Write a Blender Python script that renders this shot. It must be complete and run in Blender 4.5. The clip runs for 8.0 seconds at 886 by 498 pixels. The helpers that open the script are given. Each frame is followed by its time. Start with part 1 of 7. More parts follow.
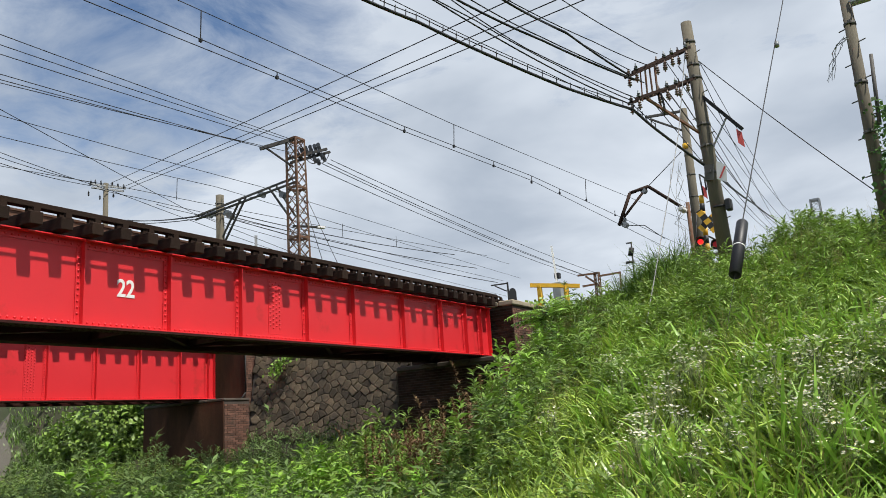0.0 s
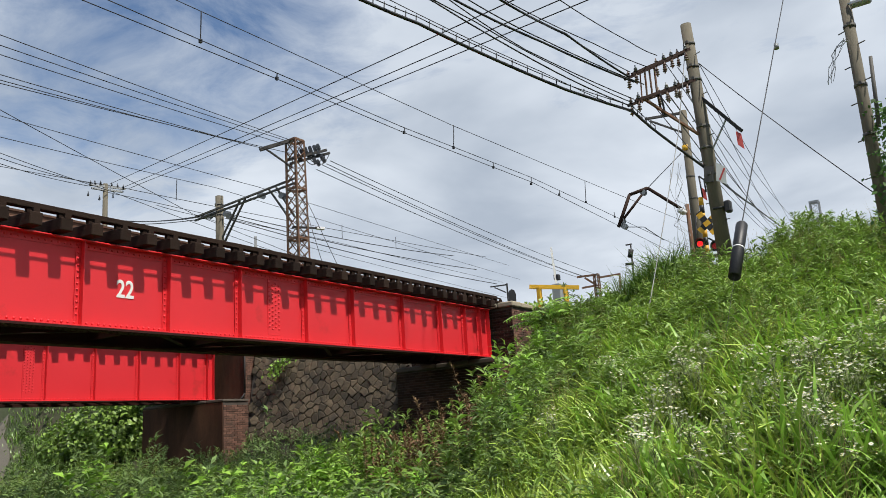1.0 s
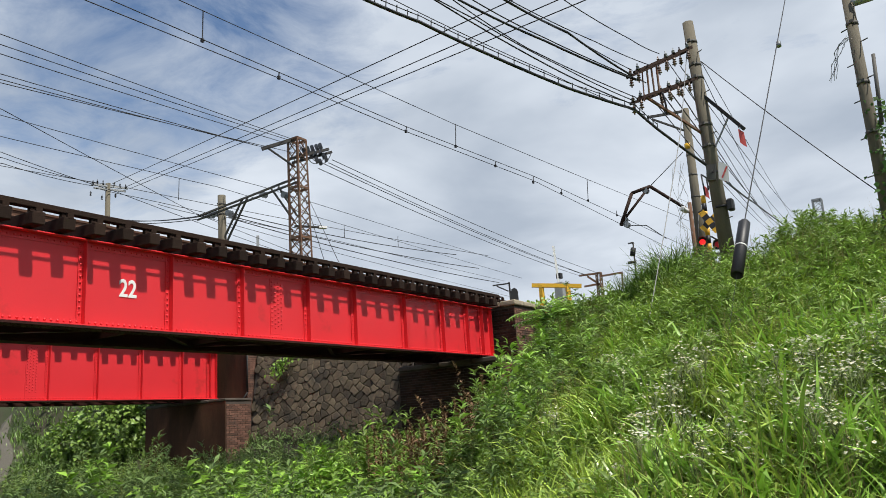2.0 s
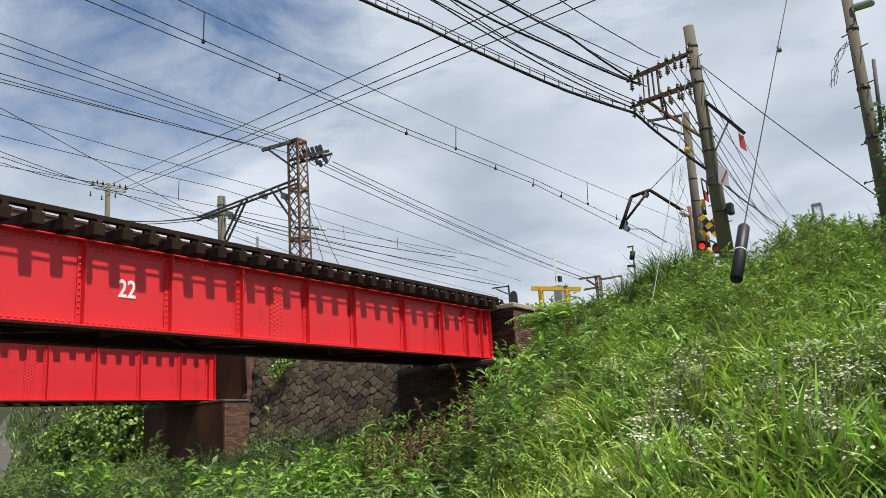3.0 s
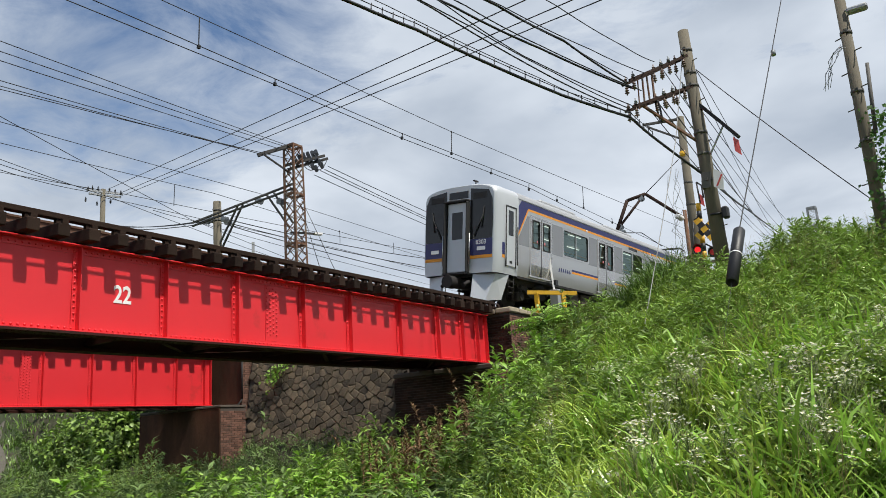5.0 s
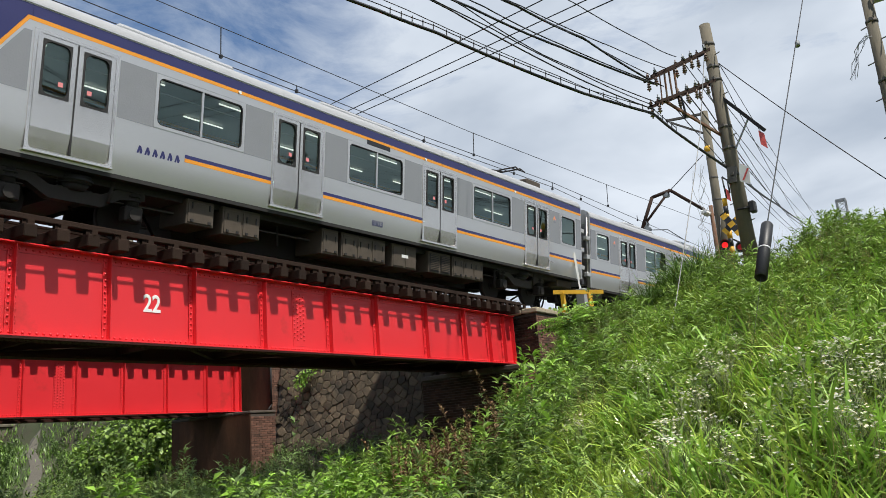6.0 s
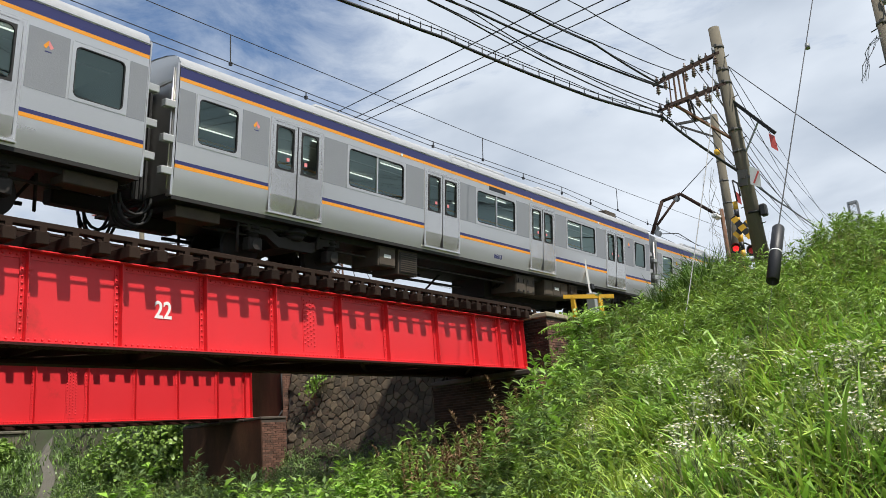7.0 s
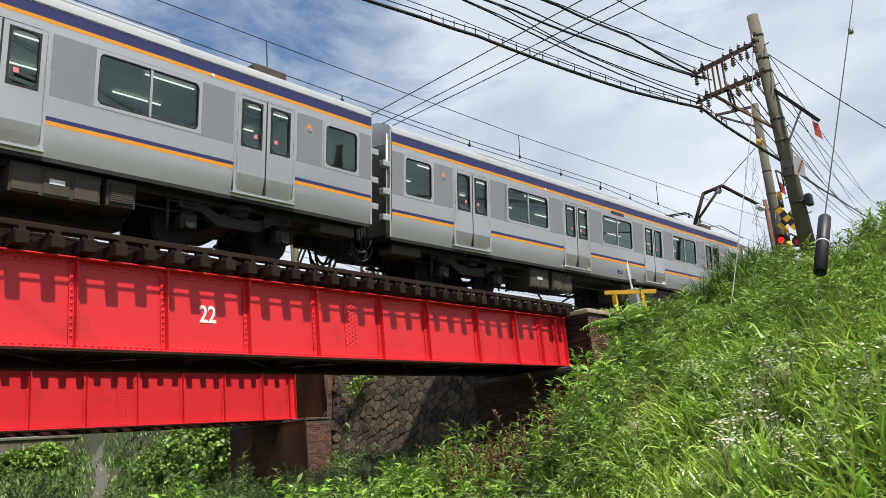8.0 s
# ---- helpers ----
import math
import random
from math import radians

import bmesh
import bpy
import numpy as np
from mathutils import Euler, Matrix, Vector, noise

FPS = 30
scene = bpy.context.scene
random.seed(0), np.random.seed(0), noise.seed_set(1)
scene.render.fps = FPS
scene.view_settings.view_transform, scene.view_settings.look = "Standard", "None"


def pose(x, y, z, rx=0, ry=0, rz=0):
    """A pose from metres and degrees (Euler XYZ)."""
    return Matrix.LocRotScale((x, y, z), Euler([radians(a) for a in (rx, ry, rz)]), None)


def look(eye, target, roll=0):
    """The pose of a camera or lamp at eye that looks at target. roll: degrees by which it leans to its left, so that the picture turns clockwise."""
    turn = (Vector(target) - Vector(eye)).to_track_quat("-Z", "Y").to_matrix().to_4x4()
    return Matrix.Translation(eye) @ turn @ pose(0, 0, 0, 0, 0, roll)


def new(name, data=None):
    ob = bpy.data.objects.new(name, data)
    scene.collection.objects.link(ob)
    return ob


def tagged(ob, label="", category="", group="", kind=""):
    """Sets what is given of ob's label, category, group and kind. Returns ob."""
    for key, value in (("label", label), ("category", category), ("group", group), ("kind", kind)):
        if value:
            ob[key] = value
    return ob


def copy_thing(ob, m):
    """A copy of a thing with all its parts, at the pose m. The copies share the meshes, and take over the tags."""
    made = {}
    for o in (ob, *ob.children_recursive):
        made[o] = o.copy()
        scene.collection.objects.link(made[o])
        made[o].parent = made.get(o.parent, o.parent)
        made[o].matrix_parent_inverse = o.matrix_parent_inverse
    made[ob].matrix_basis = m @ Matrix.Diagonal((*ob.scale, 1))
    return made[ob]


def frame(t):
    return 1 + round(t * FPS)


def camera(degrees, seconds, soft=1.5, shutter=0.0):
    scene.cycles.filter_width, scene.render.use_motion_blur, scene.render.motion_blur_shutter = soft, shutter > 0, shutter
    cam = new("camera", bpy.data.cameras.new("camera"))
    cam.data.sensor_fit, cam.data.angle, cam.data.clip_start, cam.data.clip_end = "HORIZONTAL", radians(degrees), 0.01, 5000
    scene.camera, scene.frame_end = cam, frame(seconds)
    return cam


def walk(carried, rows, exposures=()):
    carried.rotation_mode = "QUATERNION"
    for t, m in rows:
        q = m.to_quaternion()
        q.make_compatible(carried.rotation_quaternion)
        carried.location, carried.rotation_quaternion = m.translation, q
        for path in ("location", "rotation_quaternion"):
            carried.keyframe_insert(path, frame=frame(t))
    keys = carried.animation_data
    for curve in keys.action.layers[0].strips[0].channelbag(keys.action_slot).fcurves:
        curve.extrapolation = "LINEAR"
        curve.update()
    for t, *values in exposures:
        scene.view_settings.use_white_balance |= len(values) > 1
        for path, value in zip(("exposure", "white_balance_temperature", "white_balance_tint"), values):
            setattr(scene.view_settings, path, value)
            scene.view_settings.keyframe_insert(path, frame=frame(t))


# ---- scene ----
EYE = (-19.814, -11.665, -3.355)
cam = camera(59.0, 8.0, soft=0.7)
# seconds, tilt, lean, heading
TURNS = (
    (0.0, 102.90, 3.75, -55.83),
    (0.5, 103.03, 3.77, -55.87),
    (1.0, 102.99, 3.65, -55.89),
    (1.5, 102.87, 3.81, -55.71),
    (3.0, 103.08, 3.38, -55.82),
    (3.5, 103.15, 3.30, -56.10),
    (4.0, 103.18, 3.28, -56.55),
    (4.5, 103.30, 3.55, -56.64),
    (4.7, 103.35, 3.51, -56.54),
    (5.8, 103.53, 4.52, -54.20),
    (6.0, 103.69, 4.57, -53.98),
    (6.5, 103.99, 4.66, -53.56),
    (7.0, 104.13, 4.72, -53.21),
    (7.5, 104.25, 4.97, -52.54),
    (7.8, 104.29, 5.12, -51.60),
    (8.0, 104.33, 5.37, -50.10),
)
walk(cam, [(t, pose(*EYE, rx, ry, rz)) for t, rx, ry, rz in TURNS], exposures=((0.0, 0.06), (4.7, 0.06), (5.8, 0.09), (6.1, 0.16), (6.6, 0.21), (8.0, 0.23)))

# ---------------------------------------------------------------- light
SUN_AZ, SUN_EL = radians(189), radians(60)   # azimuth measured from +Y towards +X
to_sun = Vector((math.sin(SUN_AZ) * math.cos(SUN_EL), math.cos(SUN_AZ) * math.cos(SUN_EL), math.sin(SUN_EL)))
sun = new("sun", bpy.data.lights.new("sun", "SUN"))
sun.data.energy, sun.data.angle, sun.data.color = 5.0, radians(1.1), (1.0, 0.95, 0.86)
sun.matrix_world = look((0, 0, 60), Vector((0, 0, 60)) - to_sun)

world = bpy.data.worlds.new("world")
scene.world = world
world.use_nodes = True
def sky_world():
    nt = world.node_tree
    nt.nodes.clear()
    N, L = nt.nodes.new, nt.links.new
    out, bg = N("ShaderNodeOutputWorld"), N("ShaderNodeBackground")
    sky = N("ShaderNodeTexSky")
    sky.sky_type, sky.sun_disc = "NISHITA", False
    sky.sun_elevation, sky.sun_rotation = SUN_EL, SUN_AZ
    sky.air_density, sky.dust_density, sky.ozone_density = 1.0, 0.25, 3.0
    gain = N("ShaderNodeVectorMath")
    gain.operation = "SCALE"
    gain.inputs["Scale"].default_value = 0.12
    L(sky.outputs[0], gain.inputs[0])
    co = N("ShaderNodeTexCoord")
    # clouds lie in a flat layer: the direction is divided by its height
    sep = N("ShaderNodeSeparateXYZ")
    L(co.outputs["Generated"], sep.inputs[0])
    hgt = N("ShaderNodeMath"); hgt.operation = "MAXIMUM"; hgt.inputs[1].default_value = 0.0
    L(sep.outputs["Z"], hgt.inputs[0])
    add = N("ShaderNodeMath"); add.operation = "ADD"; add.inputs[1].default_value = 0.16
    L(hgt.outputs[0], add.inputs[0])
    inv = N("ShaderNodeMath"); inv.operation = "DIVIDE"; inv.inputs[0].default_value = 1.0
    L(add.outputs[0], inv.inputs[1])
    flat = N("ShaderNodeVectorMath"); flat.operation = "SCALE"
    L(co.outputs["Generated"], flat.inputs[0]); L(inv.outputs[0], flat.inputs["Scale"])
    def noisy(scale, detail, rough, dist, shift):
        mp = N("ShaderNodeMapping"); mp.inputs["Location"].default_value = shift
        mp.inputs["Rotation"].default_value = (0, 0, 0.5); mp.inputs["Scale"].default_value = (1.0, 0.9, 1.0)
        L(flat.outputs[0], mp.inputs[0])
        n = N("ShaderNodeTexNoise")
        n.inputs["Scale"].default_value, n.inputs["Detail"].default_value = scale, detail
        n.inputs["Roughness"].default_value, n.inputs["Distortion"].default_value = rough, dist
        L(mp.outputs[0], n.inputs["Vector"])
        return n
    big, small = noisy(1.1, 5, 0.5, 0.2, (3.1, 1.7, 0)), noisy(4.2, 10, 0.64, 0.5, (0.4, 5.2, 0))
    def maths(op, a, b):
        m = N("ShaderNodeMath"); m.operation = op
        for i, v in enumerate((a, b)):
            if isinstance(v, (int, float)):
                m.inputs[i].default_value = v
            else:
                L(v, m.inputs[i])
        return m.outputs[0]
    # the cloud cover thickens towards +X and the horizon
    cover = maths("ADD", maths("MULTIPLY", big.outputs[0], 0.75), maths("MULTIPLY", small.outputs[0], 0.56))
    cover = maths("ADD", cover, maths("MULTIPLY", sep.outputs["X"], 0.10))
    cover = maths("SUBTRACT", maths("ADD", cover, 0.30), maths("MULTIPLY", hgt.outputs[0], 0.50))
    # the large clear patch of blue
    clear = N("ShaderNodeVectorMath"); clear.operation = "DOT_PRODUCT"
    clear.inputs[1].default_value = (0.507, 0.691, 0.515)
    L(co.outputs["Generated"], clear.inputs[0])
    span = N("ShaderNodeMapRange"); span.interpolation_type = "SMOOTHSTEP"
    span.inputs["From Min"].default_value, span.inputs["From Max"].default_value = math.cos(radians(19)), math.cos(radians(3))
    L(clear.outputs["Value"], span.inputs["Value"])
    cover = maths("SUBTRACT", cover, maths("MULTIPLY", span.outputs[0], 0.25))
    ramp = N("ShaderNodeValToRGB")
    ramp.color_ramp.elements[0].position, ramp.color_ramp.elements[0].color = 0.48, (0, 0, 0, 1)
    ramp.color_ramp.elements[1].position, ramp.color_ramp.elements[1].color = 0.74, (1, 1, 1, 1)
    L(cover, ramp.inputs[0])
    tone = N("ShaderNodeValToRGB")
    e = tone.color_ramp.elements
    e[0].position, e[0].color = 0.36, (0.705, 0.767, 0.85, 1)
    e[1].position, e[1].color = 0.64, (0.43, 0.495, 0.59, 1)
    dark = noisy(1.5, 5, 0.5, 0.2, (7.0, 2.0, 0))
    L(dark.outputs[0], tone.inputs[0])
    mix = N("ShaderNodeMix"); mix.data_type = "RGBA"
    L(ramp.outputs[0], mix.inputs["Factor"]); L(gain.outputs[0], mix.inputs["A"]); L(tone.outputs[0], mix.inputs["B"])
    L(mix.outputs["Result"], bg.inputs["Color"])
    bg.inputs["Strength"].default_value = 1.0
    L(bg.outputs[0], out.inputs[0])


sky_world()

# ---------------------------------------------------------------- materials
def material(name, base, rough=0.6, metal=0.0, vary=0.25, scale=3.0, fine=40.0, bump=0.15, dirt=None, dirt_amount=0.0,
             per_object=0.0, per_island=0.0, spec=0.5, transmit=0.0, streak=(1, 1, 1)):
    """A surface: base colour broken up at two scales, stains of a second colour, fine relief, and a tint for each piece."""
    m = bpy.data.materials.new(name)
    m.use_nodes = True
    nt = m.node_tree
    N, L = nt.nodes.new, nt.links.new
    b = nt.nodes["Principled BSDF"]
    co = N("ShaderNodeTexCoord")
    mp = N("ShaderNodeMapping"); mp.inputs["Scale"].default_value = streak
    L(co.outputs["Object"], mp.inputs[0])
    def nz(s, d):
        n = N("ShaderNodeTexNoise")
        n.inputs["Scale"].default_value, n.inputs["Detail"].default_value = s, d
        L(mp.outputs[0], n.inputs["Vector"])
        return n
    a, c = nz(scale, 5), nz(fine, 4)
    val = N("ShaderNodeMath"); val.operation = "MULTIPLY_ADD"
    val.inputs[1].default_value, val.inputs[2].default_value = vary * 1.6, 1.0 - vary * 0.8
    L(a.outputs[0], val.inputs[0])
    val2 = N("ShaderNodeMath"); val2.operation = "MULTIPLY_ADD"
    val2.inputs[1].default_value, val2.inputs[2].default_value = vary * 0.8, -vary * 0.4
    L(c.outputs[0], val2.inputs[0])
    tot = N("ShaderNodeMath"); tot.operation = "ADD"
    L(val.outputs[0], tot.inputs[0]); L(val2.outputs[0], tot.inputs[1])
    last = tot.outputs[0]
    for amount, node, socket in ((per_object, "ShaderNodeObjectInfo", "Random"), (per_island, "ShaderNodeNewGeometry", "Random Per Island")):
        if amount:
            o = N(node)
            k = N("ShaderNodeMath"); k.operation = "MULTIPLY_ADD"
            k.inputs[1].default_value, k.inputs[2].default_value = amount * 2, 1.0 - amount
            L(o.outputs[socket], k.inputs[0])
            p = N("ShaderNodeMath"); p.operation = "MULTIPLY"
            L(last, p.inputs[0]); L(k.outputs[0], p.inputs[1])
            last = p.outputs[0]
    col = N("ShaderNodeVectorMath"); col.operation = "SCALE"
    col.inputs[0].default_value = base
    L(last, col.inputs["Scale"])
    end = col.outputs[0]
    if dirt:
        d = nz(scale * 0.6, 8)
        d.inputs["Roughness"].default_value = 0.65
        r = N("ShaderNodeValToRGB")
        r.color_ramp.elements[0].position, r.color_ramp.elements[1].position = 0.62 - dirt_amount * 0.35, 0.78 - dirt_amount * 0.2
        L(d.outputs[0], r.inputs[0])
        mx = N("ShaderNodeMix"); mx.data_type = "RGBA"
        L(r.outputs[0], mx.inputs["Factor"]); L(end, mx.inputs["A"]); mx.inputs["B"].default_value = (*dirt, 1)
        end = mx.outputs["Result"]
    L(end, b.inputs["Base Color"])
    rr = N("ShaderNodeMath"); rr.operation = "MULTIPLY_ADD"
    rr.inputs[1].default_value, rr.inputs[2].default_value = 0.25, rough - 0.12
    L(a.outputs[0], rr.inputs[0]); L(rr.outputs[0], b.inputs["Roughness"])
    b.inputs["Metallic"].default_value = metal
    b.inputs["Specular IOR Level"].default_value = spec
    if bump:
        bp = N("ShaderNodeBump")
        bp.inputs["Strength"].default_value, bp.inputs["Distance"].default_value = bump, 0.02
        L(c.outputs[0], bp.inputs["Height"]); L(bp.outputs[0], b.inputs["Normal"])
    if transmit:
        tr = N("ShaderNodeBsdfTranslucent")
        L(end, tr.inputs["Color"])
        ms = N("ShaderNodeMixShader"); ms.inputs[0].default_value = transmit
        L(b.outputs[0], ms.inputs[1]); L(tr.outputs[0], ms.inputs[2])
        L(ms.outputs[0], nt.nodes["Material Output"].inputs[0])
    return m


RED = material("red paint", (0.67, 0.028, 0.036), 0.42, spec=0.4, vary=0.10, scale=0.9, fine=60, bump=0.03, dirt=(0.30, 0.03, 0.02), dirt_amount=0.05)
# Darker RED: the shade under and between the girders is put into the colour.
RED_SHADE = material("grimy red paint darkened for shade", (0.045, 0.011, 0.009), 0.7, spec=0.2, vary=0.3, scale=2, fine=50, bump=0.1, dirt=(0.028, 0.014, 0.011), dirt_amount=0.5)
TIMBER = material("creosoted timber", (0.027, 0.015, 0.010), 0.9, spec=0.2, vary=0.5, scale=4, fine=60, bump=0.5, per_object=0.35, streak=(1, 0.3, 1))
RAIL_RUST = material("rusty rail", (0.13, 0.065, 0.04), 0.7, metal=0.3, vary=0.3, scale=6)
STEEL_DARK = material("dark steel", (0.020, 0.018, 0.017), 0.7, metal=0.1, vary=0.4, scale=5)
STAINLESS = material("brushed stainless steel", (0.64, 0.625, 0.595), 0.31, metal=0.92, vary=0.08, scale=1.2, fine=90, bump=0.02, streak=(0.1, 1, 1))
GREY_PANEL = material("grey panel paint", (0.23, 0.24, 0.26), 0.5, vary=0.08)
MORTAR = material("sooty mortar", (0.075, 0.06, 0.05), 0.95, vary=0.4, scale=4, bump=0.4)
STONE = material("weathered stone", (0.120, 0.090, 0.058), 0.9, vary=0.6, scale=2.2, fine=24, bump=0.8, per_object=0.5, dirt=(0.045, 0.038, 0.03), dirt_amount=0.45)
SOIL = material("soil and litter", (0.050, 0.042, 0.024), 1.0, vary=0.5, scale=0.6, fine=12, bump=0.6, dirt=(0.035, 0.055, 0.014), dirt_amount=0.7)
CONCRETE = material("weathered concrete", (0.135, 0.118, 0.085), 0.9, vary=0.3, scale=3, fine=50, bump=0.25, dirt=(0.08, 0.075, 0.055), dirt_amount=0.35, streak=(1, 1, 0.25))


# ---------------------------------------------------------------- mesh helpers
def obj(name, bm, mats, parent=None, label="", smooth=False):
    me = bpy.data.meshes.new(name)
    bm.to_mesh(me)
    bm.free()
    for m in (mats if isinstance(mats, (list, tuple)) else [mats]):
        me.materials.append(m)
    if smooth:
        for p in me.polygons:
            p.use_smooth = True
    ob = new(name, me)
    if parent:
        ob.parent = parent
    if label:
        ob["label"] = label
    return ob


def part(name, bm, mats, parent, label="", smooth=False):
    return obj(name, bm, mats, parent, label, smooth)


def box(bm, x0, x1, y0, y1, z0, z1, mat=0, bevel=0.0):
    v = [bm.verts.new(p) for p in ((x0, y0, z0), (x1, y0, z0), (x1, y1, z0), (x0, y1, z0), (x0, y0, z1), (x1, y0, z1), (x1, y1, z1), (x0, y1, z1))]
    fs = [bm.faces.new([v[i] for i in q]) for q in ((3, 2, 1, 0), (4, 5, 6, 7), (0, 1, 5, 4), (1, 2, 6, 5), (2, 3, 7, 6), (3, 0, 4, 7))]
    for f in fs:
        f.material_index = mat
    if bevel:
        es = list({e for f in fs for e in f.edges})
        r = bmesh.ops.bevel(bm, geom=es, offset=bevel, segments=1, affect="EDGES", profile=0.5)
        for f in r["faces"]:
            f.material_index = mat
    return v


def boxed(*a, **k):
    bm = bmesh.new()
    box(bm, *a, **k)
    return bm


def rod(bm, a, b, r, r2=None, n=8, mat=0, caps=True):
    """A round bar from a to b."""
    a, b = Vector(a), Vector(b)
    r2 = r if r2 is None else r2
    d = (b - a).normalized()
    q = d.to_track_quat("Z", "Y")
    ring = []
    for c, rad in ((a, r), (b, r2)):
        ring.append([bm.verts.new(c + q @ Vector((math.cos(i * 2 * math.pi / n) * rad, math.sin(i * 2 * math.pi / n) * rad, 0))) for i in range(n)])
    fs = [bm.faces.new((ring[0][i], ring[0][(i + 1) % n], ring[1][(i + 1) % n], ring[1][i])) for i in range(n)]
    if caps:
        fs += [bm.faces.new(ring[0][::-1]), bm.faces.new(ring[1])]
    for f in fs:
        f.material_index = mat
        f.smooth = len(f.verts) == 4
    return ring


def bar(bm, a, b, w, h, mat=0):
    """A square-edged bar from a to b, w wide and h high."""
    a, b = Vector(a), Vector(b)
    d = (b - a).normalized()
    side = d.cross(Vector((0, 0, 1)))
    side = Vector((1, 0, 0)) if side.length < 1e-4 else side.normalized()
    up = side.cross(d)
    v = [bm.verts.new(c + side * (sx * w / 2) + up * (sz * h / 2)) for c in (a, b) for sx, sz in ((-1, -1), (1, -1), (1, 1), (-1, 1))]
    for q in ((3, 2, 1, 0), (4, 5, 6, 7), (0, 1, 5, 4), (1, 2, 6, 5), (2, 3, 7, 6), (3, 0, 4, 7)):
        bm.faces.new([v[i] for i in q]).material_index = mat


def tube(bm, pts, r, n=5, mat=0):
    """One continuous round wire through pts."""
    pts = [Vector(p) for p in pts]
    rings = []
    for i, p in enumerate(pts):
        d = (pts[min(i + 1, len(pts) - 1)] - pts[max(i - 1, 0)]).normalized()
        s = d.cross(Vector((0, 0, 1)))
        s = Vector((1, 0, 0)) if s.length < 1e-3 else s.normalized()
        u = s.cross(d)
        rings.append([bm.verts.new(p + s * (math.cos(k * 2 * math.pi / n) * r) + u * (math.sin(k * 2 * math.pi / n) * r)) for k in range(n)])
    for a, b in zip(rings, rings[1:]):
        for k in range(n):
            f = bm.faces.new((a[k], a[(k + 1) % n], b[(k + 1) % n], b[k]))
            f.smooth, f.material_index = True, mat


def empty(name, at=(0, 0, 0), label="", category="", group="", kind=""):
    e = new(name)
    e.empty_display_size = 0.2
    e.location = at
    return tagged(e, label, category, group, kind)


def smoothstep(a, b, x):
    t = min(1.0, max(0.0, (x - a) / (b - a)))
    return t * t * (3 - 2 * t)


# ---------------------------------------------------------------- ground
def ground_z(x, y):
    """River bed at the foot, a levee whose crest runs along Y near x = 0, and the railway embankment beyond."""
    crest = -0.36
    hold = smoothstep(-4.6, -1.0, y)      # at the bridges the abutments hold the bank back
    top = 0.2 - 2.2 * smoothstep(-4.5, -7.0, y) + 1.3 * hold
    foot = -11.0 - 5.5 * smoothstep(-4.5, -10.5, y) + 10.6 * hold
    bed = -4.95 + 0.25 * noise.noise((x * 0.12, y * 0.12, 0.3))
    bed += 2.7 * smoothstep(11, 27, y)   # the far bank rises beyond the second bridge
    t = min(1.0, max(0.0, (x - foot) / (top - foot)))
    t = t * t * (3 - 2 * t) * 0.35 + t * 0.65
    z = bed + (crest - bed) * t
    if x < top:
        z += 0.12 * noise.noise((x * 0.5, y * 0.5, 4.0)) * (1 - abs(2 * t - 1))
    return z


def build_ground():
    xs = [-2500, -900, -300, -120, -70, -50, -40, -34] + [-30 + 0.6 * i for i in range(64)] + [9, 11, 14, 18, 25, 35, 60, 120, 300, 900, 2500]
    ys = [-2500, -900, -300, -120, -60, -36, -28, -24] + [-20 + 0.6 * i for i in range(60)] + [17, 19, 22, 26, 30, 34, 38, 42, 46, 50, 60, 90, 200, 600, 2500]
    bm = bmesh.new()
    grid = [[bm.verts.new((x, y, ground_z(x, y))) for y in ys] for x in xs]
    for i in range(len(xs) - 1):
        for j in range(len(ys) - 1):
            bm.faces.new((grid[i][j], grid[i + 1][j], grid[i + 1][j + 1], grid[i][j + 1]))
    return tagged(obj("ground", bm, SOIL, smooth=True), "weedy soil of the river bank and levee", "ground", kind="structure")


build_ground()
# ---------------------------------------------------------------- bridges
STIFF = (-22.5, -20.9, -19.2, -17.6, -15.95, -14.27, -12.75, -11.1, -9.46, -7.63, -6.1, -4.2, -2.52, -1.3, -0.52)


def rivet_data():
    bm = bmesh.new()
    n = 8
    rings = [[bm.verts.new((math.cos(i * 2 * math.pi / n) * r, -h, math.sin(i * 2 * math.pi / n) * r)) for i in range(n)] for r, h in ((0.021, 0), (0.018, 0.013))]
    top = bm.verts.new((0, -0.019, 0))
    for i in range(n):
        bm.faces.new((rings[0][i], rings[0][(i + 1) % n], rings[1][(i + 1) % n], rings[1][i]))
        bm.faces.new((rings[1][i], rings[1][(i + 1) % n], top))
    vs = [v.co.copy() for v in bm.verts]
    bm.verts.index_update()
    fs = [[v.index for v in f.verts] for f in bm.faces]
    bm.free()
    return vs, fs


RIVET = rivet_data()


def rivets(name, places, mat, parent):
    """Rivet heads, facing -Y, joined in one part."""
    vs, fs = [], []
    for p in places:
        k = len(vs)
        vs += [(p[0] + v[0], p[1] + v[1], p[2] + v[2]) for v in RIVET[0]]
        fs += [[i + k for i in f] for f in RIVET[1]]
    me = bpy.data.meshes.new(name)
    me.from_pydata(vs, [], fs)
    me.materials.append(mat)
    for p in me.polygons:
        p.use_smooth = True
    ob = new(name, me)
    ob.parent = parent
    return tagged(ob, kind="stuff")


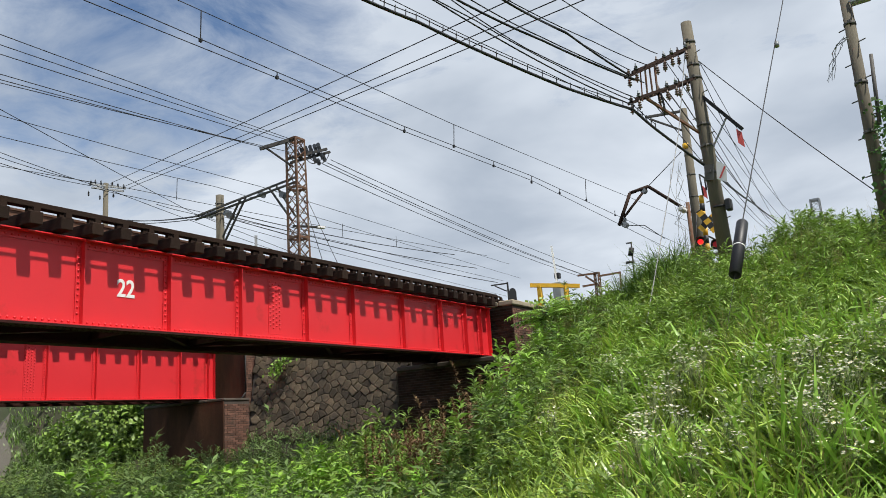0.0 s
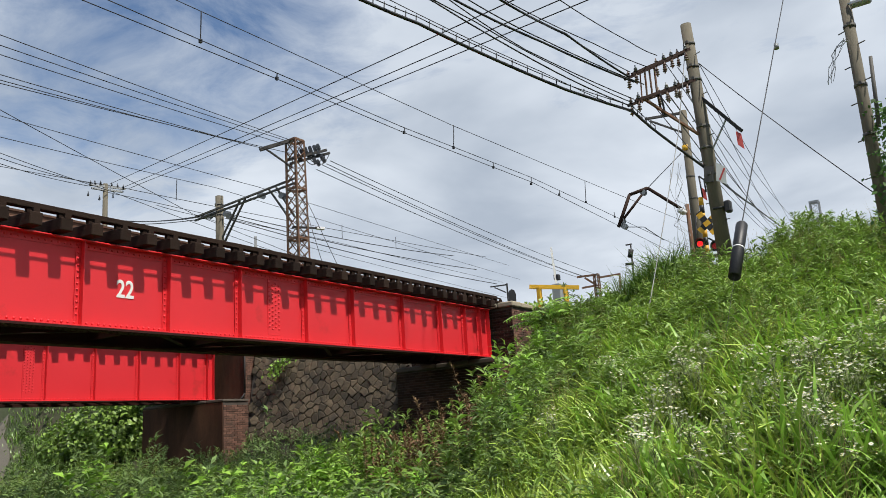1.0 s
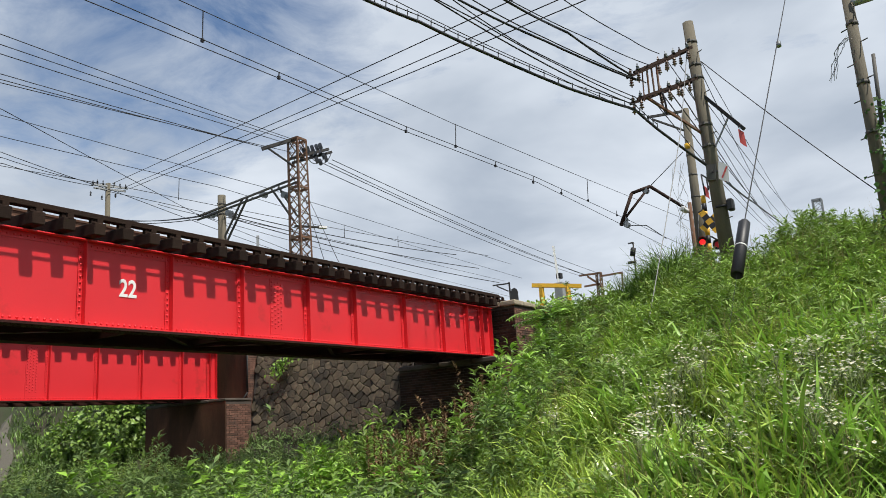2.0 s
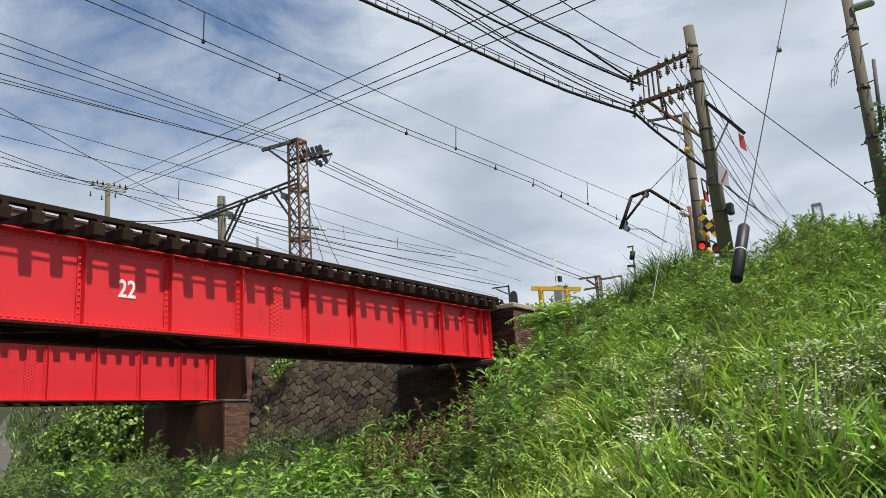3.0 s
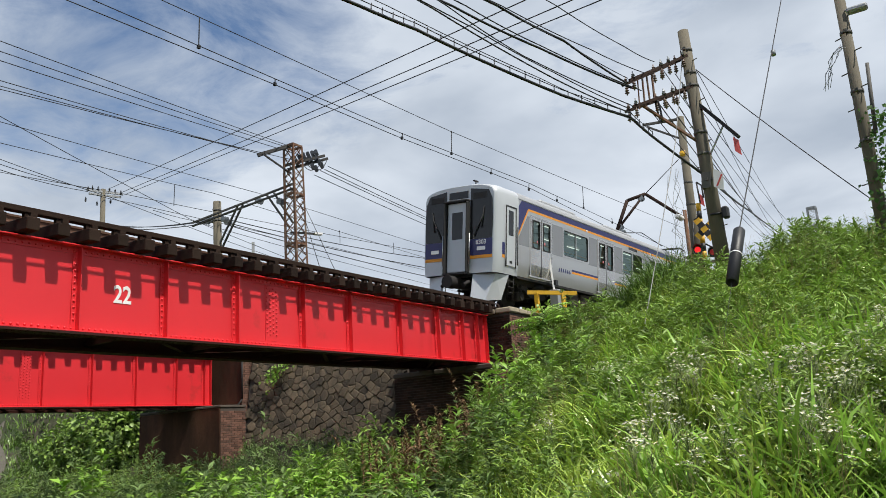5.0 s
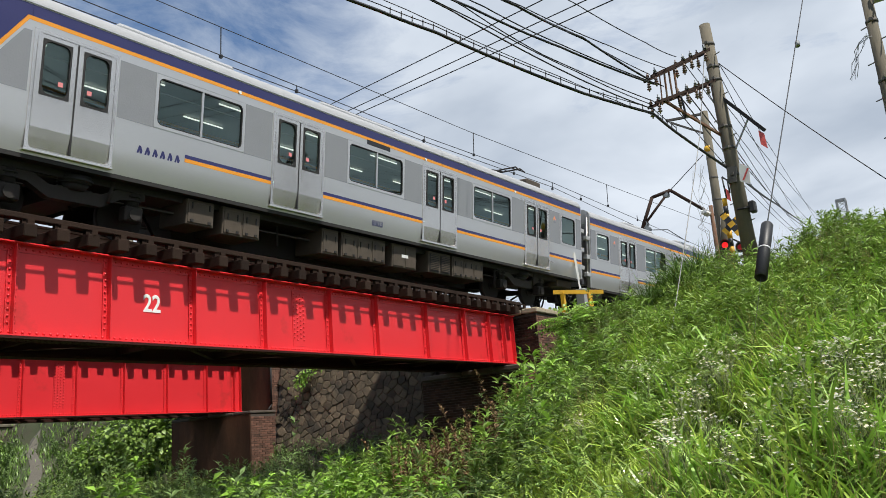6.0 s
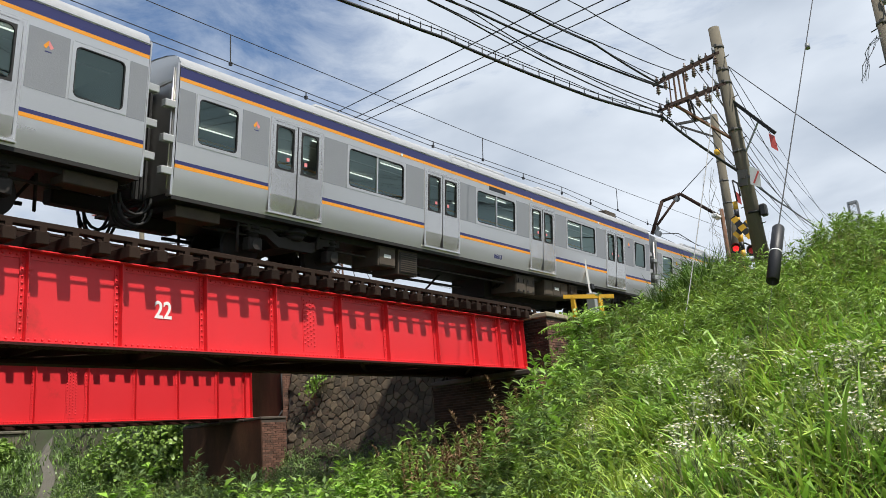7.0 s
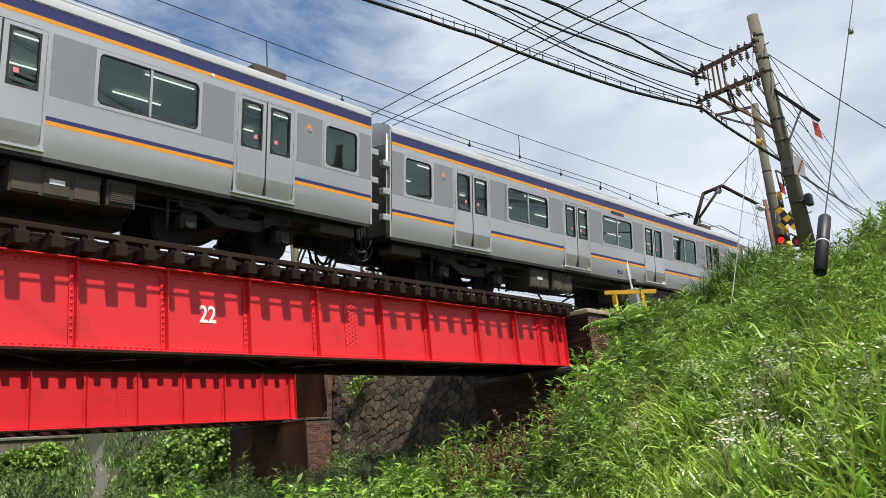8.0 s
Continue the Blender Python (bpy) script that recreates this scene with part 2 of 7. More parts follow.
def girder(bridge, y, face, x0, depth, stiff, splices, x1=0.0, wide=0.165, paint=None):
    """One riveted plate girder; face -1 shows its stiffeners to -Y."""
    paint = paint or RED
    bm = bmesh.new()
    box(bm, x0, x1, y - 0.006, y + 0.006, -depth, -0.02)
    part("web_plate", bm, paint, bridge)
    for z0, z1 in ((-0.022, 0.0), (-depth, -depth + 0.022)):
        bm = boxed(x0, x1 + 0.02, y - wide, y + wide, z0, z1, bevel=0.004)
        part("flange", bm, paint, bridge)
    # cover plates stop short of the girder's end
    part("cover_plate", boxed(x0, x1 - 1.3, y - wide, y + wide, -depth - 0.018, -depth - 0.001), RED_SHADE, bridge)
    part("cover_plate", boxed(x0, x1 - 3.6, y - wide, y + wide, -depth - 0.036, -depth - 0.019), RED_SHADE, bridge)
    for s in (-1, 1):
        for za, zb in ((-0.13, -0.022), (-depth + 0.022, -depth + 0.13)):
            part("flange_angle", boxed(x0, x1, min(y + s * 0.006, y + s * 0.02), max(y + s * 0.006, y + s * 0.02), za, zb), paint, bridge)
    spots = []
    yf = y + face * 0.02
    for x in stiff:
        if x < x0:
            continue
        part("stiffener", boxed(x - 0.006, x + 0.006, min(yf, yf + face * 0.115), max(yf, yf + face * 0.115), -depth + 0.024, -0.024), paint, bridge)
        part("stiffener_leg", boxed(x + 0.007, x + 0.085, min(yf, yf + face * 0.013), max(yf, yf + face * 0.013), -depth + 0.024, -0.024), paint, bridge)
        spots += [(x + 0.048, yf - 0.013, -0.1 - i * 0.1) for i in range(int((depth - 0.15) / 0.1))]
        spots += [(x - 0.046, yf - 0.008, -0.1 - i * 0.1) for i in range(int((depth - 0.15) / 0.1))]
        part("stiffener_leg", boxed(x - 0.085, x - 0.007, min(yf, yf + face * 0.008), max(yf, yf + face * 0.008), -depth + 0.024, -0.024), paint, bridge)
    part("end_plate", boxed(x1 - 0.012, x1, y - 0.13, y + 0.13, -depth + 0.024, -0.024), paint, bridge)
    n = int((x1 - x0) / 0.105)
    spots += [(x0 + 0.05 + i * 0.105, y - 0.02, -depth + 0.075) for i in range(n)]
    spots += [(x0 + 0.05 + i * 0.105, y - 0.02, -0.075) for i in range(n)]
    for xs in splices:
        part("splice_plate", boxed(xs - 0.17, xs + 0.17, y - 0.019, y - 0.0065, -depth + 0.135, -0.135), paint, bridge)
        for c in range(4):
            spots += [(xs - 0.13 + c * 0.087, y - 0.019, -0.2 - i * 0.09 - 0.045 * (c % 2)) for i in range(int((depth - 0.38) / 0.09))]
    if face < 0:
        rivets("riveting", spots, paint, bridge)
        # undersides of the flange rivets show along the edge
        bm = bmesh.new()
        for i in range(n):
            for off in (-0.13, -0.07, 0.07, 0.13):
                x = x0 + 0.05 + i * 0.105
                rod(bm, (x, y + off, -depth - 0.05), (x, y + off, -depth + 0.001), 0.012, 0.019, 6)
        tagged(part("flange_riveting", bm, RED_SHADE, bridge), kind="stuff")


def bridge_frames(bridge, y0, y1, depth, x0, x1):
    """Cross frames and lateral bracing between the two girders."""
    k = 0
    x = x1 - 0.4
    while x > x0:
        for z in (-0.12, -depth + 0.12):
            part("cross_strut", boxed(x - 0.04, x + 0.04, y0 + 0.03, y1 - 0.03, z - 0.05, z + 0.05), RED_SHADE, bridge)
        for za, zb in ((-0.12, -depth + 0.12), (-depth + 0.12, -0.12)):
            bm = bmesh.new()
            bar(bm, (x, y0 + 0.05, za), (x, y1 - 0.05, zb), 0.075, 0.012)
            part("cross_brace", bm, RED_SHADE, bridge)
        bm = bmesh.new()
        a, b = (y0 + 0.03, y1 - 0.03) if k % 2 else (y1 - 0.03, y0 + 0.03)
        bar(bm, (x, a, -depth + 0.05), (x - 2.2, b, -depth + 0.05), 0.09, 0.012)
        part("lateral_brace", bm, RED_SHADE, bridge)
        x -= 2.2
        k += 1


Y_FAR = 10.5
near_bridge = empty("girder_bridge", (0, 0, 0), "bright red riveted plate girder railway bridge numbered in white", "bridge", "red bridges")
girder(near_bridge, 0.0, -1, -24.0, 1.41, STIFF, (-8.5, -16.8))
girder(near_bridge, 1.84, 1, -24.0, 1.41, STIFF, (-8.5,), paint=RED_SHADE)
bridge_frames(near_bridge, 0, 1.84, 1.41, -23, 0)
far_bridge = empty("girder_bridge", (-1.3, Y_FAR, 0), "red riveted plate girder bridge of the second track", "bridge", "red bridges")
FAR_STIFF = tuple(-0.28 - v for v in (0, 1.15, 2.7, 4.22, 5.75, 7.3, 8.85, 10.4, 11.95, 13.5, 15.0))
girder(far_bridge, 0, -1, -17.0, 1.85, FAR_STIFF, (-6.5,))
girder(far_bridge, 1.84, 1, -17.0, 1.85, FAR_STIFF, (), paint=RED_SHADE)
bridge_frames(far_bridge, 0, 1.84, 1.85, -16.5, 0)

# ---------------------------------------------------------------- track
def track_y(x):
    return 0.92 - 0.0423 * x - 0.0011 * x * x / 2


CANT, Z_RAIL = 0.1089, 0.526


def track_pose(x, reach=6.9):
    """Pose of a thing that stands on two points of the track, reach ahead of and behind x, leaning with the cant."""
    a, b = Vector((x - reach, track_y(x - reach), Z_RAIL)), Vector((x + reach, track_y(x + reach), Z_RAIL))
    d = (b - a).normalized()
    left = Vector((0, 0, 1)).cross(d).normalized()
    m = Matrix((d, left, d.cross(left))).transposed().to_4x4()
    return Matrix.Translation((a + b) / 2 + Vector((0, 0, -0.0095 * x))) @ m @ Matrix.Rotation(CANT, 4, "X")


def build_track():
    bm = boxed(-0.1, 0.1, -1.36, 1.36, -0.2, 0.0, bevel=0.012)
    first = obj("sleeper", bm, TIMBER)
    tagged(first, "dark creosoted timber bridge sleeper with rough ends", "sleeper", "sleepers of the track")
    x, k = 0.28, 0
    rng = random.Random(4)
    while x > -23.5:
        m = pose(x, 0.925 + rng.uniform(-0.02, 0.02), 0.225 + 0.06, 0, 0, rng.uniform(-0.6, 0.6)) @ Matrix.Rotation(CANT * 0.45, 4, "X")
        if k == 0:
            first.matrix_basis = m
        else:
            copy_thing(first, m)
        x -= 0.50
        k += 1
    x = -1.1
    while x > -17.5:                     # sleepers of the second bridge
        copy_thing(first, pose(x, Y_FAR + 0.92 + rng.uniform(-0.03, 0.03), 0.235, 0, 0, rng.uniform(-0.6, 0.6)))
        x -= 0.50
    bm = boxed(-18.0, -1.0, Y_FAR - 0.40, Y_FAR - 0.34, 0.237, 0.31, bevel=0.008)
    tagged(obj("sleeper_strap", bm, TIMBER), "dark brown strap along the sleeper ends", "strap")
    # flat bar along the sleepers' ends, held clear of them on packings
    for y0, z0, low in ((-0.415, 0.285, 0.205), (2.12, 0.40, 0.33)):
        bm = bmesh.new()
        box(bm, -23.5, 0.3, y0, y0 + 0.012, z0, z0 + 0.042)
        x = 0.28
        while x > -23.5:
            box(bm, x - 0.05, x + 0.05, y0 - 0.002, y0 + 0.05, low, z0 + 0.004)
            x -= 0.50
        tagged(obj("sleeper_strap", bm, TIMBER), "dark flat bar along the sleeper ends", "strap")
    bm = bmesh.new()
    box(bm, -23.5, 0.3, -0.28, -0.16, 0.312, 0.41, bevel=0.01)
    x = 0.28
    while x > -23.5:
        box(bm, x - 0.06, x + 0.06, -0.26, -0.18, 0.215, 0.35)
        x -= 0.50
    tagged(obj("guard_timber", bm, TIMBER), "long dark guard timber bolted over the sleeper ends", "guard timber")
    for y0 in (0.56, 0.84, 1.12):            # unseen planks between the rails, added to keep sun off the inner girder
        bm = boxed(-23.5, 0.3, y0, y0 + 0.25, 0.318, 0.355, bevel=0.006)
        tagged(obj("walkway_plank", bm, TIMBER), "dark unseen timber plank added between the rails to block sun", "plank", "walkway planks")
    for side in (-1, 1):
        bm = bmesh.new()
        prof = ((-0.06, 0), (0.06, 0), (0.06, 0.012), (0.012, 0.03), (0.012, 0.10), (0.033, 0.11), (0.033, 0.145), (-0.033, 0.145), (-0.033, 0.11), (-0.012, 0.10), (-0.012, 0.03), (-0.06, 0.012))
        last = None
        for i in range(64):
            xx = -40 + i * 2.4
            p = track_pose(xx, 0.5)
            ring = [bm.verts.new(p @ Vector((0, side * 0.5665 + u, v - 0.145))) for u, v in prof]
            if last:
                for j in range(len(ring)):
                    bm.faces.new((last[j], last[(j + 1) % len(ring)], ring[(j + 1) % len(ring)], ring[j]))
            last = ring
        tagged(obj("rail", bm, RAIL_RUST), "rusty steel running rail on the timber sleepers", "rail", "rails of the track")


build_track()
# ---------------------------------------------------------------- train
BLUE = material("deep blue paint", (0.028, 0.030, 0.125), 0.4, vary=0.1)
ORANGE = material("orange paint", (0.80, 0.31, 0.02), 0.45, vary=0.1)
CAB_WHITE = material("silver white cab paint", (0.52, 0.54, 0.56), 0.35, metal=0.1, vary=0.05, bump=0.02)
BLACK_GLOSS = material("black window surround", (0.012, 0.013, 0.015), 0.15, vary=0.1, bump=0.0)
RUBBER = material("black rubber", (0.018, 0.018, 0.018), 0.75, vary=0.3)
ROOF_GREY = material("roof grey", (0.33, 0.34, 0.35), 0.6, vary=0.15)
UNDER_BOX = material("dusty equipment brown", (0.078, 0.060, 0.044), 0.8, vary=0.3, scale=3, dirt=(0.05, 0.04, 0.03), dirt_amount=0.4)
BOGIE = material("bogie grime", (0.017, 0.015, 0.014), 0.85, vary=0.4, scale=5)
BOLSTER = material("brake dust steel", (0.022, 0.018, 0.015), 0.75, vary=0.4, scale=6)
CREAM = material("cream interior panel", (0.55, 0.56, 0.52), 0.6, vary=0.08)
SEAT = material("dark seat cloth", (0.05, 0.06, 0.09), 0.9)
WHITE = material("white paint", (0.78, 0.78, 0.76), 0.5, vary=0.08)
STICKER = material("red and white sticker", (0.75, 0.25, 0.25), 0.5)

DOOR_STEEL = material("polished door steel", (0.64, 0.615, 0.575), 0.24, metal=0.95, vary=0.06, scale=1.2, fine=90, bump=0.01, streak=(1, 1, 0.1))

GUARD = material("pale grey guard plate", (0.42, 0.43, 0.43), 0.5, metal=0.3, vary=0.12)


def glass_material(name, tint, gloss_tint=(1, 1, 1, 1), ior=1.5):
    m = bpy.data.materials.new(name)
    m.use_nodes = True
    nt = m.node_tree
    N, L = nt.nodes.new, nt.links.new
    nt.nodes.remove(nt.nodes["Principled BSDF"])
    tr, gl, fr, mx = N("ShaderNodeBsdfTransparent"), N("ShaderNodeBsdfGlossy"), N("ShaderNodeFresnel"), N("ShaderNodeMixShader")
    tr.inputs[0].default_value = (*tint, 1)
    gl.inputs["Color"].default_value = gloss_tint
    gl.inputs["Roughness"].default_value = 0.02
    fr.inputs["IOR"].default_value = ior
    L(fr.outputs[0], mx.inputs[0]); L(tr.outputs[0], mx.inputs[1]); L(gl.outputs[0], mx.inputs[2])
    L(mx.outputs[0], nt.nodes["Material Output"].inputs[0])
    return m


def glow(name, colour, strength):
    m = bpy.data.materials.new(name)
    m.use_nodes = True
    b = m.node_tree.nodes["Principled BSDF"]
    b.inputs["Base Color"].default_value = (*colour, 1)
    b.inputs["Emission Color"].default_value = (*colour, 1)
    b.inputs["Emission Strength"].default_value = strength
    return m


CAR_GLASS = glass_material("green tinted glass", (0.60, 0.70, 0.65), gloss_tint=(0.78, 1.0, 0.92, 1), ior=2.0)
TUBE = glow("fluorescent tube", (1.0, 0.98, 0.92), 1.2)

HALF, SILL, BELT0, BELT1 = 1.41, 0.98, 2.0, 3.0
# half of the body's section, from the sill up to the roof's crown
SECTION = [(1.355, 0.98), (1.375, 1.12), (1.395, 1.28), (1.41, 1.45), (1.41, 2.0), (1.41, 3.0), (1.41, 3.42), (1.385, 3.53), (1.32, 3.62), (1.18, 3.70), (0.9, 3.77), (0.5, 3.81), (0.0, 3.82)]


def strip(bm, pts, u0, u1, s, mat=0):
    """A surface along the car through the section points (y, z), on side s."""
    a = [bm.verts.new((u0, s * y, z)) for y, z in pts]
    b = [bm.verts.new((u1, s * y, z)) for y, z in pts]
    for i in range(len(pts) - 1):
        q = (a[i], b[i], b[i + 1], a[i + 1])
        f = bm.faces.new(q if s < 0 else q[::-1])
        f.material_index = mat
        f.smooth = True


def rounded(u0, u1, z0, z1, r, n=4):
    out = []
    for cx, cz, a0 in ((u1 - r, z1 - r, 0), (u0 + r, z1 - r, 90), (u0 + r, z0 + r, 180), (u1 - r, z0 + r, 270)):
        for i in range(n + 1):
            a = radians(a0 + 90 * i / n)
            out.append((cx + math.cos(a) * r, cz + math.sin(a) * r))
    return out


def ring_bm(u0, u1, z0, z1, r, lip, depth):
    """A frame round an opening: rounded inside, square outside by lip, that fills the opening's corners. Faces -Y at y = 0."""
    bm = bmesh.new()
    inner = rounded(u0, u1, z0, z1, r)
    outer = rounded(u0 - lip, u1 + lip, z0 - lip, z1 + lip, 0.002)
    vs = [[bm.verts.new((u, y, z)) for u, z in p] for p, y in ((outer, 0.0), (outer, -0.012), (inner, -0.012), (inner, depth))]
    n = len(inner)
    for k in range(3):
        for i in range(n):
            j = (i + 1) % n
            bm.faces.new((vs[k][i], vs[k][j], vs[k + 1][j], vs[k + 1][i]))
    bmesh.ops.remove_doubles(bm, verts=bm.verts, dist=0.0005)
    bmesh.ops.recalc_face_normals(bm, faces=bm.faces)
    return bm


def pane_bm(u0, u1, z0, z1, y):
    bm = bmesh.new()
    bm.faces.new([bm.verts.new(p) for p in ((u0, y, z0), (u1, y, z0), (u1, y, z1), (u0, y, z1))])
    return bm


def place(name, me, parent, m, label=""):
    ob = new(name, me)
    ob.parent = parent
    ob.matrix_basis = m
    if label:
        ob["label"] = label
    return ob


def mesh_of(name, bm, mats):
    me = bpy.data.meshes.new(name)
    bm.to_mesh(me)
    bm.free()
    for m in (mats if isinstance(mats, (list, tuple)) else [mats]):
        me.materials.append(m)
    return me


def text_part(body, size, mat, parent, m, label="", name="lettering", depth=0.002, bold=0.0):
    cu = bpy.data.curves.new(name, "FONT")
    cu.body, cu.size, cu.align_x, cu.align_y, cu.extrude, cu.offset = body, size, "CENTER", "CENTER", depth, bold
    tmp = new(name, cu)
    bpy.context.view_layer.update()
    me = bpy.data.meshes.new_from_object(tmp)
    bpy.data.objects.remove(tmp)
    me.materials.clear()
    me.materials.append(mat)
    return place(name, me, parent, m, label)


def flip(s):
    """Parts are modelled for the -Y side; s = 1 turns them to the other side."""
    return Matrix.Identity(4) if s < 0 else Matrix.Rotation(math.pi, 4, "Z")


W_BIG, W_END = 0.92, 0.44
MESH = {}


def car_meshes():
    M = MESH
    M["win_frame"] = mesh_of("window_frame", ring_bm(-W_BIG, W_BIG, 2.05, 2.93, 0.1, 0.06, 0.05), STAINLESS)
    M["win_pane"] = mesh_of("pane", pane_bm(-W_BIG - 0.02, W_BIG + 0.02, 2.03, 2.95, 0.02), CAR_GLASS)
    M["mullion"] = mesh_of("mullion", boxed(-0.022, 0.022, -0.008, 0.04, 2.05, 2.93), STAINLESS)
    M["gasket"] = mesh_of("gasket", ring_bm(-W_BIG + 0.02, W_BIG - 0.02, 2.07, 2.91, 0.085, 0.022, 0.03), RUBBER)
    M["end_frame"] = mesh_of("window_frame", ring_bm(-W_END, W_END, 2.05, 2.93, 0.1, 0.06, 0.05), STAINLESS)
    M["end_pane"] = mesh_of("pane", pane_bm(-W_END - 0.02, W_END + 0.02, 2.03, 2.95, 0.02), CAR_GLASS)
    M["end_gasket"] = mesh_of("gasket", ring_bm(-W_END + 0.02, W_END - 0.02, 2.07, 2.91, 0.085, 0.022, 0.03), RUBBER)
    bm = bmesh.new()                      # one door leaf, window to the middle of it
    for a in ((0.008, 0.655, 1.6, 2.0), (0.008, 0.655, 2.91, 2.99), (0.008, 0.125, 2.0, 2.91), (0.545, 0.655, 2.0, 2.91)):
        box(bm, a[0], a[1], -0.012, 0.03, a[2], a[3])
    pr = [(-0.012, 1.6), (-0.012, 1.45), (0.006, 1.3), (0.03, 1.12)]
    a = [bm.verts.new((0.008, y, z)) for y, z in pr]
    b = [bm.verts.new((0.655, y, z)) for y, z in pr]
    for i in range(3):
        bm.faces.new((a[i + 1], b[i + 1], b[i], a[i]))
    M["leaf"] = mesh_of("door_leaf", bm, DOOR_STEEL)
    M["leaf_frame"] = mesh_of("gasket", ring_bm(0.13, 0.54, 2.02, 2.89, 0.11, 0.03, 0.02), RUBBER)
    M["leaf_pane"] = mesh_of("pane", pane_bm(0.12, 0.55, 2.0, 2.91, 0.01), CAR_GLASS)
    M["sticker"] = mesh_of("sticker", boxed(0.2, 0.28, 0.002, 0.006, 2.2, 2.28), [STICKER])
    M["header"] = mesh_of("door_frame", ring_bm(-0.662, 0.662, 1.10, 3.0, 0.09, 0.052, 0.04), DOOR_STEEL)
    M["step"] = mesh_of("door_step", boxed(-0.73, 0.73, -0.03, 0.08, 1.045, 1.085, bevel=0.006), STAINLESS)
    M["seam"] = mesh_of("door_seam", boxed(-0.015, 0.015, -0.014, 0.02, 1.12, 2.99), RUBBER)


def bogie(car, u):
    """A bogie with its wheels, frame, axle boxes, springs and dampers."""
    b = empty("bogie", (u, 0, 0))
    b.parent = car
    for w in (-1.05, 1.05):
        for y in (-0.56, 0.56):
            bm = bmesh.new()
            rod(bm, (w, y - 0.065, 0.43), (w, y + 0.065, 0.43), 0.43, n=28)
            rod(bm, (w, y - 0.09, 0.43), (w, y + 0.09, 0.43), 0.13, n=14)
            part("wheel", bm, BOGIE, b, smooth=False)
        bm = bmesh.new()
        rod(bm, (w, -0.9, 0.43), (w, 0.9, 0.43), 0.08, n=10)
        part("axle", bm, BOGIE, b)
        for y in (-0.98, 0.98):
            bm = bmesh.new()
            box(bm, w - 0.17, w + 0.17, y - 0.12, y + 0.12, 0.30, 0.58, bevel=0.03)
            rod(bm, (w, y - 0.16, 0.43), (w, y + 0.16, 0.43), 0.11, n=14)
            part("axle_box", bm, BOLSTER, b)
            bm = bmesh.new()
            rod(bm, (w, y, 0.58), (w, y, 0.84), 0.12, n=12)
            rod(bm, (w, y, 0.66), (w, y, 0.69), 0.15, n=12)
            rod(bm, (w, y, 0.74), (w, y, 0.77), 0.15, n=12)
            part("axle_spring", bm, BOGIE, b)
    for y in (-0.98, 0.98):
        bm = bmesh.new()
        pts = [(-1.25, 0.70, 0.86), (-0.8, 0.66, 0.86), (-0.45, 0.46, 0.68), (0.45, 0.46, 0.68), (0.8, 0.66, 0.86), (1.25, 0.70, 0.86)]
        ring = [[bm.verts.new((x, y + dy, z)) for dy, z in ((-0.09, z0), (0.09, z0), (0.09, z1), (-0.09, z1))] for x, z0, z1 in pts]
        for i in range(len(ring) - 1):
            for j in range(4):
                bm.faces.new((ring[i][j], ring[i][(j + 1) % 4], ring[i + 1][(j + 1) % 4], ring[i + 1][j]))
        bm.faces.new(ring[0]); bm.faces.new(ring[-1][::-1])
        bmesh.ops.recalc_face_normals(bm, faces=bm.faces)
        part("side_frame", bm, BOLSTER, b)
        bm = bmesh.new()
        rod(bm, (0, y, 0.66), (0, y, 0.76), 0.16, 0.24, n=16)
        rod(bm, (0, y, 0.76), (0, y, 0.90), 0.27, n=18)
        rod(bm, (0, y, 0.80), (0, y, 0.84), 0.30, n=18)
        part("air_spring", bm, RUBBER, b)
        bm = bmesh.new()
        rod(bm, (0.55, y * 1.12, 0.55), (0.62, y * 1.12, 0.92), 0.035, n=8)
        part("damper", bm, BOLSTER, b)
        bm = bmesh.new()
        rod(bm, (-1.45, y * 1.05, 0.25), (-1.45, y * 1.05, 0.9), 0.03, n=8)
        rod(bm, (-1.45, y * 1.05, 0.78), (-0.3, y * 1.05, 0.82), 0.025, n=8)
        part("brake_rigging", bm, BOLSTER, b)
    bm = bmesh.new()
    box(bm, -0.3, 0.3, -1.0, 1.0, 0.5, 0.72)
    part("bolster", bm, BOGIE, b)


def under_box(car, u0, u1, z0, kind=0, y=-1.22):
    """An equipment case below the floor: doors, hinges, louvres."""
    c = part("equipment_case", boxed(u0, u1, y, -0.35, z0, 0.9, bevel=0.012), UNDER_BOX, car)
    n = max(1, round((u1 - u0) / 0.55))
    w = (u1 - u0) / n
    for i in range(n):
        bm = bmesh.new()
        a, b = u0 + i * w + 0.03, u0 + (i + 1) * w - 0.03
        box(bm, a, b, y - 0.018, y - 0.001, z0 + 0.04, 0.84, bevel=0.006)
        part("case_door", bm, STEEL_DARK if kind == 1 else UNDER_BOX, c)
        if kind == 0:
            for h in (a + 0.08, b - 0.08):
                part("latch", boxed(h - 0.012, h + 0.012, y - 0.035, y - 0.019, z0 + 0.3, z0 + 0.42), STEEL_DARK, c)
                part("hinge", boxed(h - 0.03, h + 0.03, y - 0.035, y - 0.019, z0 + 0.05, z0 + 0.10), STEEL_DARK, c)
        elif kind == 1:
            for k in range(9):
                z = z0 + 0.08 + k * (0.72 - z0 + 0.04) / 9
                part("louvre", boxed(a + 0.03, b - 0.03, y - 0.034, y - 0.019, z, z + 0.02), UNDER_BOX, c)
    if kind == 2:
        part("name_plate", boxed((u0 + u1) / 2 - 0.12, (u0 + u1) / 2 + 0.12, y - 0.024, y - 0.019, (z0 + 0.9) / 2 - 0.03, (z0 + 0.9) / 2 + 0.05), WHITE, c)


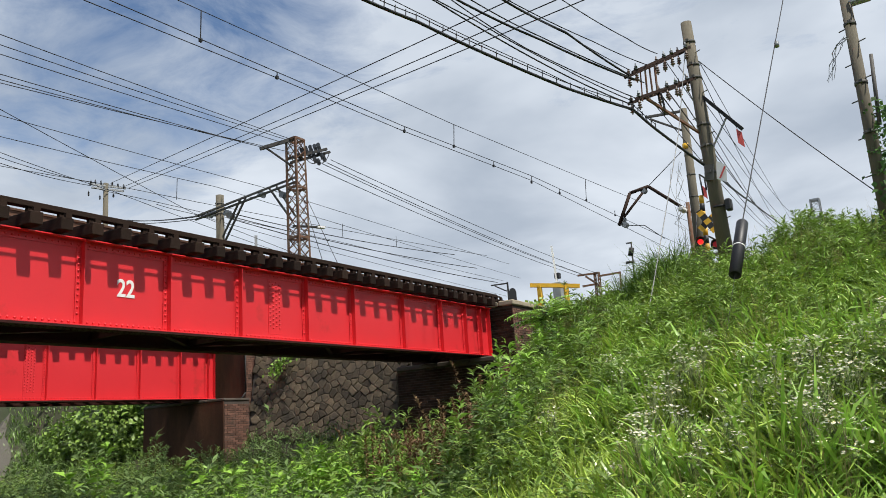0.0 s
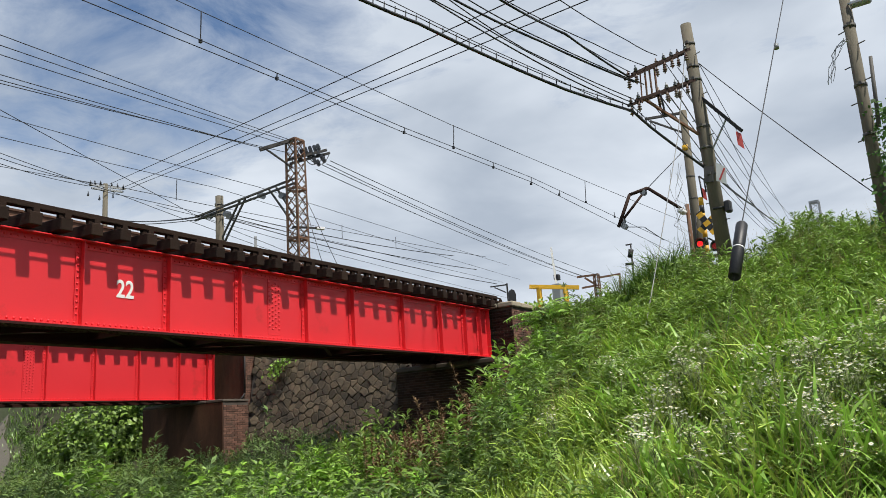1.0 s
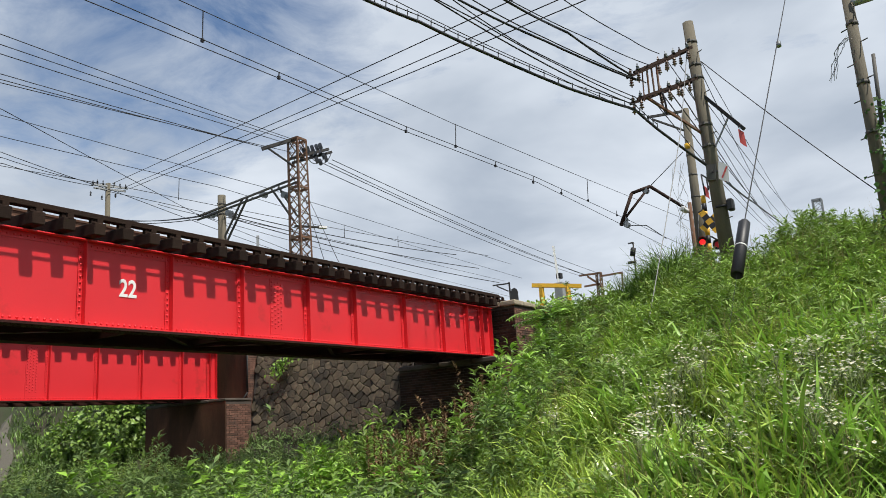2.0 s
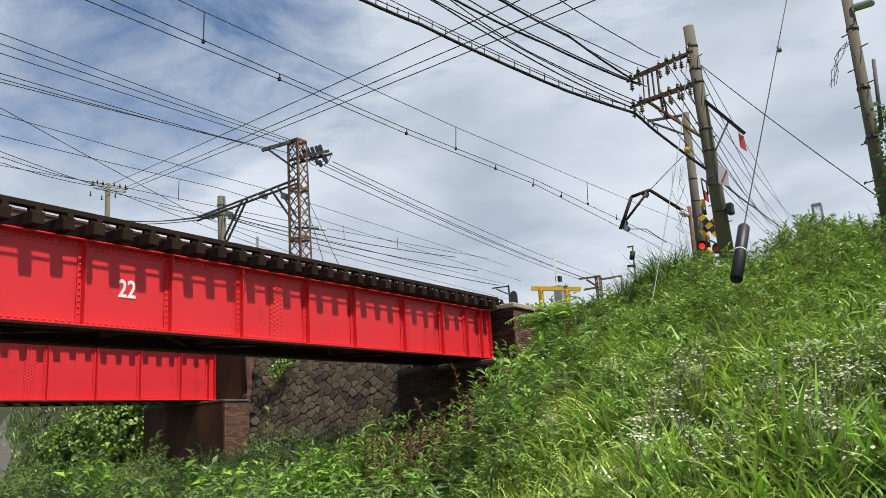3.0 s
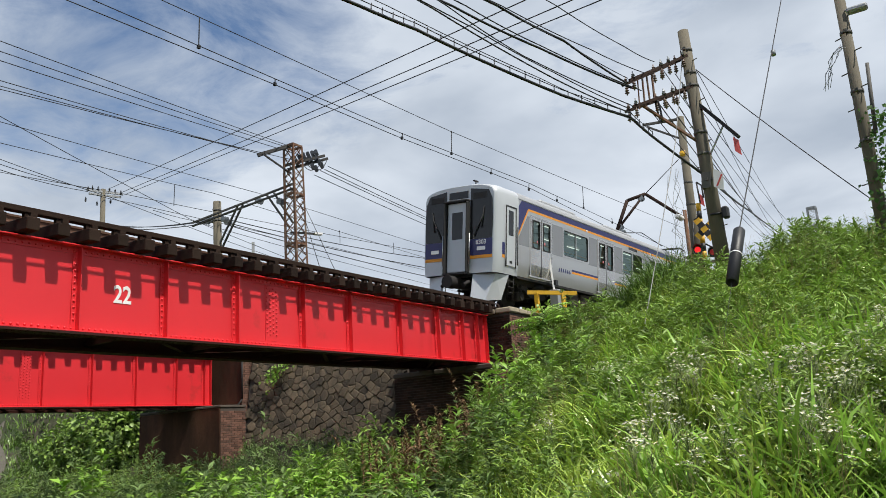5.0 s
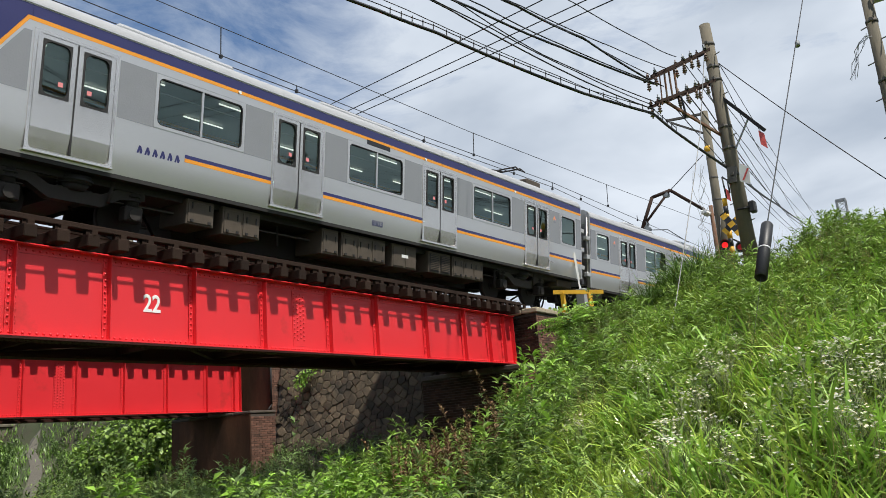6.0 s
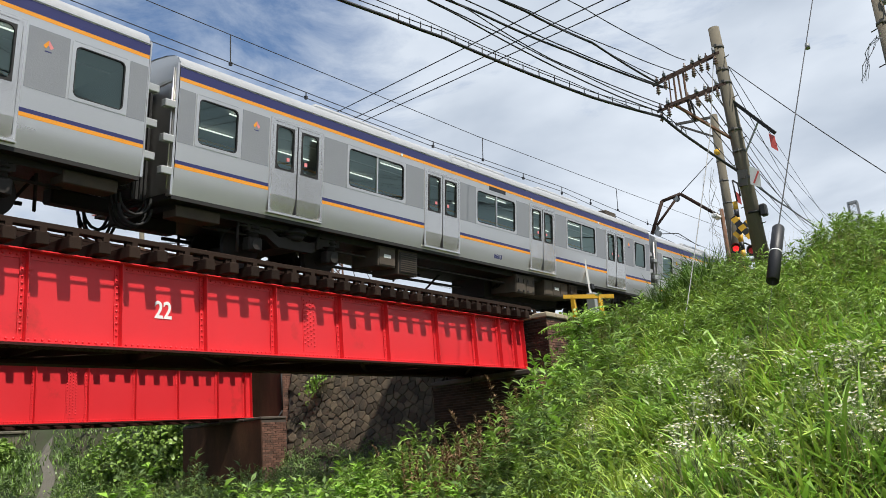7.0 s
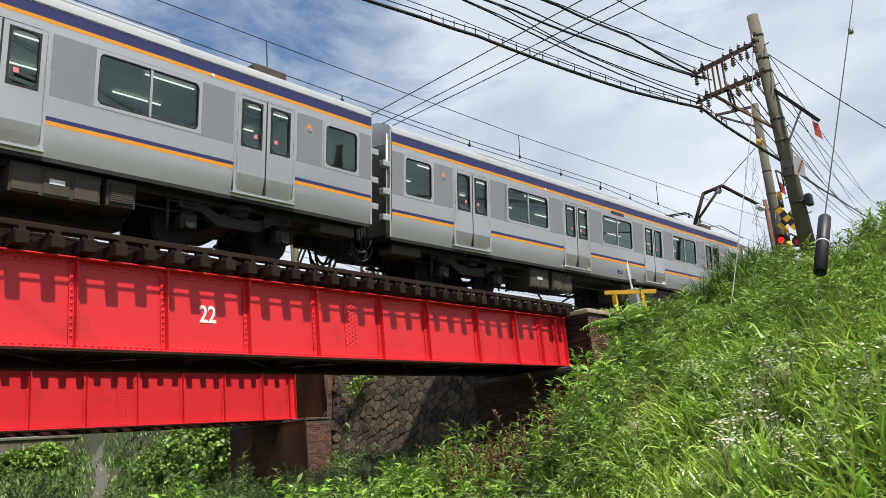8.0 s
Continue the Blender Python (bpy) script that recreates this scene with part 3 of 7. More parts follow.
def pantograph(car, u):
    p = empty("pantograph", (u, 0, 3.82))
    p.parent = car
    bm = bmesh.new()
    for y in (-0.55, 0.55):
        box(bm, -0.7, 0.7, y - 0.03, y + 0.03, 0.12, 0.18)
        for x in (-0.6, 0.6):
            rod(bm, (x, y, -0.02), (x, y, 0.12), 0.05, n=8)
            rod(bm, (x, y, 0.03), (x, y, 0.05), 0.08, n=8)
    part("base_frame", bm, STEEL_DARK, p)
    bm = bmesh.new()
    rod(bm, (0.55, 0, 0.16), (-0.75, 0, 0.30), 0.045)
    rod(bm, (0.5, 0.12, 0.16), (-0.7, 0.12, 0.26), 0.02)
    part("lower_arm", bm, STEEL_DARK, p)
    bm = bmesh.new()
    rod(bm, (-0.75, 0, 0.30), (0.75, -0.12, 0.47), 0.03)
    rod(bm, (-0.75, 0, 0.30), (0.75, 0.12, 0.47), 0.03)
    part("upper_arm", bm, STEEL_DARK, p)
    bm = bmesh.new()
    for x in (0.62, 0.88):
        pts = [(-0.9, 0.34), (-0.72, 0.49), (0.72, 0.49), (0.9, 0.34)]
        for a, b in zip(pts, pts[1:]):
            rod(bm, (x, a[0], a[1]), (x, b[0], b[1]), 0.025, n=6)
    for y in (-0.6, 0.6):
        rod(bm, (0.62, y, 0.47), (0.88, y, 0.47), 0.02, n=6)
    part("collector_head", bm, STEEL_DARK, p)


def train_car(number, label, cab=False, panto=None, cases=(), logos=()):
    c = empty("train_car", (0, 0, 0), label, "train car", "cars of the train")
    e0, e1 = (-8.64 if cab else -10.05), 10.05
    dz = [-7.23, -2.41, 2.41, 7.23]
    for s in (-1, 1):
        # side walls below and above the windows, and the roof
        bm = bmesh.new()
        holes = [(d - 0.705, d + 0.705) for d in dz]
        u = e0
        for a, b in holes + [(e1, e1)]:
            strip(bm, SECTION[:5], u, a, s)
            u = b
        for a, b in holes:
            strip(bm, SECTION[:2], a, b, s)
        strip(bm, SECTION[5:7], e0, e1, s)
        # pillars of the window band
        wins = [(m - W_BIG - 0.03, m + W_BIG + 0.03) for m in (-4.82, 0.0, 4.82)] + [(8.74 - 0.03, 9.62 + 0.03)]
        if not cab:
            wins.append((-9.65, -8.71))
        cuts = sorted(holes + wins)
        u = e0
        for a, b in cuts + [(e1, e1)]:
            strip(bm, SECTION[4:6], u, a, s)
            u = b
        part("side_wall", bm, STAINLESS, c)
        bm = bmesh.new()
        strip(bm, SECTION[6:], e0, e1, s)
        part("roof", bm, ROOF_GREY, c)
        F = flip(s)
        yo = Matrix.Translation((0, -HALF, 0))
        sg = 1 if s < 0 else -1                # the other side is turned round, so its u runs backwards
        # windows
        for m in (-4.82, 0.0, 4.82):
            T = F @ Matrix.Translation((sg * m, -HALF, 0))
            w = place("window", MESH["win_frame"], c, T)
            place("pane", MESH["win_pane"], w, Matrix.Identity(4))
            place("gasket", MESH["gasket"], w, Matrix.Translation((0, 0.004, 0)))
            place("mullion", MESH["mullion"], w, Matrix.Identity(4))
        for m in ((9.18,) if cab else (-9.18, 9.18)):
            T = F @ Matrix.Translation((sg * m, -HALF, 0))
            w = place("window", MESH["end_frame"], c, T)
            place("pane", MESH["end_pane"], w, Matrix.Identity(4))
            place("gasket", MESH["end_gasket"], w, Matrix.Translation((0, 0.004, 0)))
        # doors
        for d in dz:
            T = F @ Matrix.Translation((sg * d, -HALF, 0))
            door = place("door", MESH["header"], c, T)
            for k in (-1, 1):
                K = Matrix.Identity(4) if k > 0 else Matrix.Scale(-1, 4, (1, 0, 0))
                place("door_leaf", MESH["leaf"], door, K)
                place("gasket", MESH["leaf_frame"], door, K @ Matrix.Translation((0, -0.013, 0)))
                place("pane", MESH["leaf_pane"], door, K)
                place("sticker", MESH["sticker"], door, K)
            place("door_seam", MESH["seam"], door, Matrix.Identity(4))
            place("door_step", MESH["step"], door, Matrix.Identity(4))
        # grey panels, stripes
        panels = [(d + 0.74, d + 1.45) for d in dz[:3]] + [(d - 1.45, d - 0.74) for d in dz[1:]] + [(7.98, 8.64), (9.70, 10.04)]
        if not cab:
            panels += [(-8.64, -7.98), (-10.04, -9.70)]
        y0, y1 = sorted((s * (HALF + 0.003), s * (HALF - 0.004)))
        for a, b in panels:
            part("grey_panel", boxed(a, b, y0, y1, 1.98, 3.0), GREY_PANEL, c)
        up0 = -8.0 if cab else e0
        part("upper_blue_stripe", boxed(up0, e1, y0, y1, 3.222, 3.41), BLUE, c)
        part("upper_orange_stripe", boxed(up0, e1, y0, y1, 3.15, 3.218), ORANGE, c)
        spans = [(dz[i] + 0.72, dz[i + 1] - 0.72) for i in range(3)] + [(dz[3] + 0.72, e1)]
        if cab:
            spans[0] = (-5.13, dz[1] - 0.72)
        else:
            spans.append((e0, dz[0] - 0.72))
        for a, b in spans:
            part("lower_blue_stripe", boxed(a, b, y0, y1, 1.573, 1.64), BLUE, c)
            part("lower_orange_stripe", boxed(a, b, y0, y1, 1.50, 1.569), ORANGE, c)
        part("sill_beam", boxed(e0, e1, *sorted((s * 1.30, s * 1.365)), 0.93, 1.0), STEEL_DARK, c)
        part("gutter", boxed(e0, e1, *sorted((s * 1.405, s * 1.428)), 3.425, 3.445), STAINLESS, c)
        for u in (-4.0, 1.8, 6.0):
            bm = bmesh.new()
            rod(bm, (u, s * (HALF - 0.005), 3.18), (u, s * (HALF + 0.025), 3.18), 0.035, n=12)
            part("side_lamp", bm, WHITE, c)
        part("destination_display", boxed(-0.35, 0.45, *sorted((s * (HALF + 0.006), s * (HALF - 0.01))), 3.05, 3.16), BLACK_GLOSS, c)
    # logos: plain two-colour diamonds
    for u in logos:
        bm = bmesh.new()
        for k, mat in ((-1, 0), (1, 1)):
            f = bm.faces.new([bm.verts.new((u + x, -HALF - 0.005, z)) for x, z in ((0, 2.85), (k * 0.085, 2.74), (k * 0.04, 2.70), (0, 2.76))])
            f.material_index = mat
        part("emblem", bm, [ORANGE, STICKER], c)
        part("emblem_bar", boxed(u - 0.055, u + 0.055, -HALF - 0.005, -HALF - 0.003, 2.645, 2.665), BLUE, c)
    if number:
        text_part(number, 0.19, BLUE, c, pose(0.08, -HALF + 0.022, 1.22, 90, 0, 0) @ Matrix.Rotation(radians(3), 4, "X"), "dark blue running number", bold=0.004, depth=0.004)
    else:
        part("number_bar", boxed(-0.25, 0.35, -HALF - 0.002, -HALF + 0.03, 1.16, 1.27), BLUE, c)
    # inside: floor, ceiling, tubes, seats
    part("floor", boxed(e0, e1, -1.33, 1.33, 0.94, 1.06), STEEL_DARK, c)
    part("ceiling", boxed(e0, e1, -1.36, 1.36, 3.2, 3.26), CREAM, c)
    for y in (-0.62, 0.62):
        for i in range(8):
            u = -7.9 + i * 2.25
            part("light_tube", boxed(u - 0.5, u + 0.5, y - 0.012, y + 0.012, 3.14, 3.165), TUBE, c)
        bm = bmesh.new()
        rod(bm, (-8.2, y * 1.5, 2.85), (9.6, y * 1.5, 2.85), 0.016, n=6)
        part("grab_rail", bm, STAINLESS, c)
    for s in (-1, 1):
        for m in (-4.82, 0.0, 4.82):
            part("bench_back", boxed(m - 1.5, m + 1.5, *sorted((s * 1.2, s * 1.36)), 1.4, 2.02), SEAT, c)
    for u in (e0 + 0.02, e1 - 0.02):
        bm = bmesh.new()                      # end walls
        for s in (-1, 1):
            pts = [(y, z) for y, z in SECTION]
            vs = [bm.verts.new((u, s * y, z)) for y, z in pts] + [bm.verts.new((u, 0, 0.98))]
            bm.faces.new(vs)
        part("end_wall", bm, STAINLESS, c)
    # corner posts, gangway and its outer fenders at the ends
    for u, d in ((e1, 1), (e0, -1)):
        if cab and d < 0:
            continue
        for s in (-1, 1):
            part("corner_post", boxed(*sorted((u, u + d * 0.05)), *sorted((s * 1.24, s * 1.405)), 0.98, 3.5, bevel=0.015), STAINLESS, c)
            for z in (1.35, 1.95, 2.6):
                part("gap_guard", boxed(*sorted((u + d * 0.02, u + d * 0.25)), *sorted((s * 1.25, s * 1.40)), z, z + 0.14, bevel=0.012), GUARD, c)
            bm = bmesh.new()
            rod(bm, (u + d * 0.07, s * 1.3, 1.1), (u + d * 0.07, s * 1.3, 3.4), 0.018, n=6)
            part("end_handrail", bm, STAINLESS, c)
        bm = bmesh.new()
        for k in range(4):
            a = u + d * (0.02 + k * 0.08)
            b = a + d * 0.05
            box(bm, min(a, b), max(a, b), -0.55, 0.55, 1.0, 3.15)
        part("gangway_bellows", bm, RUBBER, c)
        for y in (-0.75, -0.6, -0.45, 0.5, 0.7):
            bm = bmesh.new()
            tube(bm, [(u + d * (0.32 - 0.32 * math.cos(i / 8 * math.pi)), y, 0.82 - (0.42 + 0.1 * y) * math.sin(i / 8 * math.pi)) for i in range(9)], 0.03, 6)
            part("jumper_cable", bm, RUBBER, c)
        part("coupler", boxed(*sorted((u - d * 0.9, u + d * 0.34)), -0.17, 0.17, 0.55, 0.82, bevel=0.03), BOGIE, c)
        part("end_box", boxed(*sorted((u - d * 0.25, u - d * 1.2)), -1.15, -0.7, 0.68, 0.9, bevel=0.015), UNDER_BOX, c)
    part("underframe", boxed(-9.3 if cab else -9.8, 9.8, -1.1, 1.1, 0.82, 0.935), STEEL_DARK, c)
    for u in (-6.9, 6.9):
        bogie(c, u)
    for u0, u1, z0, kind in cases:
        under_box(c, u0, u1, z0, kind)
    bm = bmesh.new()
    rng = random.Random(len(cases))
    for i in range(16):
        u = rng.uniform(-9, 9)
        rod(bm, (u, rng.uniform(-0.9, 0.9), 0.85), (u + rng.uniform(-0.3, 0.3), rng.uniform(-0.9, 0.9), rng.uniform(0.25, 0.55)), 0.03, n=6)
    rod(bm, (-9, -0.8, 0.66), (9, -0.8, 0.66), 0.03, n=6)
    rod(bm, (-9, 0.6, 0.6), (9, 0.6, 0.6), 0.04, n=6)
    part("pipework", bm, BOGIE, c)
    part("centre_equipment", boxed(-4.6 if cab else 0.9, 5.0, -0.3, 0.9, 0.26, 0.82), BOGIE, c)
    # roof gear
    for u in (-5.0, 0.0, 4.4) if panto is None else (-5.0, 0.0):
        bm = boxed(u - 1.3, u + 1.3, -0.85, 0.85, 3.78, 3.97, bevel=0.07)
        part("air_conditioner", bm, ROOF_GREY, c)
    if panto is not None:
        pantograph(c, panto)
    a = part("roof_box", boxed(7.1, 7.9, -1.15, -0.65, 3.66, 3.88, bevel=0.03), UNDER_BOX, c)
    return c


def cab_end(c):
    """The driving end of the leading car: a flat-faced painted front with a gangway door between two dark windows."""
    U0, U1, U2, U3 = -8.64, -9.52, -9.74, -9.88
    bm = bmesh.new()
    secs = [(U0, 1.0, 0.0), (U1, 1.0, 0.0), (U2, 0.975, 0.03), (U3, 0.92, 0.08)]
    rings = []
    for u, k, drop in secs:
        r = []
        for s in (-1, 1):
            pts = SECTION if s < 0 else SECTION[-2::-1]
            for y, z in pts:
                r.append(bm.verts.new((u, s * y * k, z - drop * max(0, z - 2.8) / 1.0)))
        rings.append(r)
    for a, b in zip(rings, rings[1:]):
        n = len(a)
        for i in range(n - 1):
            f = bm.faces.new((a[i], a[i + 1], b[i + 1], b[i]))
            f.smooth = True
    bm.faces.new(rings[-1])
    bmesh.ops.recalc_face_normals(bm, faces=bm.faces)
    part("cab_shell", bm, CAB_WHITE, c, "white painted driving cab")
    X = U3
    for s in (-1, 1):
        bm = bmesh.new()
        prof = [(0.46, 2.02), (1.25, 2.02), (1.28, 2.6), (1.25, 3.25), (1.12, 3.52), (0.46, 3.62)]
        f = bm.faces.new([bm.verts.new((X - 0.006, s * y, z)) for y, z in prof])
        ex = bmesh.ops.extrude_face_region(bm, geom=[f])
        for v in ex["geom"]:
            if isinstance(v, bmesh.types.BMVert):
                v.co.x -= 0.012
        bmesh.ops.recalc_face_normals(bm, faces=bm.faces)
        part("windscreen_surround", bm, BLACK_GLOSS, c, "glossy black window surround")
        part("windscreen", boxed(X - 0.026, X - 0.019, *sorted((s * 0.52, s * 1.18)), 2.4, 3.2, bevel=0.003), BLACK_GLOSS, c)
        part("destination_window", boxed(X - 0.026, X - 0.019, *sorted((s * 0.54, s * 1.06)), 3.27, 3.46), STEEL_DARK, c)
        part("front_blue_band", boxed(X - 0.016, X - 0.004, *sorted((s * 0.46, s * 1.26)), 1.52, 2.015), BLUE, c)
        part("front_orange_band", boxed(X - 0.016, X - 0.004, *sorted((s * 0.46, s * 1.255)), 1.42, 1.516), ORANGE, c)
        part("head_lamp", boxed(X - 0.03, X - 0.017, *sorted((s * 0.72, s * 1.02)), 1.66, 1.78, bevel=0.01), STAINLESS, c)
        bm = bmesh.new()
        rod(bm, (X - 0.05, s * 0.62, 2.1), (X - 0.05, s * 0.95, 2.75), 0.016, n=6)
        rod(bm, (X - 0.05, s * 0.90, 2.35), (X - 0.05, s * 0.98, 3.0), 0.014, n=6)
        part("wiper", bm, RUBBER, c)
        # hood round the gangway door
        part("gangway_hood", boxed(X - 0.19, X, *sorted((s * 0.39, s * 0.45)), 1.0, 3.2, bevel=0.02), RUBBER, c)
        bm = bmesh.new()
        rod(bm, (X - 0.12, s * 0.5, 1.25), (X - 0.12, s * 0.5, 2.2), 0.016, n=6)
        part("front_handrail", bm, STAINLESS, c)
        # side of the cab
        y0, y1 = sorted((s * (HALF + 0.003), s * (HALF - 0.006)))
        part("cab_blue_patch", boxed(-9.56, -9.42, y0, y1, 1.55, 1.92), BLUE, c)
        part("cab_orange_patch", boxed(-9.56, -9.42, y0, y1, 1.45, 1.546), ORANGE, c)
        d = part("cab_door", boxed(-9.33, -8.82, *sorted((s * (HALF + 0.004), s * (HALF - 0.02))), 1.24, 3.06, bevel=0.006), CAB_WHITE, c)
        for a, b in ((-9.375, -9.335), (-8.815, -8.775)):
            part("door_jamb", boxed(a, b, *sorted((s * (HALF + 0.014), s * (HALF - 0.01))), 1.2, 3.1), STEEL_DARK, c)
        part("door_header", boxed(-9.375, -8.775, *sorted((s * (HALF + 0.014), s * (HALF - 0.01))), 3.065, 3.1), STEEL_DARK, c)
        part("cab_door_window", boxed(-9.22, -8.94, *sorted((s * (HALF + 0.009), s * (HALF))), 2.18, 2.96, bevel=0.004), BLACK_GLOSS, c)
        part("door_vent", boxed(-9.15, -9.0, *sorted((s * (HALF + 0.008), s * (HALF))), 1.32, 1.4), RUBBER, c)
        for u in (-9.42, -8.76):
            bm = bmesh.new()
            rod(bm, (u, s * (HALF + 0.05), 1.3), (u, s * (HALF + 0.05), 2.5), 0.016, n=6)
            part("cab_handrail", bm, STEEL_DARK, c)
        # slanted start of the upper stripes
        for name, pts, mat, off in (("upper_blue_stripe", ((-8.64, 2.36), (-8.06, 3.22), (-7.99, 3.22), (-7.99, 3.41), (-8.45, 3.41), (-8.64, 3.2)), BLUE, 0.003),
                                    ("upper_orange_stripe", ((-8.64, 2.25), (-8.04, 3.15), (-7.99, 3.15), (-7.99, 3.218), (-8.07, 3.218), (-8.64, 2.355)), ORANGE, 0.003),
                                    ("grey_panel", ((-8.63, 1.98), (-7.98, 1.98), (-7.98, 2.98), (-8.1, 2.98), (-8.63, 2.2)), GREY_PANEL, 0.002)):
            bm = bmesh.new()
            vs = [bm.verts.new((u, s * (HALF + off), z)) for u, z in pts]
            bm.faces.new(vs if s < 0 else vs[::-1])
            part(name, bm, mat, c)
        # front skirt
        bm = bmesh.new()
        pts = [(-9.84, 0.55, 0.96), (-9.66, 1.25, 0.96), (-9.10, 1.36, 0.96), (-9.34, 1.25, 0.2), (-9.90, 1.05, 0.13), (-10.04, 0.6, 0.13)]
        out = [bm.verts.new((u, s * y, z)) for u, y, z in pts]
        inn = [bm.verts.new((u + 0.05, s * (y - 0.05), z)) for u, y, z in pts]
        for a, b, d, e in ((0, 1, 4, 5), (1, 2, 3, 4)):
            bm.faces.new((out[a], out[b], out[d], out[e])); bm.faces.new((inn[e], inn[d], inn[b], inn[a]))
        for i in range(6):
            j = (i + 1) % 6
            bm.faces.new((out[i], out[j], inn[j], inn[i]))
        bmesh.ops.recalc_face_normals(bm, faces=bm.faces)
        part("skirt", bm, CAB_WHITE, c)
        bm = bmesh.new()
        for z in (0.45, 0.62, 0.8):
            rod(bm, (-9.05, s * 1.3, z), (-8.75, s * 1.3, z), 0.015, n=6)
        for u in (-9.05, -8.75):
            rod(bm, (u, s * 1.3, 0.42), (u, s * 1.3, 0.95), 0.015, n=6)
        part("cab_step", bm, STEEL_DARK, c)
    part("hood_top", boxed(X - 0.19, X, -0.45, 0.45, 3.201, 3.27, bevel=0.02), RUBBER, c)
    g = part("gangway_door", boxed(X - 0.06, X - 0.002, -0.36, 0.36, 1.05, 3.19), CAB_WHITE, c)
    part("gangway_door_window", boxed(X - 0.066, X - 0.059, -0.2, 0.2, 2.05, 2.9, bevel=0.002), BLACK_GLOSS, c)
    part("centre_sign", boxed(X - 0.02, X - 0.002, -0.36, 0.36, 3.34, 3.56, bevel=0.004), BLACK_GLOSS, c)
    part("gangway_plate", boxed(X - 0.25, X, -0.42, 0.42, 0.95, 0.995), RUBBER, c)
    text_part("8303", 0.19, WHITE, c, pose(X - 0.017, -0.86, 1.91, 90, 0, -90), "white running number on the blue front", bold=0.004)
    part("coupler", boxed(-10.28, -8.95, -0.16, 0.16, 0.55, 0.85, bevel=0.04), BOGIE, c)
    bm = bmesh.new()
    rod(bm, (-10.42, 0, 0.7), (-10.12, 0, 0.7), 0.2, n=12)
    rod(bm, (-10.12, -0.4, 0.6), (-9.82, -0.4, 0.75), 0.06, n=8)
    rod(bm, (-10.12, 0.4, 0.6), (-9.82, 0.4, 0.75), 0.06, n=8)
    part("coupler_head", bm, BOGIE, c)
    bm = bmesh.new()
    rod(bm, (-9.4, -0.3, 3.7), (-9.4, -0.3, 3.98), 0.02, n=6)
    box(bm, -9.52, -9.3, -0.33, -0.27, 3.96, 4.0)
    part("antenna", bm, STEEL_DARK, c)
    # the operator's mark along the side, as plain slanted bars
    bm = bmesh.new()
    for i in range(6):
        u = -6.08 + i * 0.148
        vs = [(u, 1.45), (u + 0.035, 1.45), (u + 0.075, 1.59), (u + 0.04, 1.59)]
        bm.faces.new([bm.verts.new((x, -HALF - 0.004, z)) for x, z in vs])
        vs = [(u + 0.06, 1.45), (u + 0.095, 1.45), (u + 0.11, 1.5), (u + 0.075, 1.59), (u + 0.045, 1.59)]
        bm.faces.new([bm.verts.new((x, -HALF - 0.004, z)) for x, z in vs])
    part("side_mark", bm, BLUE, c, "dark blue plain mark")


car_meshes()
CASES_A = ((-4.9, -4.3, 0.42, 0), (-4.1, -3.2, 0.35, 0), (-1.5, -1.0, 0.33, 0), (-0.9, 0.55, 0.33, 0), (0.8, 1.7, 0.32, 2), (2.2, 3.1, 0.35, 1), (3.2, 4.6, 0.35, 0))
CASES_B = ((-4.55, -3.95, 0.42, 2), (-3.85, -3.15, 0.30, 1), (1.2, 2.2, 0.35, 0), (2.75, 4.15, 0.42, 2), (4.25, 4.75, 0.45, 1))
CASES_C = ((-4.6, -3.7, 0.35, 2), (-3.5, -2.5, 0.35, 0), (0.4, 1.0, 0.33, 0), (1.8, 4.3, 0.35, 0))
PITCH, SPEED, S7 = 20.75, 16.22, -22.47
cars = [train_car("8303", "leading silver commuter car with white cab and blue stripe", True, 6.5, CASES_A, (8.3,)),
        train_car("8603", "silver commuter car with blue and orange stripes, no pantograph", False, None, CASES_B, (-8.3, 8.3)),
        train_car("8653", "silver commuter car with blue and orange stripes and pantograph", False, 6.0, CASES_C, (-8.3, 8.3)),
        train_car("", "last silver commuter car of the passing train", False, None, CASES_A, (-8.3,))]
cab_end(cars[0])

text_part("22", 0.42, WHITE, near_bridge, pose(-11.92, -0.012, -0.72, 90, 0, 0) @ Matrix.Diagonal((0.82, 1.0, 1.0, 1.0)), "white painted number", bold=0.008, depth=0.004)
# ---------------------------------------------------------------- abutments and the stone wall
COPING = material("worn coping stone", (0.34, 0.29, 0.21), 0.9, vary=0.35, scale=4, fine=40, bump=0.4)
# The bearing stones' colour carries the dark shadow under the girder ends.
SHADE_STONE = material("shaded bearing stone", (0.085, 0.068, 0.055), 0.95, vary=0.4, scale=4, fine=40, bump=0.4)
YELLOW = material("yellow paint", (0.70, 0.39, 0.02), 0.5, vary=0.2, scale=4, dirt=(0.25, 0.13, 0.02), dirt_amount=0.2)
BLACK = material("black enamel", (0.016, 0.016, 0.017), 0.5, vary=0.2)
RUST = material("rusty lattice steel", (0.15, 0.075, 0.042), 0.85, metal=0.1, vary=0.5, scale=6, fine=50, bump=0.2, dirt=(0.22, 0.20, 0.16), dirt_amount=0.35)
DULL = material("dull weathered steel", (0.10, 0.095, 0.085), 0.75, metal=0.2, vary=0.3, scale=5)
GALV = material("galvanised steel", (0.36, 0.37, 0.37), 0.55, metal=0.5, vary=0.25, scale=5)
ARM = material("painted channel steel", (0.030, 0.028, 0.026), 0.7, metal=0.1, vary=0.3, scale=4)
PORCELAIN = material("brown porcelain", (0.20, 0.14, 0.11), 0.3, vary=0.35, scale=20, bump=0.0)
PALE_PORCELAIN = material("grey porcelain", (0.27, 0.29, 0.30), 0.35, vary=0.2, scale=20, bump=0.0)
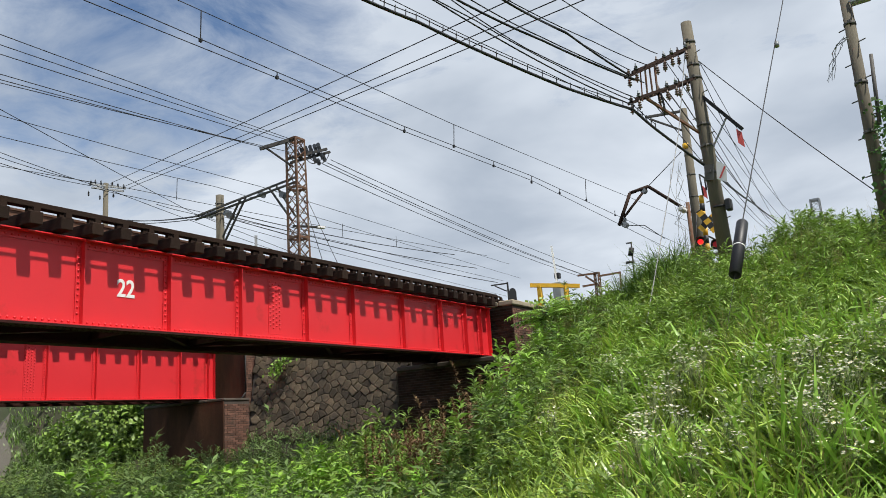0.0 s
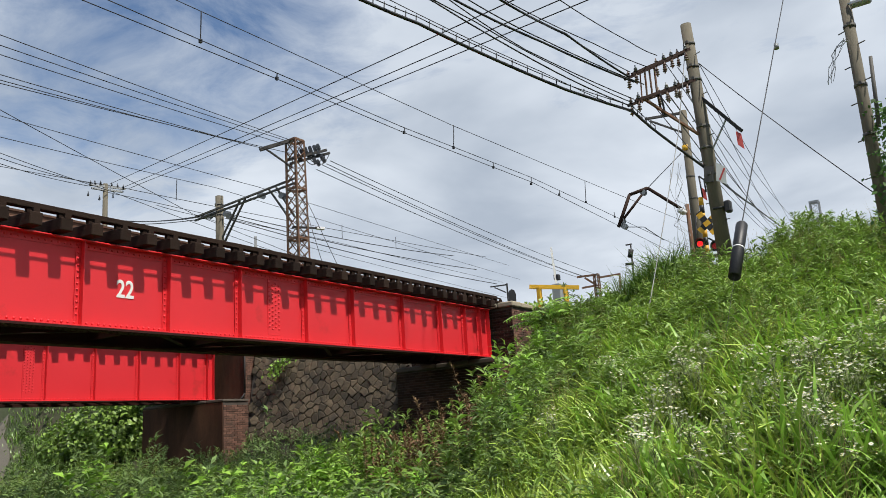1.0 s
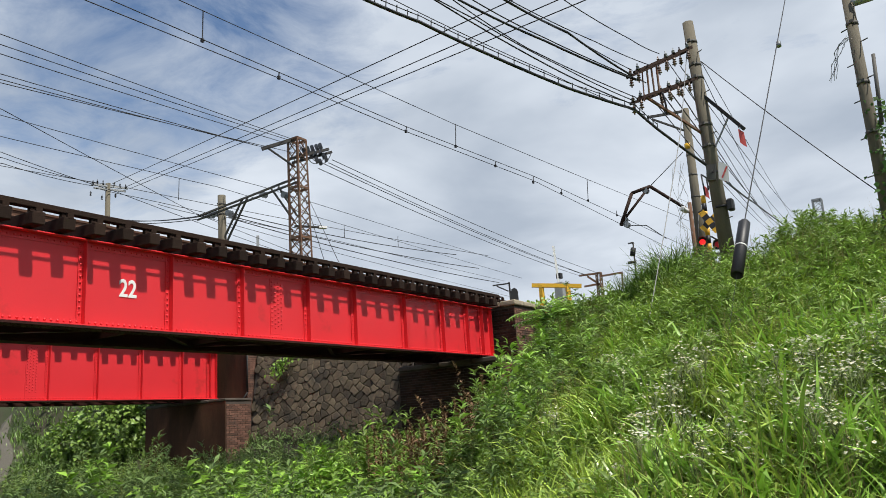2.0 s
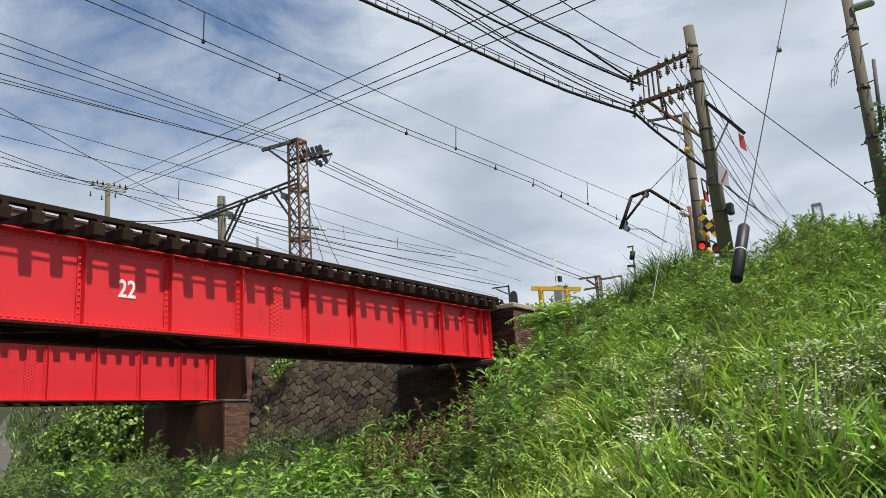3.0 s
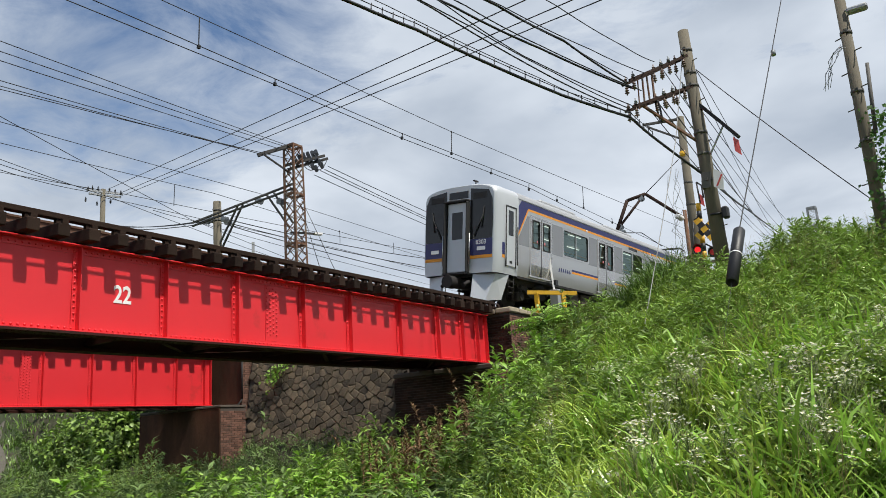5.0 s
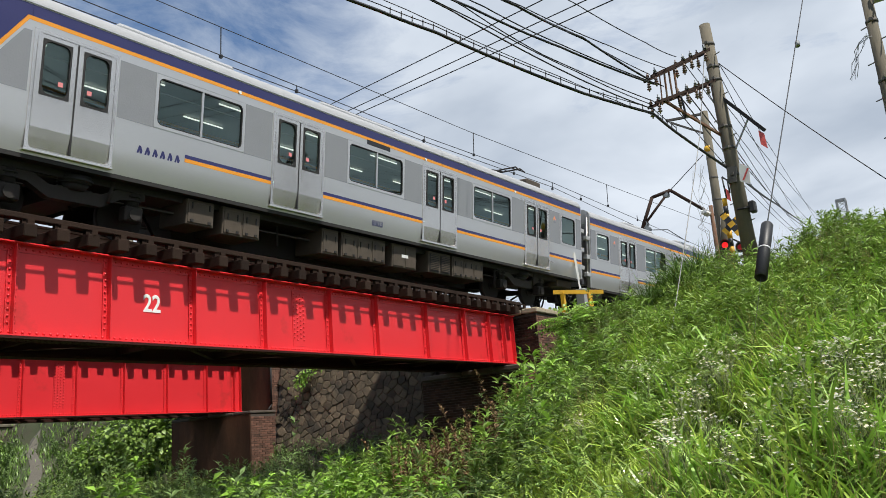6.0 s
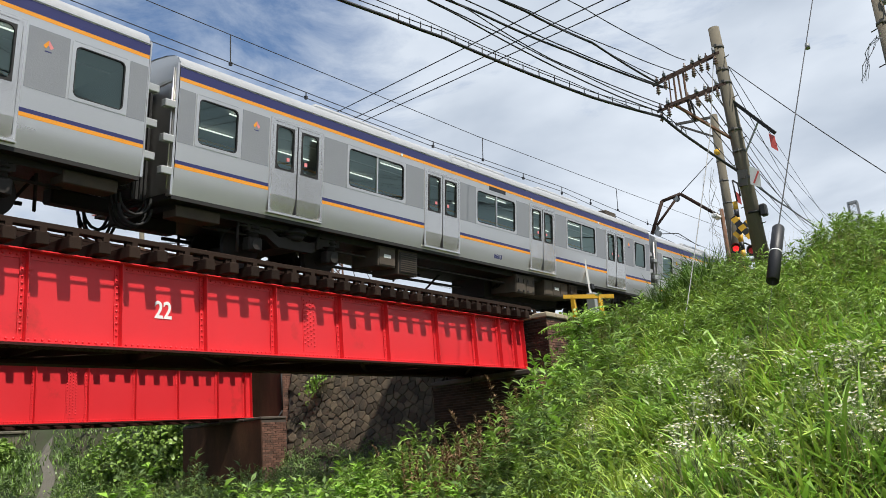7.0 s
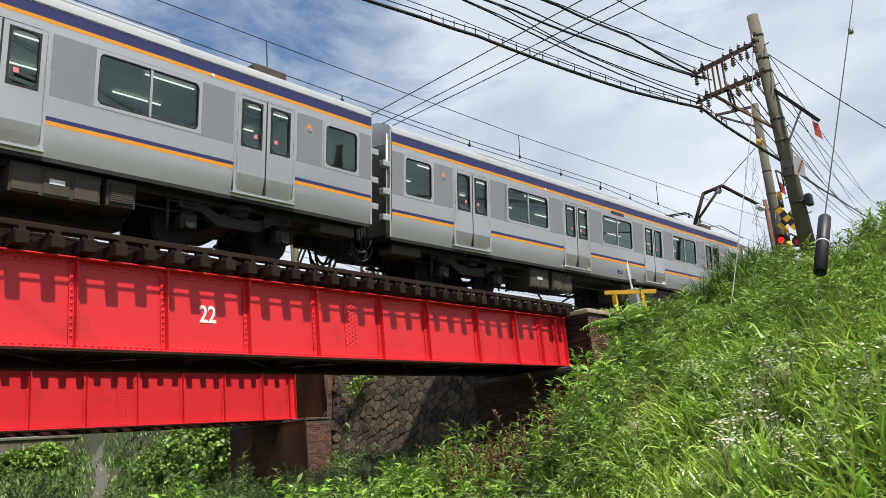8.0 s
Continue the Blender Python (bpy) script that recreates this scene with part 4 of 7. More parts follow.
ARM_RUST = material("rusty dark channel steel", (0.036, 0.021, 0.016), 0.85, spec=0.2, vary=0.5, scale=6, fine=40)
DARK_PORCELAIN = material("dark glazed porcelain", (0.055, 0.06, 0.068), 0.3, vary=0.3, scale=20, bump=0.0)
WIRE = material("weathered wire", (0.022, 0.023, 0.025), 0.6, metal=0.2, vary=0.3)
PALE_WIRE = material("pale guy strand", (0.26, 0.26, 0.25), 0.6, metal=0.3, vary=0.2)
SIGN_RED = material("faded red board", (0.62, 0.09, 0.08), 0.55, vary=0.15)
LAMP_RED = glow("red lamp lens", (1.0, 0.015, 0.02), 1.1)
LAMP_OFF = glow("dim red lamp lens", (0.40, 0.01, 0.015), 0.22)


def courses(parent, origin, along, up, out, length, height, size=(0.225, 0.066), gap=0.008, seed=1, mat=None):
    """A face of bricks in running bond, each a small block standing off the mortar; joined, as they are too many to count."""
    rng = random.Random(seed)
    o, a, u, n = Vector(origin), Vector(along).normalized(), Vector(up).normalized(), Vector(out).normalized()
    vs, fs = [], []
    rows = int(height / (size[1] + gap))
    for r in range(rows):
        x = -rng.choice((0.0, 0.5)) * 0 - (size[0] / 2 if r % 2 else 0)
        while x < length:
            x0, x1 = max(0, x), min(length, x + size[0])
            if x1 - x0 > 0.03:
                d = rng.uniform(0.006, 0.02)
                k = len(vs)
                z0 = r * (size[1] + gap)
                for dd, inset in ((0, 0), (d, 0.004)):
                    for px, pz in ((x0 + inset, z0 + inset), (x1 - inset, z0 + inset), (x1 - inset, z0 + size[1] - inset), (x0 + inset, z0 + size[1] - inset)):
                        vs.append(o + a * px + u * pz + n * dd)
                fs += [[k + 4, k + 5, k + 6, k + 7]] + [[k + i, k + (i + 1) % 4, k + 4 + (i + 1) % 4, k + 4 + i] for i in range(4)]
            x += size[0] + gap
    me = bpy.data.meshes.new("brickwork")
    me.from_pydata(vs, [], fs)
    me.materials.append(mat or BRICK_ISLAND)
    ob = new("brickwork", me)
    ob.parent = parent
    return tagged(ob, kind="stuff")


BRICK_ISLAND = material("sooty brick courses", (0.145, 0.072, 0.050), 0.9, vary=0.35, scale=3, fine=60, bump=0.4, per_island=0.4, dirt=(0.06, 0.045, 0.035), dirt_amount=0.35)


# Darker brick copy: the shade on the river-facing faces is put into its colour.
BRICK_SHADE = material("shade-darkened brick", (0.050, 0.028, 0.020), 0.9, vary=0.4, scale=3, fine=60, bump=0.4, per_island=0.4, spec=0.2, dirt=(0.022, 0.016, 0.013), dirt_amount=0.5)
STAINED = material("rust-stained cement", (0.105, 0.050, 0.030), 0.85, vary=0.45, scale=1.2, fine=30, bump=0.3, spec=0.15, dirt=(0.040, 0.022, 0.015), dirt_amount=0.5, streak=(1, 1, 0.3))


def abutment_near():
    a = empty("abutment", (0, 0, 0), "dark brick bridge abutment with worn coping stones", "abutment", "abutments", "structure")
    part("core", boxed(0.22, 3.0, -0.78, 2.9, -6.0, 0.02), MORTAR, a)
    part("bearing_ledge", boxed(-0.62, 0.2, -0.6, 2.9, -6.0, -1.62), MORTAR, a)
    for i, (y0, y1) in enumerate(((-0.62, 0.25), (0.27, 1.4), (1.42, 2.9))):
        part("bearing_stone", boxed(-0.7, 0.215, y0, y1, -1.61, -1.46, bevel=0.03), SHADE_STONE, a)
    x = 0.14
    rng = random.Random(8)
    while x < 2.9:
        w = rng.uniform(0.5, 0.8)
        part("coping_stone", boxed(x, x + w - 0.012, -0.86, -0.35, 0.03, 0.15 + rng.uniform(0, 0.03), bevel=0.025), COPING, a)
        x += w
    y = -0.34
    while y < 2.8:
        w = rng.uniform(0.5, 0.8)
        part("coping_stone", boxed(0.14, 0.7, y, y + w - 0.012, 0.03, 0.15 + rng.uniform(0, 0.03), bevel=0.025), COPING, a)
        y += w
    courses(a, (0.22, 2.9, -1.45), (0, -1, 0), (0, 0, 1), (-1, 0, 0), 3.68, 1.46, seed=2, mat=BRICK_SHADE)
    courses(a, (0.22, -0.78, -4.4), (1, 0, 0), (0, 0, 1), (0, -1, 0), 2.78, 4.4, seed=3)
    courses(a, (-0.62, 2.9, -4.6), (0, -1, 0), (0, 0, 1), (-1, 0, 0), 3.5, 2.97, seed=4, mat=BRICK_SHADE)
    courses(a, (-0.62, -0.6, -4.6), (1, 0, 0), (0, 0, 1), (0, -1, 0), 0.83, 2.97, seed=5)
    for y in (0.0, 1.84):
        part("bearing", boxed(-0.42, -0.05, y - 0.2, y + 0.2, -1.459, -1.448, bevel=0.002), STEEL_DARK, a)


def abutment_far():
    a = empty("abutment", (0, 0, 0), "brick abutment of the second bridge, stained dark", "abutment", "abutments", "structure")
    part("core", boxed(-0.85, 2.6, 9.35, 13.4, -6.2, 0.1), MORTAR, a)
    part("bearing_ledge", boxed(-1.95, -0.87, 9.15, 13.4, -6.2, -2.0), MORTAR, a)
    for y0, y1 in ((9.12, 10.0), (10.02, 11.3), (11.32, 13.4)):
        part("bearing_stone", boxed(-2.0, -0.855, y0, y1, -1.99, -1.9, bevel=0.02), SHADE_STONE, a)
    part("render_coat", boxed(-0.89, -0.852, 9.35, 13.4, -1.88, 0.09, bevel=0.008), STAINED, a, "dark stained cement face")
    part("render_coat", boxed(-1.99, -1.952, 9.15, 13.4, -6.0, -2.0, bevel=0.008), STAINED, a, "dark stained cement face")
    courses(a, (-0.85, 9.35, -5.0), (1, 0, 0), (0, 0, 1), (0, -1, 0), 1.6, 5.0, seed=7)
    courses(a, (-1.95, 9.15, -5.2), (1, 0, 0), (0, 0, 1), (0, -1, 0), 1.08, 3.18, seed=9)
    bm = bmesh.new()
    pts = [(-0.9, 9.28, -0.2), (-0.9, 9.28, -1.7), (-1.1, 9.28, -1.92), (-1.5, 9.3, -1.93)]
    for p, q in zip(pts, pts[1:]):
        rod(bm, p, q, 0.03, n=6)
    part("drain_pipe", bm, STEEL_DARK, a)
    for y in (Y_FAR, Y_FAR + 1.84):
        part("bearing", boxed(-1.75, -1.4, y - 0.2, y + 0.2, -1.899, -1.888, bevel=0.002), STEEL_DARK, a)


def stone_wall():
    """The rubble retaining wall between the two abutments: every stone a block of its own on a dark bed."""
    rng = random.Random(12)
    A, B = Vector((-0.35, 9.3, 0)), Vector((0.35, 2.95, 0))
    along = (B - A).normalized()
    out = Vector((along.y, -along.x, 0))
    if out.x > 0:
        out = -out
    batter = 0.16
    L = (B - A).length
    w = empty("retaining_wall", (0, 0, 0), "rough grey brown stone retaining wall behind the red bridge", "stone wall", kind="structure")
    def at(s, z, d=0.0):
        return A + along * s + out * (d + (-z + 0.2) * batter) + Vector((0, 0, z))
    bm = bmesh.new()
    vs = [bm.verts.new(at(s, z, -0.03)) for s, z in ((0, -6), (L, -6), (L, 0.25), (0, 0.25))] + [bm.verts.new(at(s, z, -1.5)) for s, z in ((0, -6), (L, -6), (L, 0.25), (0, 0.25))]
    for q in ((0, 1, 2, 3), (4, 7, 6, 5), (3, 2, 6, 7), (0, 3, 7, 4), (1, 5, 6, 2)):
        bm.faces.new([vs[i] for i in q])
    bmesh.ops.recalc_face_normals(bm, faces=bm.faces)
    part("wall_bed", bm, MORTAR, w)
    # six-sided stones on a slanting lattice, every corner shared and shifted at random
    J = {}
    ca, sa = math.cos(0.35), math.sin(0.35)
    def corner(u, v):
        key = (round(u, 2), round(v, 2))
        if key not in J:
            J[key] = (rng.uniform(-0.07, 0.07), rng.uniform(-0.06, 0.06))
        u, v = u + J[key][0], v + J[key][1]
        return u * ca - v * sa + 3.2, u * sa + v * ca - 2.1
    for j in range(-26, 27):
        for i in range(-24, 25):
            u0, v0 = i * 0.29 + (j % 2) * 0.145, j * 0.24
            ring = [corner(u0 + du, v0 + dv) for du, dv in ((0.145, -0.08), (0.145, 0.08), (0, 0.16), (-0.145, 0.08), (-0.145, -0.08), (0, -0.16))]
            cx, cz = sum(p[0] for p in ring) / 6, sum(p[1] for p in ring) / 6
            if not (0.1 < cx < L - 0.1 and -3.4 < cz < -0.2):
                continue
            bm = bmesh.new()
            rise, k = rng.uniform(0.012, 0.045), rng.uniform(0.93, 0.97)
            tu, tv = rng.uniform(-0.07, 0.07), rng.uniform(-0.07, 0.07)
            rows = []
            for f, d in ((k, -0.03), (k * 0.97, rise * 0.7), (k * 0.78, rise)):
                pts = [(cx + (p[0] - cx) * f, cz + (p[1] - cz) * f) for p in ring]
                rows.append([bm.verts.new(at(a, b, d if d < 0 else d + tu * (a - cx) + tv * (b - cz))) for a, b in pts])
            for a, b in zip(rows, rows[1:]):
                for t in range(6):
                    bm.faces.new((a[t], a[(t + 1) % 6], b[(t + 1) % 6], b[t]))
            bm.faces.new(rows[2])
            bmesh.ops.recalc_face_normals(bm, faces=bm.faces)
            part("stone", bm, STONE, w)


abutment_near()
abutment_far()
stone_wall()

# ---------------------------------------------------------------- poles, arms, insulators
def insulator(bm, p, r=0.06, h=0.2, n=8):
    """A pin or suspension insulator: stacked sheds."""
    x, y, z = p
    for k in range(3):
        rod(bm, (x, y, z + k * h / 3), (x, y, z + k * h / 3 + h / 6), r * (1 - 0.12 * k), r * 0.5, n=n)
    rod(bm, (x, y, z - 0.05), (x, y, z + h + 0.04), r * 0.3, n=6)


def concrete_pole(base, top, r0, r1, label, bands=(), steps=0, group="poles"):
    b, t = Vector(base), Vector(top)
    p = empty("utility_pole", b, label, "pole", group)
    bm = bmesh.new()
    d = t - b
    rod(bm, (0, 0, 0), d, r0, r1, n=24)
    part("shaft", bm, CONCRETE, p)
    for f in bands:
        bm = bmesh.new()
        q, r = d * f, r0 + (r1 - r0) * f
        u = d.normalized()
        rod(bm, q - u * 0.03, q + u * 0.03, r + 0.012, n=20)
        box(bm, q.x - r - 0.07, q.x - r + 0.02, q.y - 0.03, q.y + 0.03, q.z - 0.03, q.z + 0.03)
        part("band", bm, DULL, p)
    for k in range(steps):
        f = 0.25 + 0.7 * k / max(1, steps)
        q, r = d * f, r0 + (r1 - r0) * f
        s = 1 if k % 2 else -1
        bm = bmesh.new()
        rod(bm, q, q + Vector((0.35 * s * 0.5, 0.87 * s * 0.35, 0)).normalized() * (r + 0.14), 0.011, n=6)
        part("step_bolt", bm, DULL, p)
    return p


def crossarm_set(pole, base, a, b, z_off, pins, mat=ARM_RUST):
    """A double channel arm between a and b with pin insulators."""
    a, b = Vector(a) - Vector(base), Vector(b) - Vector(base)
    side = (b - a).cross(Vector((0, 0, 1))).normalized()
    for k in (-1, 1):
        bm = bmesh.new()
        bar(bm, a + side * 0.13 * k, b + side * 0.13 * k, 0.045, 0.06)
        part("crossarm", bm, mat, pole)
    for f in pins:
        for k in (-1, 1):
            q = a + (b - a) * f + side * 0.13 * k
            bm = bmesh.new()
            insulator(bm, (q.x, q.y, q.z + 0.03), 0.05, 0.10)
            part("insulator", bm, PALE_PORCELAIN if k > 0 else PORCELAIN, pole)
            bm = bmesh.new()
            insulator(bm, (q.x, q.y, q.z - 0.22), 0.055, 0.16)
            part("insulator", bm, PORCELAIN, pole)


A_BASE, A_TOP = Vector((-2.77, -7.70, -0.92)), (-3.00, -7.61, 5.24)
pole_a = concrete_pole(A_BASE, A_TOP, 0.165, 0.118, "leaning grey concrete pole with two rusty crossarms by the crossing", (0.42, 0.52, 0.60, 0.78, 0.83, 0.92), 9)
crossarm_set(pole_a, A_BASE, (-4.42, -6.61, 3.77), (-2.89, -7.61, 4.67), 0, (0.06, 0.5, 0.62, 0.85))
crossarm_set(pole_a, A_BASE, (-4.42, -6.61, 3.16), (-2.89, -7.61, 3.90), 0, (0.05, 0.48, 0.62, 0.8))
for a, b in (((-4.15, -6.79, 3.89), (-4.16, -6.76, 3.21)), ((-4.13, -6.89, 3.90), (-4.13, -6.87, 3.24)), ((-4.00, -6.95, 3.97), (-4.00, -6.95, 3.34)), ((-3.87, -7.03, 4.04), (-3.88, -7.02, 3.41))):
    bm = bmesh.new()
    bar(bm, Vector(a) - A_BASE, Vector(b) - A_BASE, 0.045, 0.03)
    part("arm_link", bm, RUST, pole_a)
bm = bmesh.new()
bar(bm, Vector((-4.17, -6.76, 3.34)) - A_BASE, Vector((-2.83, -7.65, 2.52)) - A_BASE, 0.05, 0.05)
part("arm_brace", bm, RUST, pole_a)
bm = bmesh.new()                        # hanging cable loops
for o in (0.0, 0.05):
    last = None
    for i in range(15):
        a = math.pi * 2 * i / 14
        c0, c1 = Vector((-3.68, -6.98, 3.60)), Vector((-3.66, -7.04, 2.99))
        m = (c0 + c1) / 2
        p = m + (c1 - c0) * 0.5 * math.cos(a) + Vector((0.06, 0.05, 0)) * math.sin(a) + Vector((o, 0, 0)) - A_BASE
        if last:
            rod(bm, last, p, 0.018, n=6, caps=False)
        last = p
part("cable_loop", bm, BLACK, pole_a)
# arm with a hanging red board
bm = bmesh.new()
bar(bm, Vector((-2.97, -7.70, 3.45)) - A_BASE, Vector((-3.12, -8.47, 2.40)) - A_BASE, 0.07, 0.07)
part("bracket_arm", bm, ARM, pole_a)
bm = bmesh.new()
bar(bm, Vector((-2.95, -7.80, 2.24)) - A_BASE, Vector((-3.07, -8.20, 2.80)) - A_BASE, 0.03, 0.03)
part("bracket_brace", bm, GALV, pole_a)
def board(corners, thick, mat, parent, base, name="board", label=""):
    bm = bmesh.new()
    vs = [bm.verts.new(Vector(c) - Vector(base)) for c in corners]
    f = bm.faces.new(vs)
    ex = bmesh.ops.extrude_face_region(bm, geom=[f])
    n = (vs[1].co - vs[0].co).cross(vs[2].co - vs[0].co).normalized() * thick
    for v in ex["geom"]:
        if isinstance(v, bmesh.types.BMVert):
            v.co += n
    bmesh.ops.recalc_face_normals(bm, faces=bm.faces)
    return part(name, bm, mat, parent, label)
board(((-3.14, -8.35, 2.43), (-3.12, -8.45, 2.34), (-3.12, -8.47, 1.99), (-3.14, -8.35, 2.12)), 0.01, SIGN_RED, pole_a, A_BASE, "red_board", "faded red hanging board")
s1 = board(((-3.15, -7.85, 1.84), (-3.15, -8.04, 1.70), (-3.15, -8.01, 1.32), (-3.15, -7.81, 1.44)), 0.012, WHITE, pole_a, A_BASE, "sign_plate", "white sign plate with a red slash")
board(((-3.17, -8.00, 1.68), (-3.17, -8.03, 1.66), (-3.17, -7.90, 1.43), (-3.17, -7.87, 1.45)), 0.004, SIGN_RED, pole_a, A_BASE, "sign_mark")
board(((-3.05, -7.57, 1.84), (-3.05, -7.76, 1.82), (-3.05, -7.72, 1.47), (-3.05, -7.53, 1.49)), 0.12, DULL, pole_a, A_BASE, "cable_box", "galvanised cable box strapped to the pole")
bm = bmesh.new()
q = Vector((-2.92, -7.92, 0.90)) - A_BASE
box(bm, q.x - 0.09, q.x + 0.09, q.y - 0.07, q.y + 0.07, q.z - 0.14, q.z + 0.12, bevel=0.03)
rod(bm, q, q + Vector((-0.1, 0.3, -0.02)), 0.025, n=6)
part("loudspeaker", bm, BLACK, pole_a)

# pole by the edge of the levee, ivy at its foot
B_BASE, B_TOP = Vector((-4.83, -10.86, -1.28)), (-4.83, -10.89, 4.16)
pole_b = concrete_pole(B_BASE, B_TOP, 0.112, 0.088, "tall grey concrete pole with step bolts and ivy", (0.45, 0.62, 0.83), 11)
bm = bmesh.new()
q0, q1 = Vector((-5.03, -11.04, 1.21)) - B_BASE, Vector((-5.02, -11.12, 2.50)) - B_BASE
rod(bm, q0, q1, 0.035, 0.03, n=8)
part("side_conduit", bm, DULL, pole_b)
bm = bmesh.new()
a0 = Vector((-4.93, -10.93, 3.62)) - B_BASE
rod(bm, a0, a0 + Vector((0.05, -0.35, 0.06)), 0.02, n=6)
part("lamp_arm", bm, GALV, pole_b)
bm = bmesh.new()
q = Vector((-5.12, -11.11, 3.48)) - B_BASE
box(bm, q.x - 0.09, q.x + 0.09, q.y - 0.2, q.y + 0.14, q.z - 0.03, q.z + 0.07, bevel=0.03)
part("street_lamp_head", bm, GALV, pole_b)

# catenary pole with its rusty bent bracket over the track
C_BASE, C_TOP = Vector((13.53, -2.80, 2.73)) - Vector((0, 0, 2.0)), (13.57, -2.95, 9.73)
pole_c = concrete_pole(C_BASE, C_TOP, 0.22, 0.16, "grey concrete catenary pole with a rusty bent bracket", (0.55, 0.66, 0.76), 0)
bm = bmesh.new()
rod(bm, (Vector((13.55, -2.88, 7.85)) - C_BASE), (Vector((13.55, -2.89, 8.11)) - C_BASE), 0.180, n=20)
part("yellow_band", bm, YELLOW, pole_c)
bm = bmesh.new()
pts = [(13.50, -2.68, 5.00), (12.46, -1.30, 6.28), (12.02, -0.61, 6.03), (11.72, -0.07, 4.64)]
for a, b in zip(pts, pts[1:]):
    rod(bm, Vector(a) - C_BASE, Vector(b) - C_BASE, 0.075, n=8)
part("bracket", bm, ARM_RUST, pole_c)
bm = bmesh.new()
rod(bm, Vector((12.44, -1.22, 6.22)) - C_BASE, Vector((11.76, -0.18, 4.83)) - C_BASE, 0.055, n=8)
part("bracket_strut", bm, ARM_RUST, pole_c)
bm = bmesh.new()
rod(bm, Vector((12.46, -1.30, 6.28)) - C_BASE, Vector((13.48, -2.64, 7.79)) - C_BASE, 0.02, n=6)
part("bracket_stay", bm, WIRE, pole_c)
for px in ((11.77, -0.21, 4.90), (11.80, -0.27, 4.66), (12.29, -1.11, 6.11)):
    bm = bmesh.new()
    q = Vector(px) - C_BASE
    for k in range(3):
        rod(bm, q + Vector((0.12 * k, 0, 0)), q + Vector((0.12 * k + 0.05, 0, 0)), 0.13, 0.06, n=10)
    part("insulator", bm, PALE_PORCELAIN, pole_c)
bm = bmesh.new()
bar(bm, Vector((12.64, -1.53, 9.47)) - C_BASE, Vector((13.56, -2.94, 9.65)) - C_BASE, 0.1, 0.1)
bar(bm, Vector((12.69, -1.70, 9.36)) - C_BASE, Vector((13.56, -2.91, 8.69)) - C_BASE, 0.07, 0.07)
part("top_arm", bm, ARM, pole_c)
# timber post with a small lamp
bm = bmesh.new()
q0, q1 = Vector((11.05, -3.20, 2.32)) - Vector((0, 0, 1.5)), Vector((11.06, -3.26, 4.83))
post = empty("lamp_post", q0, "weathered wooden post with a small white lamp", "lamp post")
rod(bm, (0, 0, 0), q1 - q0, 0.085, 0.08, n=10)
part("post", bm, RUST, post)
bm = bmesh.new()
q = Vector((10.81, -3.11, 4.46)) - q0
box(bm, q.x - 0.35, q.x + 0.3, q.y - 0.12, q.y + 0.12, q.z - 0.03, q.z + 0.12, bevel=0.03)
part("lamp_head", bm, WHITE, post)

# ---------------------------------------------------------------- level crossing signal
S_BASE = Vector((7.31, -4.70, 1.55)) - Vector((0, 0, 1.6))
S_TOP = Vector((7.33, -4.77, 3.98))
sig = empty("crossing_signal", S_BASE, "yellow and black striped level crossing signal with red lamps", "crossing signal")
d = S_TOP - S_BASE
n_b = 14
for k in range(n_b):
    bm = bmesh.new()
    rod(bm, d * (k / n_b), d * ((k + 1) / n_b), 0.085, n=14)
    part("post_band", bm, YELLOW if k % 2 else BLACK, sig)
def seg_bar(name, p, q, w, n, parent, base, depth=0.03):
    p, q = Vector(p) - base, Vector(q) - base
    for k in range(n):
        bm = bmesh.new()
        bar(bm, p + (q - p) * (k / n), p + (q - p) * ((k + 1) / n), depth, w)
        part(name, bm, YELLOW if k % 2 == 0 else BLACK, parent)
seg_bar("cross_board", (7.00, -4.71, 3.35), (7.11, -5.15, 2.58), 0.22, 5, sig, S_BASE)
seg_bar("cross_board", (7.17, -5.19, 3.18), (7.03, -4.65, 2.72), 0.22, 5, sig, S_BASE, 0.02)
for px, mat, nm in (((6.88, -4.65, 2.26), LAMP_RED, "lit"), ((7.00, -5.11, 2.11), LAMP_OFF, "dim")):
    q = Vector(px) - S_BASE
    to = (Vector(EYE) - Vector(px)); to.z = 0; to.normalize()
    bm = bmesh.new()
    rod(bm, q - to * 0.08, q, 0.165, n=20)
    lampo = part("lamp_housing", bm, BLACK, sig)
    bm = bmesh.new()
    rod(bm, q + to * 0.001, q + to * 0.02, 0.10, n=20)
    part("lamp_lens", bm, mat, lampo, "red lamp lens")
    bm = bmesh.new()
    for i in range(9):
        a0, a1 = math.pi * i / 9, math.pi * (i + 1) / 9
        s = to.cross(Vector((0, 0, 1)))
        f = [q + s * 0.16 * math.cos(a) + Vector((0, 0, 0.16 * math.sin(a))) + to * e for a, e in ((a0, 0.0), (a1, 0.0), (a1, 0.2), (a0, 0.2))]
        bm.faces.new([bm.verts.new(v) for v in f])
    part("lamp_hood", bm, BLACK, lampo)
bm = bmesh.new()
for p, q in (((7.26, -4.54, 2.42), (7.34, -4.84, 2.50)), ((7.34, -4.84, 2.50), (7.41, -5.10, 2.30)), ((7.27, -4.55, 3.39), (7.20, -4.31, 1.61)), ((7.27, -4.55, 3.39), (7.32, -4.77, 3.52)), ((7.26, -4.51, 1.94), (7.33, -4.79, 1.94)), ((7.21, -4.35, 1.96), (7.26, -4.51, 1.94))):
    rod(bm, Vector(p) - S_BASE, Vector(q) - S_BASE, 0.03, n=6)
part("lamp_bracket", bm, BLACK, sig)
